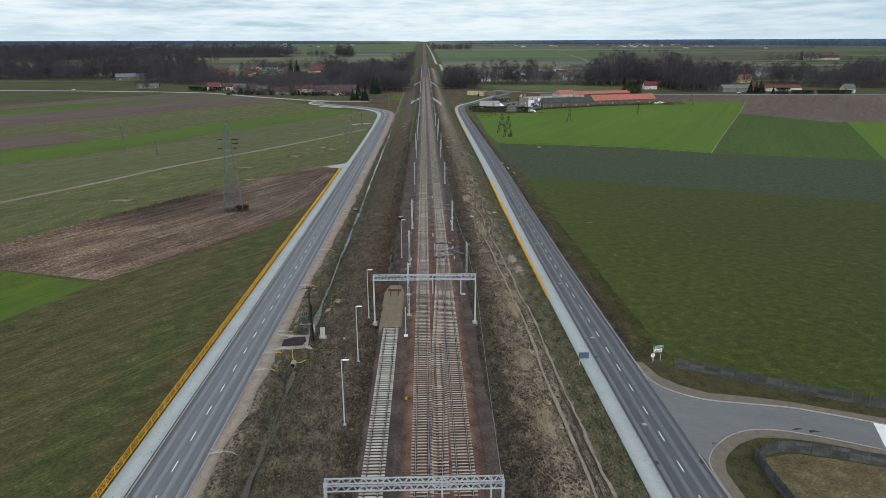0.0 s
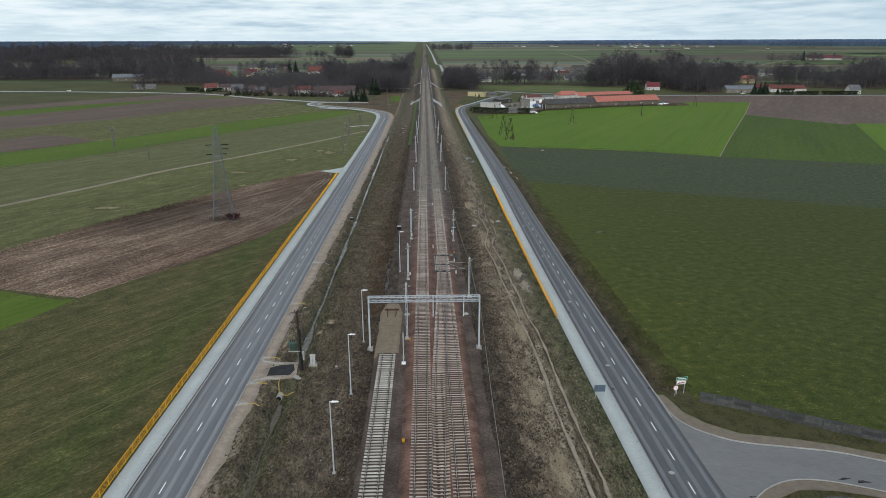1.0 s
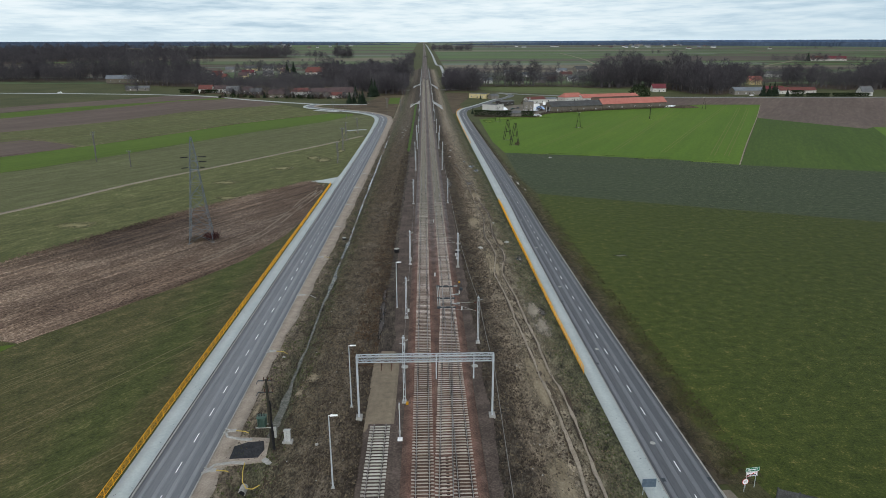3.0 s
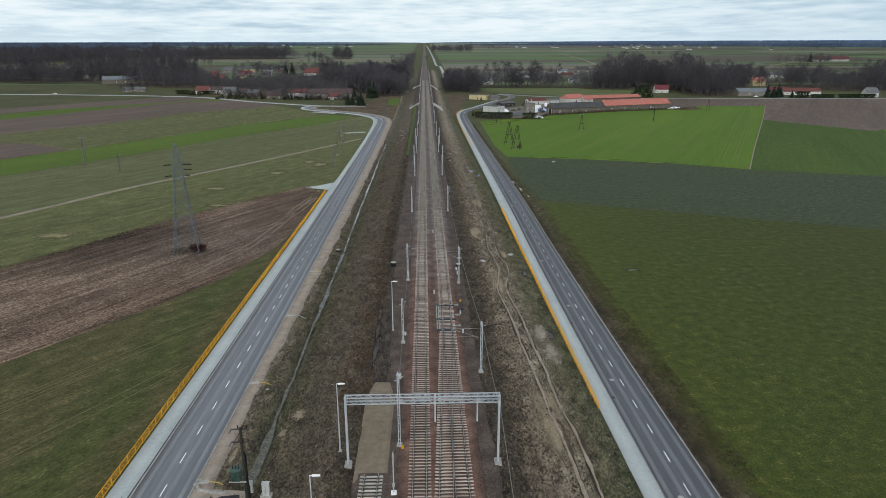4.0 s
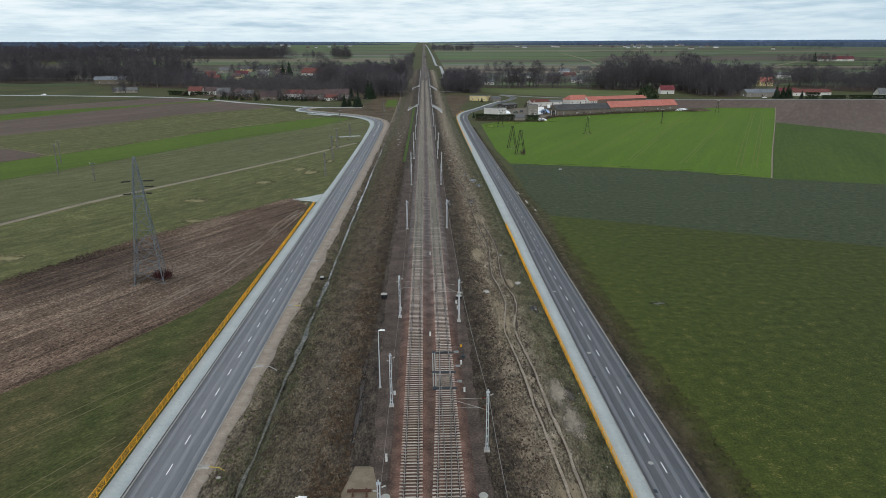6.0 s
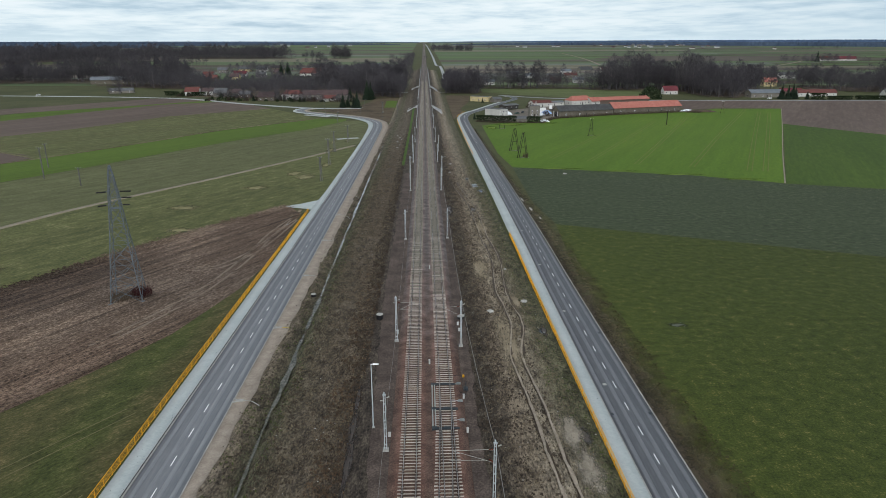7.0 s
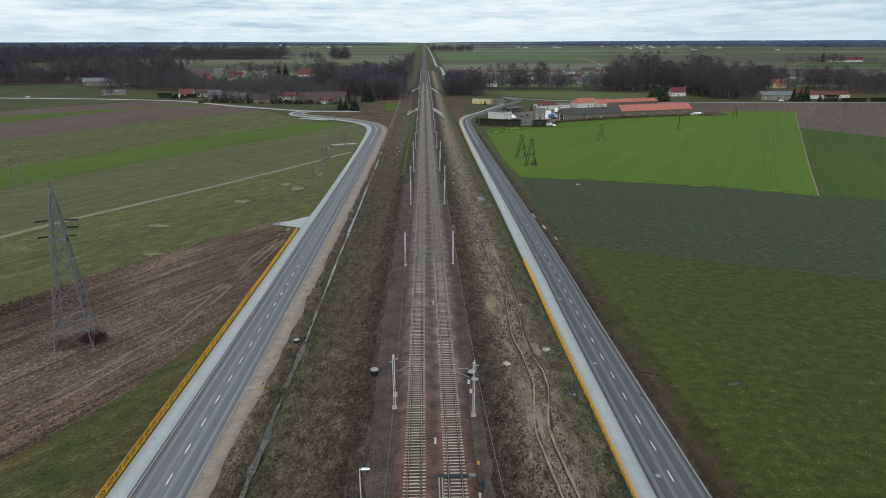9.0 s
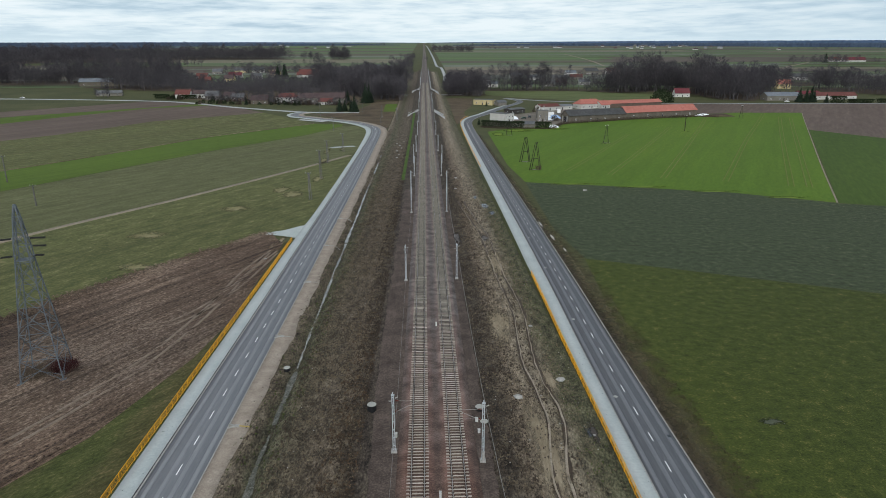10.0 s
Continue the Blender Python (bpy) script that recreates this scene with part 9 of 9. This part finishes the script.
tufts("meadow_tufts", 9000, strips((38, 150, 87, 230, 9)), 0.09, M["meadow_tuft"], "pale tufts in the green meadow", 7, 4, 0.03)
tufts("meadow_tufts", 3500, strips((33.5, 38, 88, 240, 4)), 0.12, M["verge_grass"], "dry grass beside the road", 8, 5, 0.08)
tufts("meadow_tufts", 3000, strips((-95, -35, 55, 200, 8)), 0.09, M["meadow_tuft"], "pale tufts in the pasture", 9, 4, 0.03)

ROCK = []
for s in range(4):
    rr = random.Random(50 + s)
    bm = bmesh.new()
    bmesh.ops.create_icosphere(bm, subdivisions=1, radius=1.0)
    for v in bm.verts:
        v.co = Vector((v.co.x * rr.uniform(0.7, 1.3), v.co.y * rr.uniform(0.7, 1.3), v.co.z * rr.uniform(0.35, 0.6)))
    me = bpy.data.meshes.new("stone")
    bm.to_mesh(me)
    bm.free()
    me.materials.append(M["kerb"])
    ROCK.append(me)


def stone(x, y, s, label, name="stone"):
    ob = new(name, ROCK[int(abs(x * 10 + y)) % 4])
    inside = CORRIDOR[0] < x < CORRIDOR[1]
    z = float(corridor_height(np.array([x]), np.array([y]))[0]) if inside else float(terrain(y)) + 0.02
    ob.matrix_basis = pose(x, y, z + s * 0.15, 0, 0, (x * 77) % 360) @ Matrix.Diagonal((s, s, s, 1))
    return tagged(ob, label, "stone", "loose stones")


for x, y, s in ((21.2, 183.4, 0.75), (20.0, 203.7, 0.45), (14.1, 178.3, 0.7), (22.5, 168.4, 0.25), (-18.3, 93.0, 0.5), (-17.9, 92.6, 0.4), (-21.9, 120, 0.3), (-12.9, 96, 0.3), (59.4, 324.2, 0.9), (-37.5, 245, 0.5)):
    stone(x, y, s, "pale lump of concrete lying on the verge")
sr = random.Random(91)
for i in range(285):
    left = sr.random() < 0.45
    x = sr.uniform(-17.5, -8.5) if left else sr.uniform(10, 23.6)
    stone(x, sr.uniform(52, 260), sr.uniform(0.04, 0.13), "small pale stone or scrap on the verge", "litter")

# covers and gullies in the road surface
def cover(x, y, rd, r=0.33):
    return part("manhole_cover", Geo().tube((x, y, 0.1), (x, y, 0.112), r, n=16), M["machine"], rd)


for y in (69.2, 95, 121, 150, 178, 206, 236, 262):
    cover(28.0 + max(0.0, (y - 180) * 0.012), y, road_r)
for y in (61.3, 88, 116, 142, 168):
    part("gully", Geo().box(31.75, y - 0.3, 0.1, 32.2, y + 0.3, 0.112), M["dark_metal"], road_r)
    part("gully", Geo().box(26.6, y - 0.3, 0.1, 27.0, y + 0.3, 0.112), M["dark_metal"], road_r)
# pale patches of mud carried on to the road and access
ground_patch(-37.2, 262, 1.2, 4.5, M["pale_earth"], "pale dried mud beside the access", "mud_patch", 0.1)
ground_patch(-38.4, 256, 1.0, 3.5, M["pale_earth"], "pale dried mud beside the access", "mud_patch", 0.1)
# pale patches along the far verge, painted for a whitish line of water
for x, y, rx, ry in ((34.6, 276, 0.5, 5), (35.3, 262, 0.6, 4), (36.2, 250, 0.4, 3), (33.5, 330, 0.5, 5)):
    ground_patch(x, y, rx, ry, M["rubble"], "pale patch standing in for a bright water line beside the road", "rubble", 0.12)


# clods along the ploughed field and its ragged edge
def clods(name, n, place, size, mat, label, seed):
    r = np.random.RandomState(seed)
    p = place(r, n)
    n = len(p)
    c = np.stack([p[:, 0], p[:, 1], np.full(n, 0.06)], 1)
    a = r.rand(n) * math.tau
    s_ = size * (0.4 + 1.2 * r.rand(n) ** 2)
    base = [c + np.stack([np.cos(a + k * 2.09) * s_, np.sin(a + k * 2.09) * s_, 0 * a], 1) for k in range(3)]
    top = c + np.stack([(r.rand(n) - 0.5) * s_, (r.rand(n) - 0.5) * s_, s_ * (0.5 + 0.5 * r.rand(n))], 1)
    v = np.stack(base + [top], 1).reshape(-1, 3)
    i = np.arange(n) * 4
    f = np.concatenate([np.stack([i + a_, i + b_, i + 3], 1) for a_, b_ in ((0, 1), (1, 2), (2, 0))])
    return tagged(part(name, fast_mesh(name, v, f, mat)), label, "clods", kind="stuff")


def ridge_place(r, n):
    line = spline([(-41.8, 268.8), (-51.1, 253.6), (-70.2, 221.8), (-90.4, 179.9), (-118, 118.4)], 1)
    k = (r.rand(n) * (len(line) - 1)).astype(int)
    return line[k] + normals(line)[k] * (r.randn(n) * 1.5)[:, None] + r.randn(n, 2) * 0.3


def plough_place(r, n):
    t = r.rand(n)
    a = np.stack([np.interp(t, [0, 0.25, 0.55, 1], [-40, -51, -70, -118]), np.interp(t, [0, 0.25, 0.55, 1], [266, 252, 220.5, 119])], 1)
    b = np.stack([np.interp(t, [0, 0.4, 0.7, 1], [-35.5, -37, -46, -68]), np.interp(t, [0, 0.4, 0.7, 1], [255, 200, 164, 128])], 1)
    return a + (b - a) * r.rand(n)[:, None]


def furrows(outline, way, spacing, depth):
    """The ploughed field's own relief: long furrows side by side, cut off at the field's outline."""
    ux, uy = math.cos(radians(way)), math.sin(radians(way))
    u, w = np.meshgrid(np.arange(60, 340, 1.3), np.arange(-5, 190, spacing / 4))
    px, py = u * ux - w * uy + 8.0, u * uy + w * ux + 0.0
    keep = np.zeros(px.shape, bool)
    for (x0, y0), (x1, y1) in zip(outline, outline[1:] + outline[:1]):
        cross = (y0 > py) != (y1 > py)
        keep ^= cross & (px < (x1 - x0) * (py - y0) / (y1 - y0 + 1e-9) + x0)
    bend = w + 0.12 * smooth_noise(u, w, 9.0, 61)
    tri = np.abs((bend / spacing) % 1.0 - 0.5) * 2
    z = 0.07 + depth * tri * (0.75 + 0.5 * smooth_noise(px, py, 4.0, 62)) + 0.04 * smooth_noise(px, py, 0.8, 63) + 0.05 * smooth_noise(px, py, 2.6, 64)
    f = grid_faces(*px.shape)
    ok = keep.ravel()
    f = f[ok[f].all(1)]
    return fast_mesh("furrows", np.stack([px, py, z], -1).reshape(-1, 3), f, M["soil"])


tagged(part("furrows", furrows([(-36.6, 258), (-41.8, 267.5), (-51.1, 252.4), (-70.2, 220.8), (-90.4, 179), (-117, 118.6), (-92.7, 134.8), (-67.2, 127), (-51, 153.5), (-42.5, 170.5), (-37.2, 192.5), (-35.6, 208)], 63, 0.9, 0.16)), "long furrows of freshly turned brown soil", "furrows", kind="stuff")
clods("earth_clods", 14000, ridge_place, 0.26, M["soil"], "rough clods along the ploughed field's edge", 3)
clods("earth_clods", 16000, plough_place, 0.13, M["soil"], "loose clods over the ploughed field", 4)


# tussocks and crumbs of earth all over the verge
def tussocks(name, n, x0, x1, y1, size, mat, label, seed, cell):
    r = np.random.RandomState(seed)
    p = strips((x0, x1, 44, y1, cell))(r, n)
    n = len(p)
    c = np.stack([p[:, 0], p[:, 1], corridor_height(p[:, 0], p[:, 1]) - 0.03], 1)
    a = r.rand(n) * math.tau
    s_ = size * (0.35 + 1.1 * r.rand(n) ** 2)
    base = [c + np.stack([np.cos(a + k * 2.09) * s_, np.sin(a + k * 2.09) * s_ * 1.4, 0 * a], 1) for k in range(3)]
    top = c + np.stack([(r.rand(n) - 0.5) * s_, (r.rand(n) - 0.5) * s_, s_ * (0.5 + 0.7 * r.rand(n))], 1)
    v = np.stack(base + [top], 1).reshape(-1, 3)
    i = np.arange(n) * 4
    f = np.concatenate([np.stack([i + a_, i + b_, i + 3], 1) for a_, b_ in ((0, 1), (1, 2), (2, 0))])
    return tagged(part(name, fast_mesh(name, v, f, mat)), label, "tussocks", kind="stuff")


tussocks("earth_crumbs", 13000, -17.8, -7.0, 470, 0.17, M["weed"], "dark crumbs of earth and withered weeds", 11, 2.5)
tussocks("dry_tussocks", 8000, -17.5, -7.0, 470, 0.15, M["straw"], "small dry grass tussocks", 12, 4)
tussocks("earth_crumbs", 16000, 8.8, 19, 470, 0.2, M["weed"], "dark crumbs of earth and withered weeds", 13, 2.5)
tussocks("dry_tussocks", 11000, 9.2, 23.5, 470, 0.16, M["straw"], "small dry grass tussocks", 14, 4)
tussocks("earth_crumbs", 7000, -23.2, -17.0, 470, 0.18, M["weed"], "dark crumbs along the ditch", 15, 2.0)
for x, y, s in ((-12.5, 405, 0.7), (-12.0, 418, 0.5), (-13.2, 430, 0.8), (-11.4, 441, 0.6), (-12.8, 452, 0.7), (-14.6, 462, 0.5), (-10.8, 470, 0.6), (12.4, 330, 0.6), (13.6, 352, 0.7), (11.8, 374, 0.5)):
    stone(x, y, s, "pale scrap lying on the far verge", "scrap")


# dirt and moss spots on the two footways, thickest along the kerb
def footway_spots(line, near, far, n, seed, label):
    r = np.random.RandomState(seed)
    y = 46 + 214 * r.rand(n) ** 1.2
    cx_ = np.interp(y, line[:, 1], line[:, 0])
    keep = smooth_noise(y, y * 0, 9.0, seed) > r.uniform(-1.0, 0.6, n)
    off = np.where(r.rand(n) < 0.6, near + (far - near) * 0.25 * r.rand(n) ** 2, near + (far - near) * r.rand(n))
    y, cx_, off = y[keep], cx_[keep], off[keep]
    m = len(y)
    c = np.stack([cx_ + off, y, 0.2055 + 0.0015 * r.rand(m)], 1)
    s_ = 0.02 + 0.05 * r.rand(m) ** 3
    a = r.rand(m) * math.tau
    v = np.stack([c + np.stack([np.cos(a + k * 1.57) * s_ * (0.5 + r.rand(m)), np.sin(a + k * 1.57) * s_ * (0.8 + 1.4 * r.rand(m)), 0 * a], 1) for k in range(4)], 1).reshape(-1, 3)
    return tagged(part("dirt_spots", fast_mesh("dirt_spots", v, np.arange(4 * m).reshape(-1, 4), M["joint"])), label, "dirt", kind="stuff")


footway_spots(LEFT, -3.42, -5.5, 700, 5, "dark dirt and moss spots on the footway")
footway_spots(RIGHT, -3.12, -4.9, 350, 6, "dark dirt and moss spots on the footway")
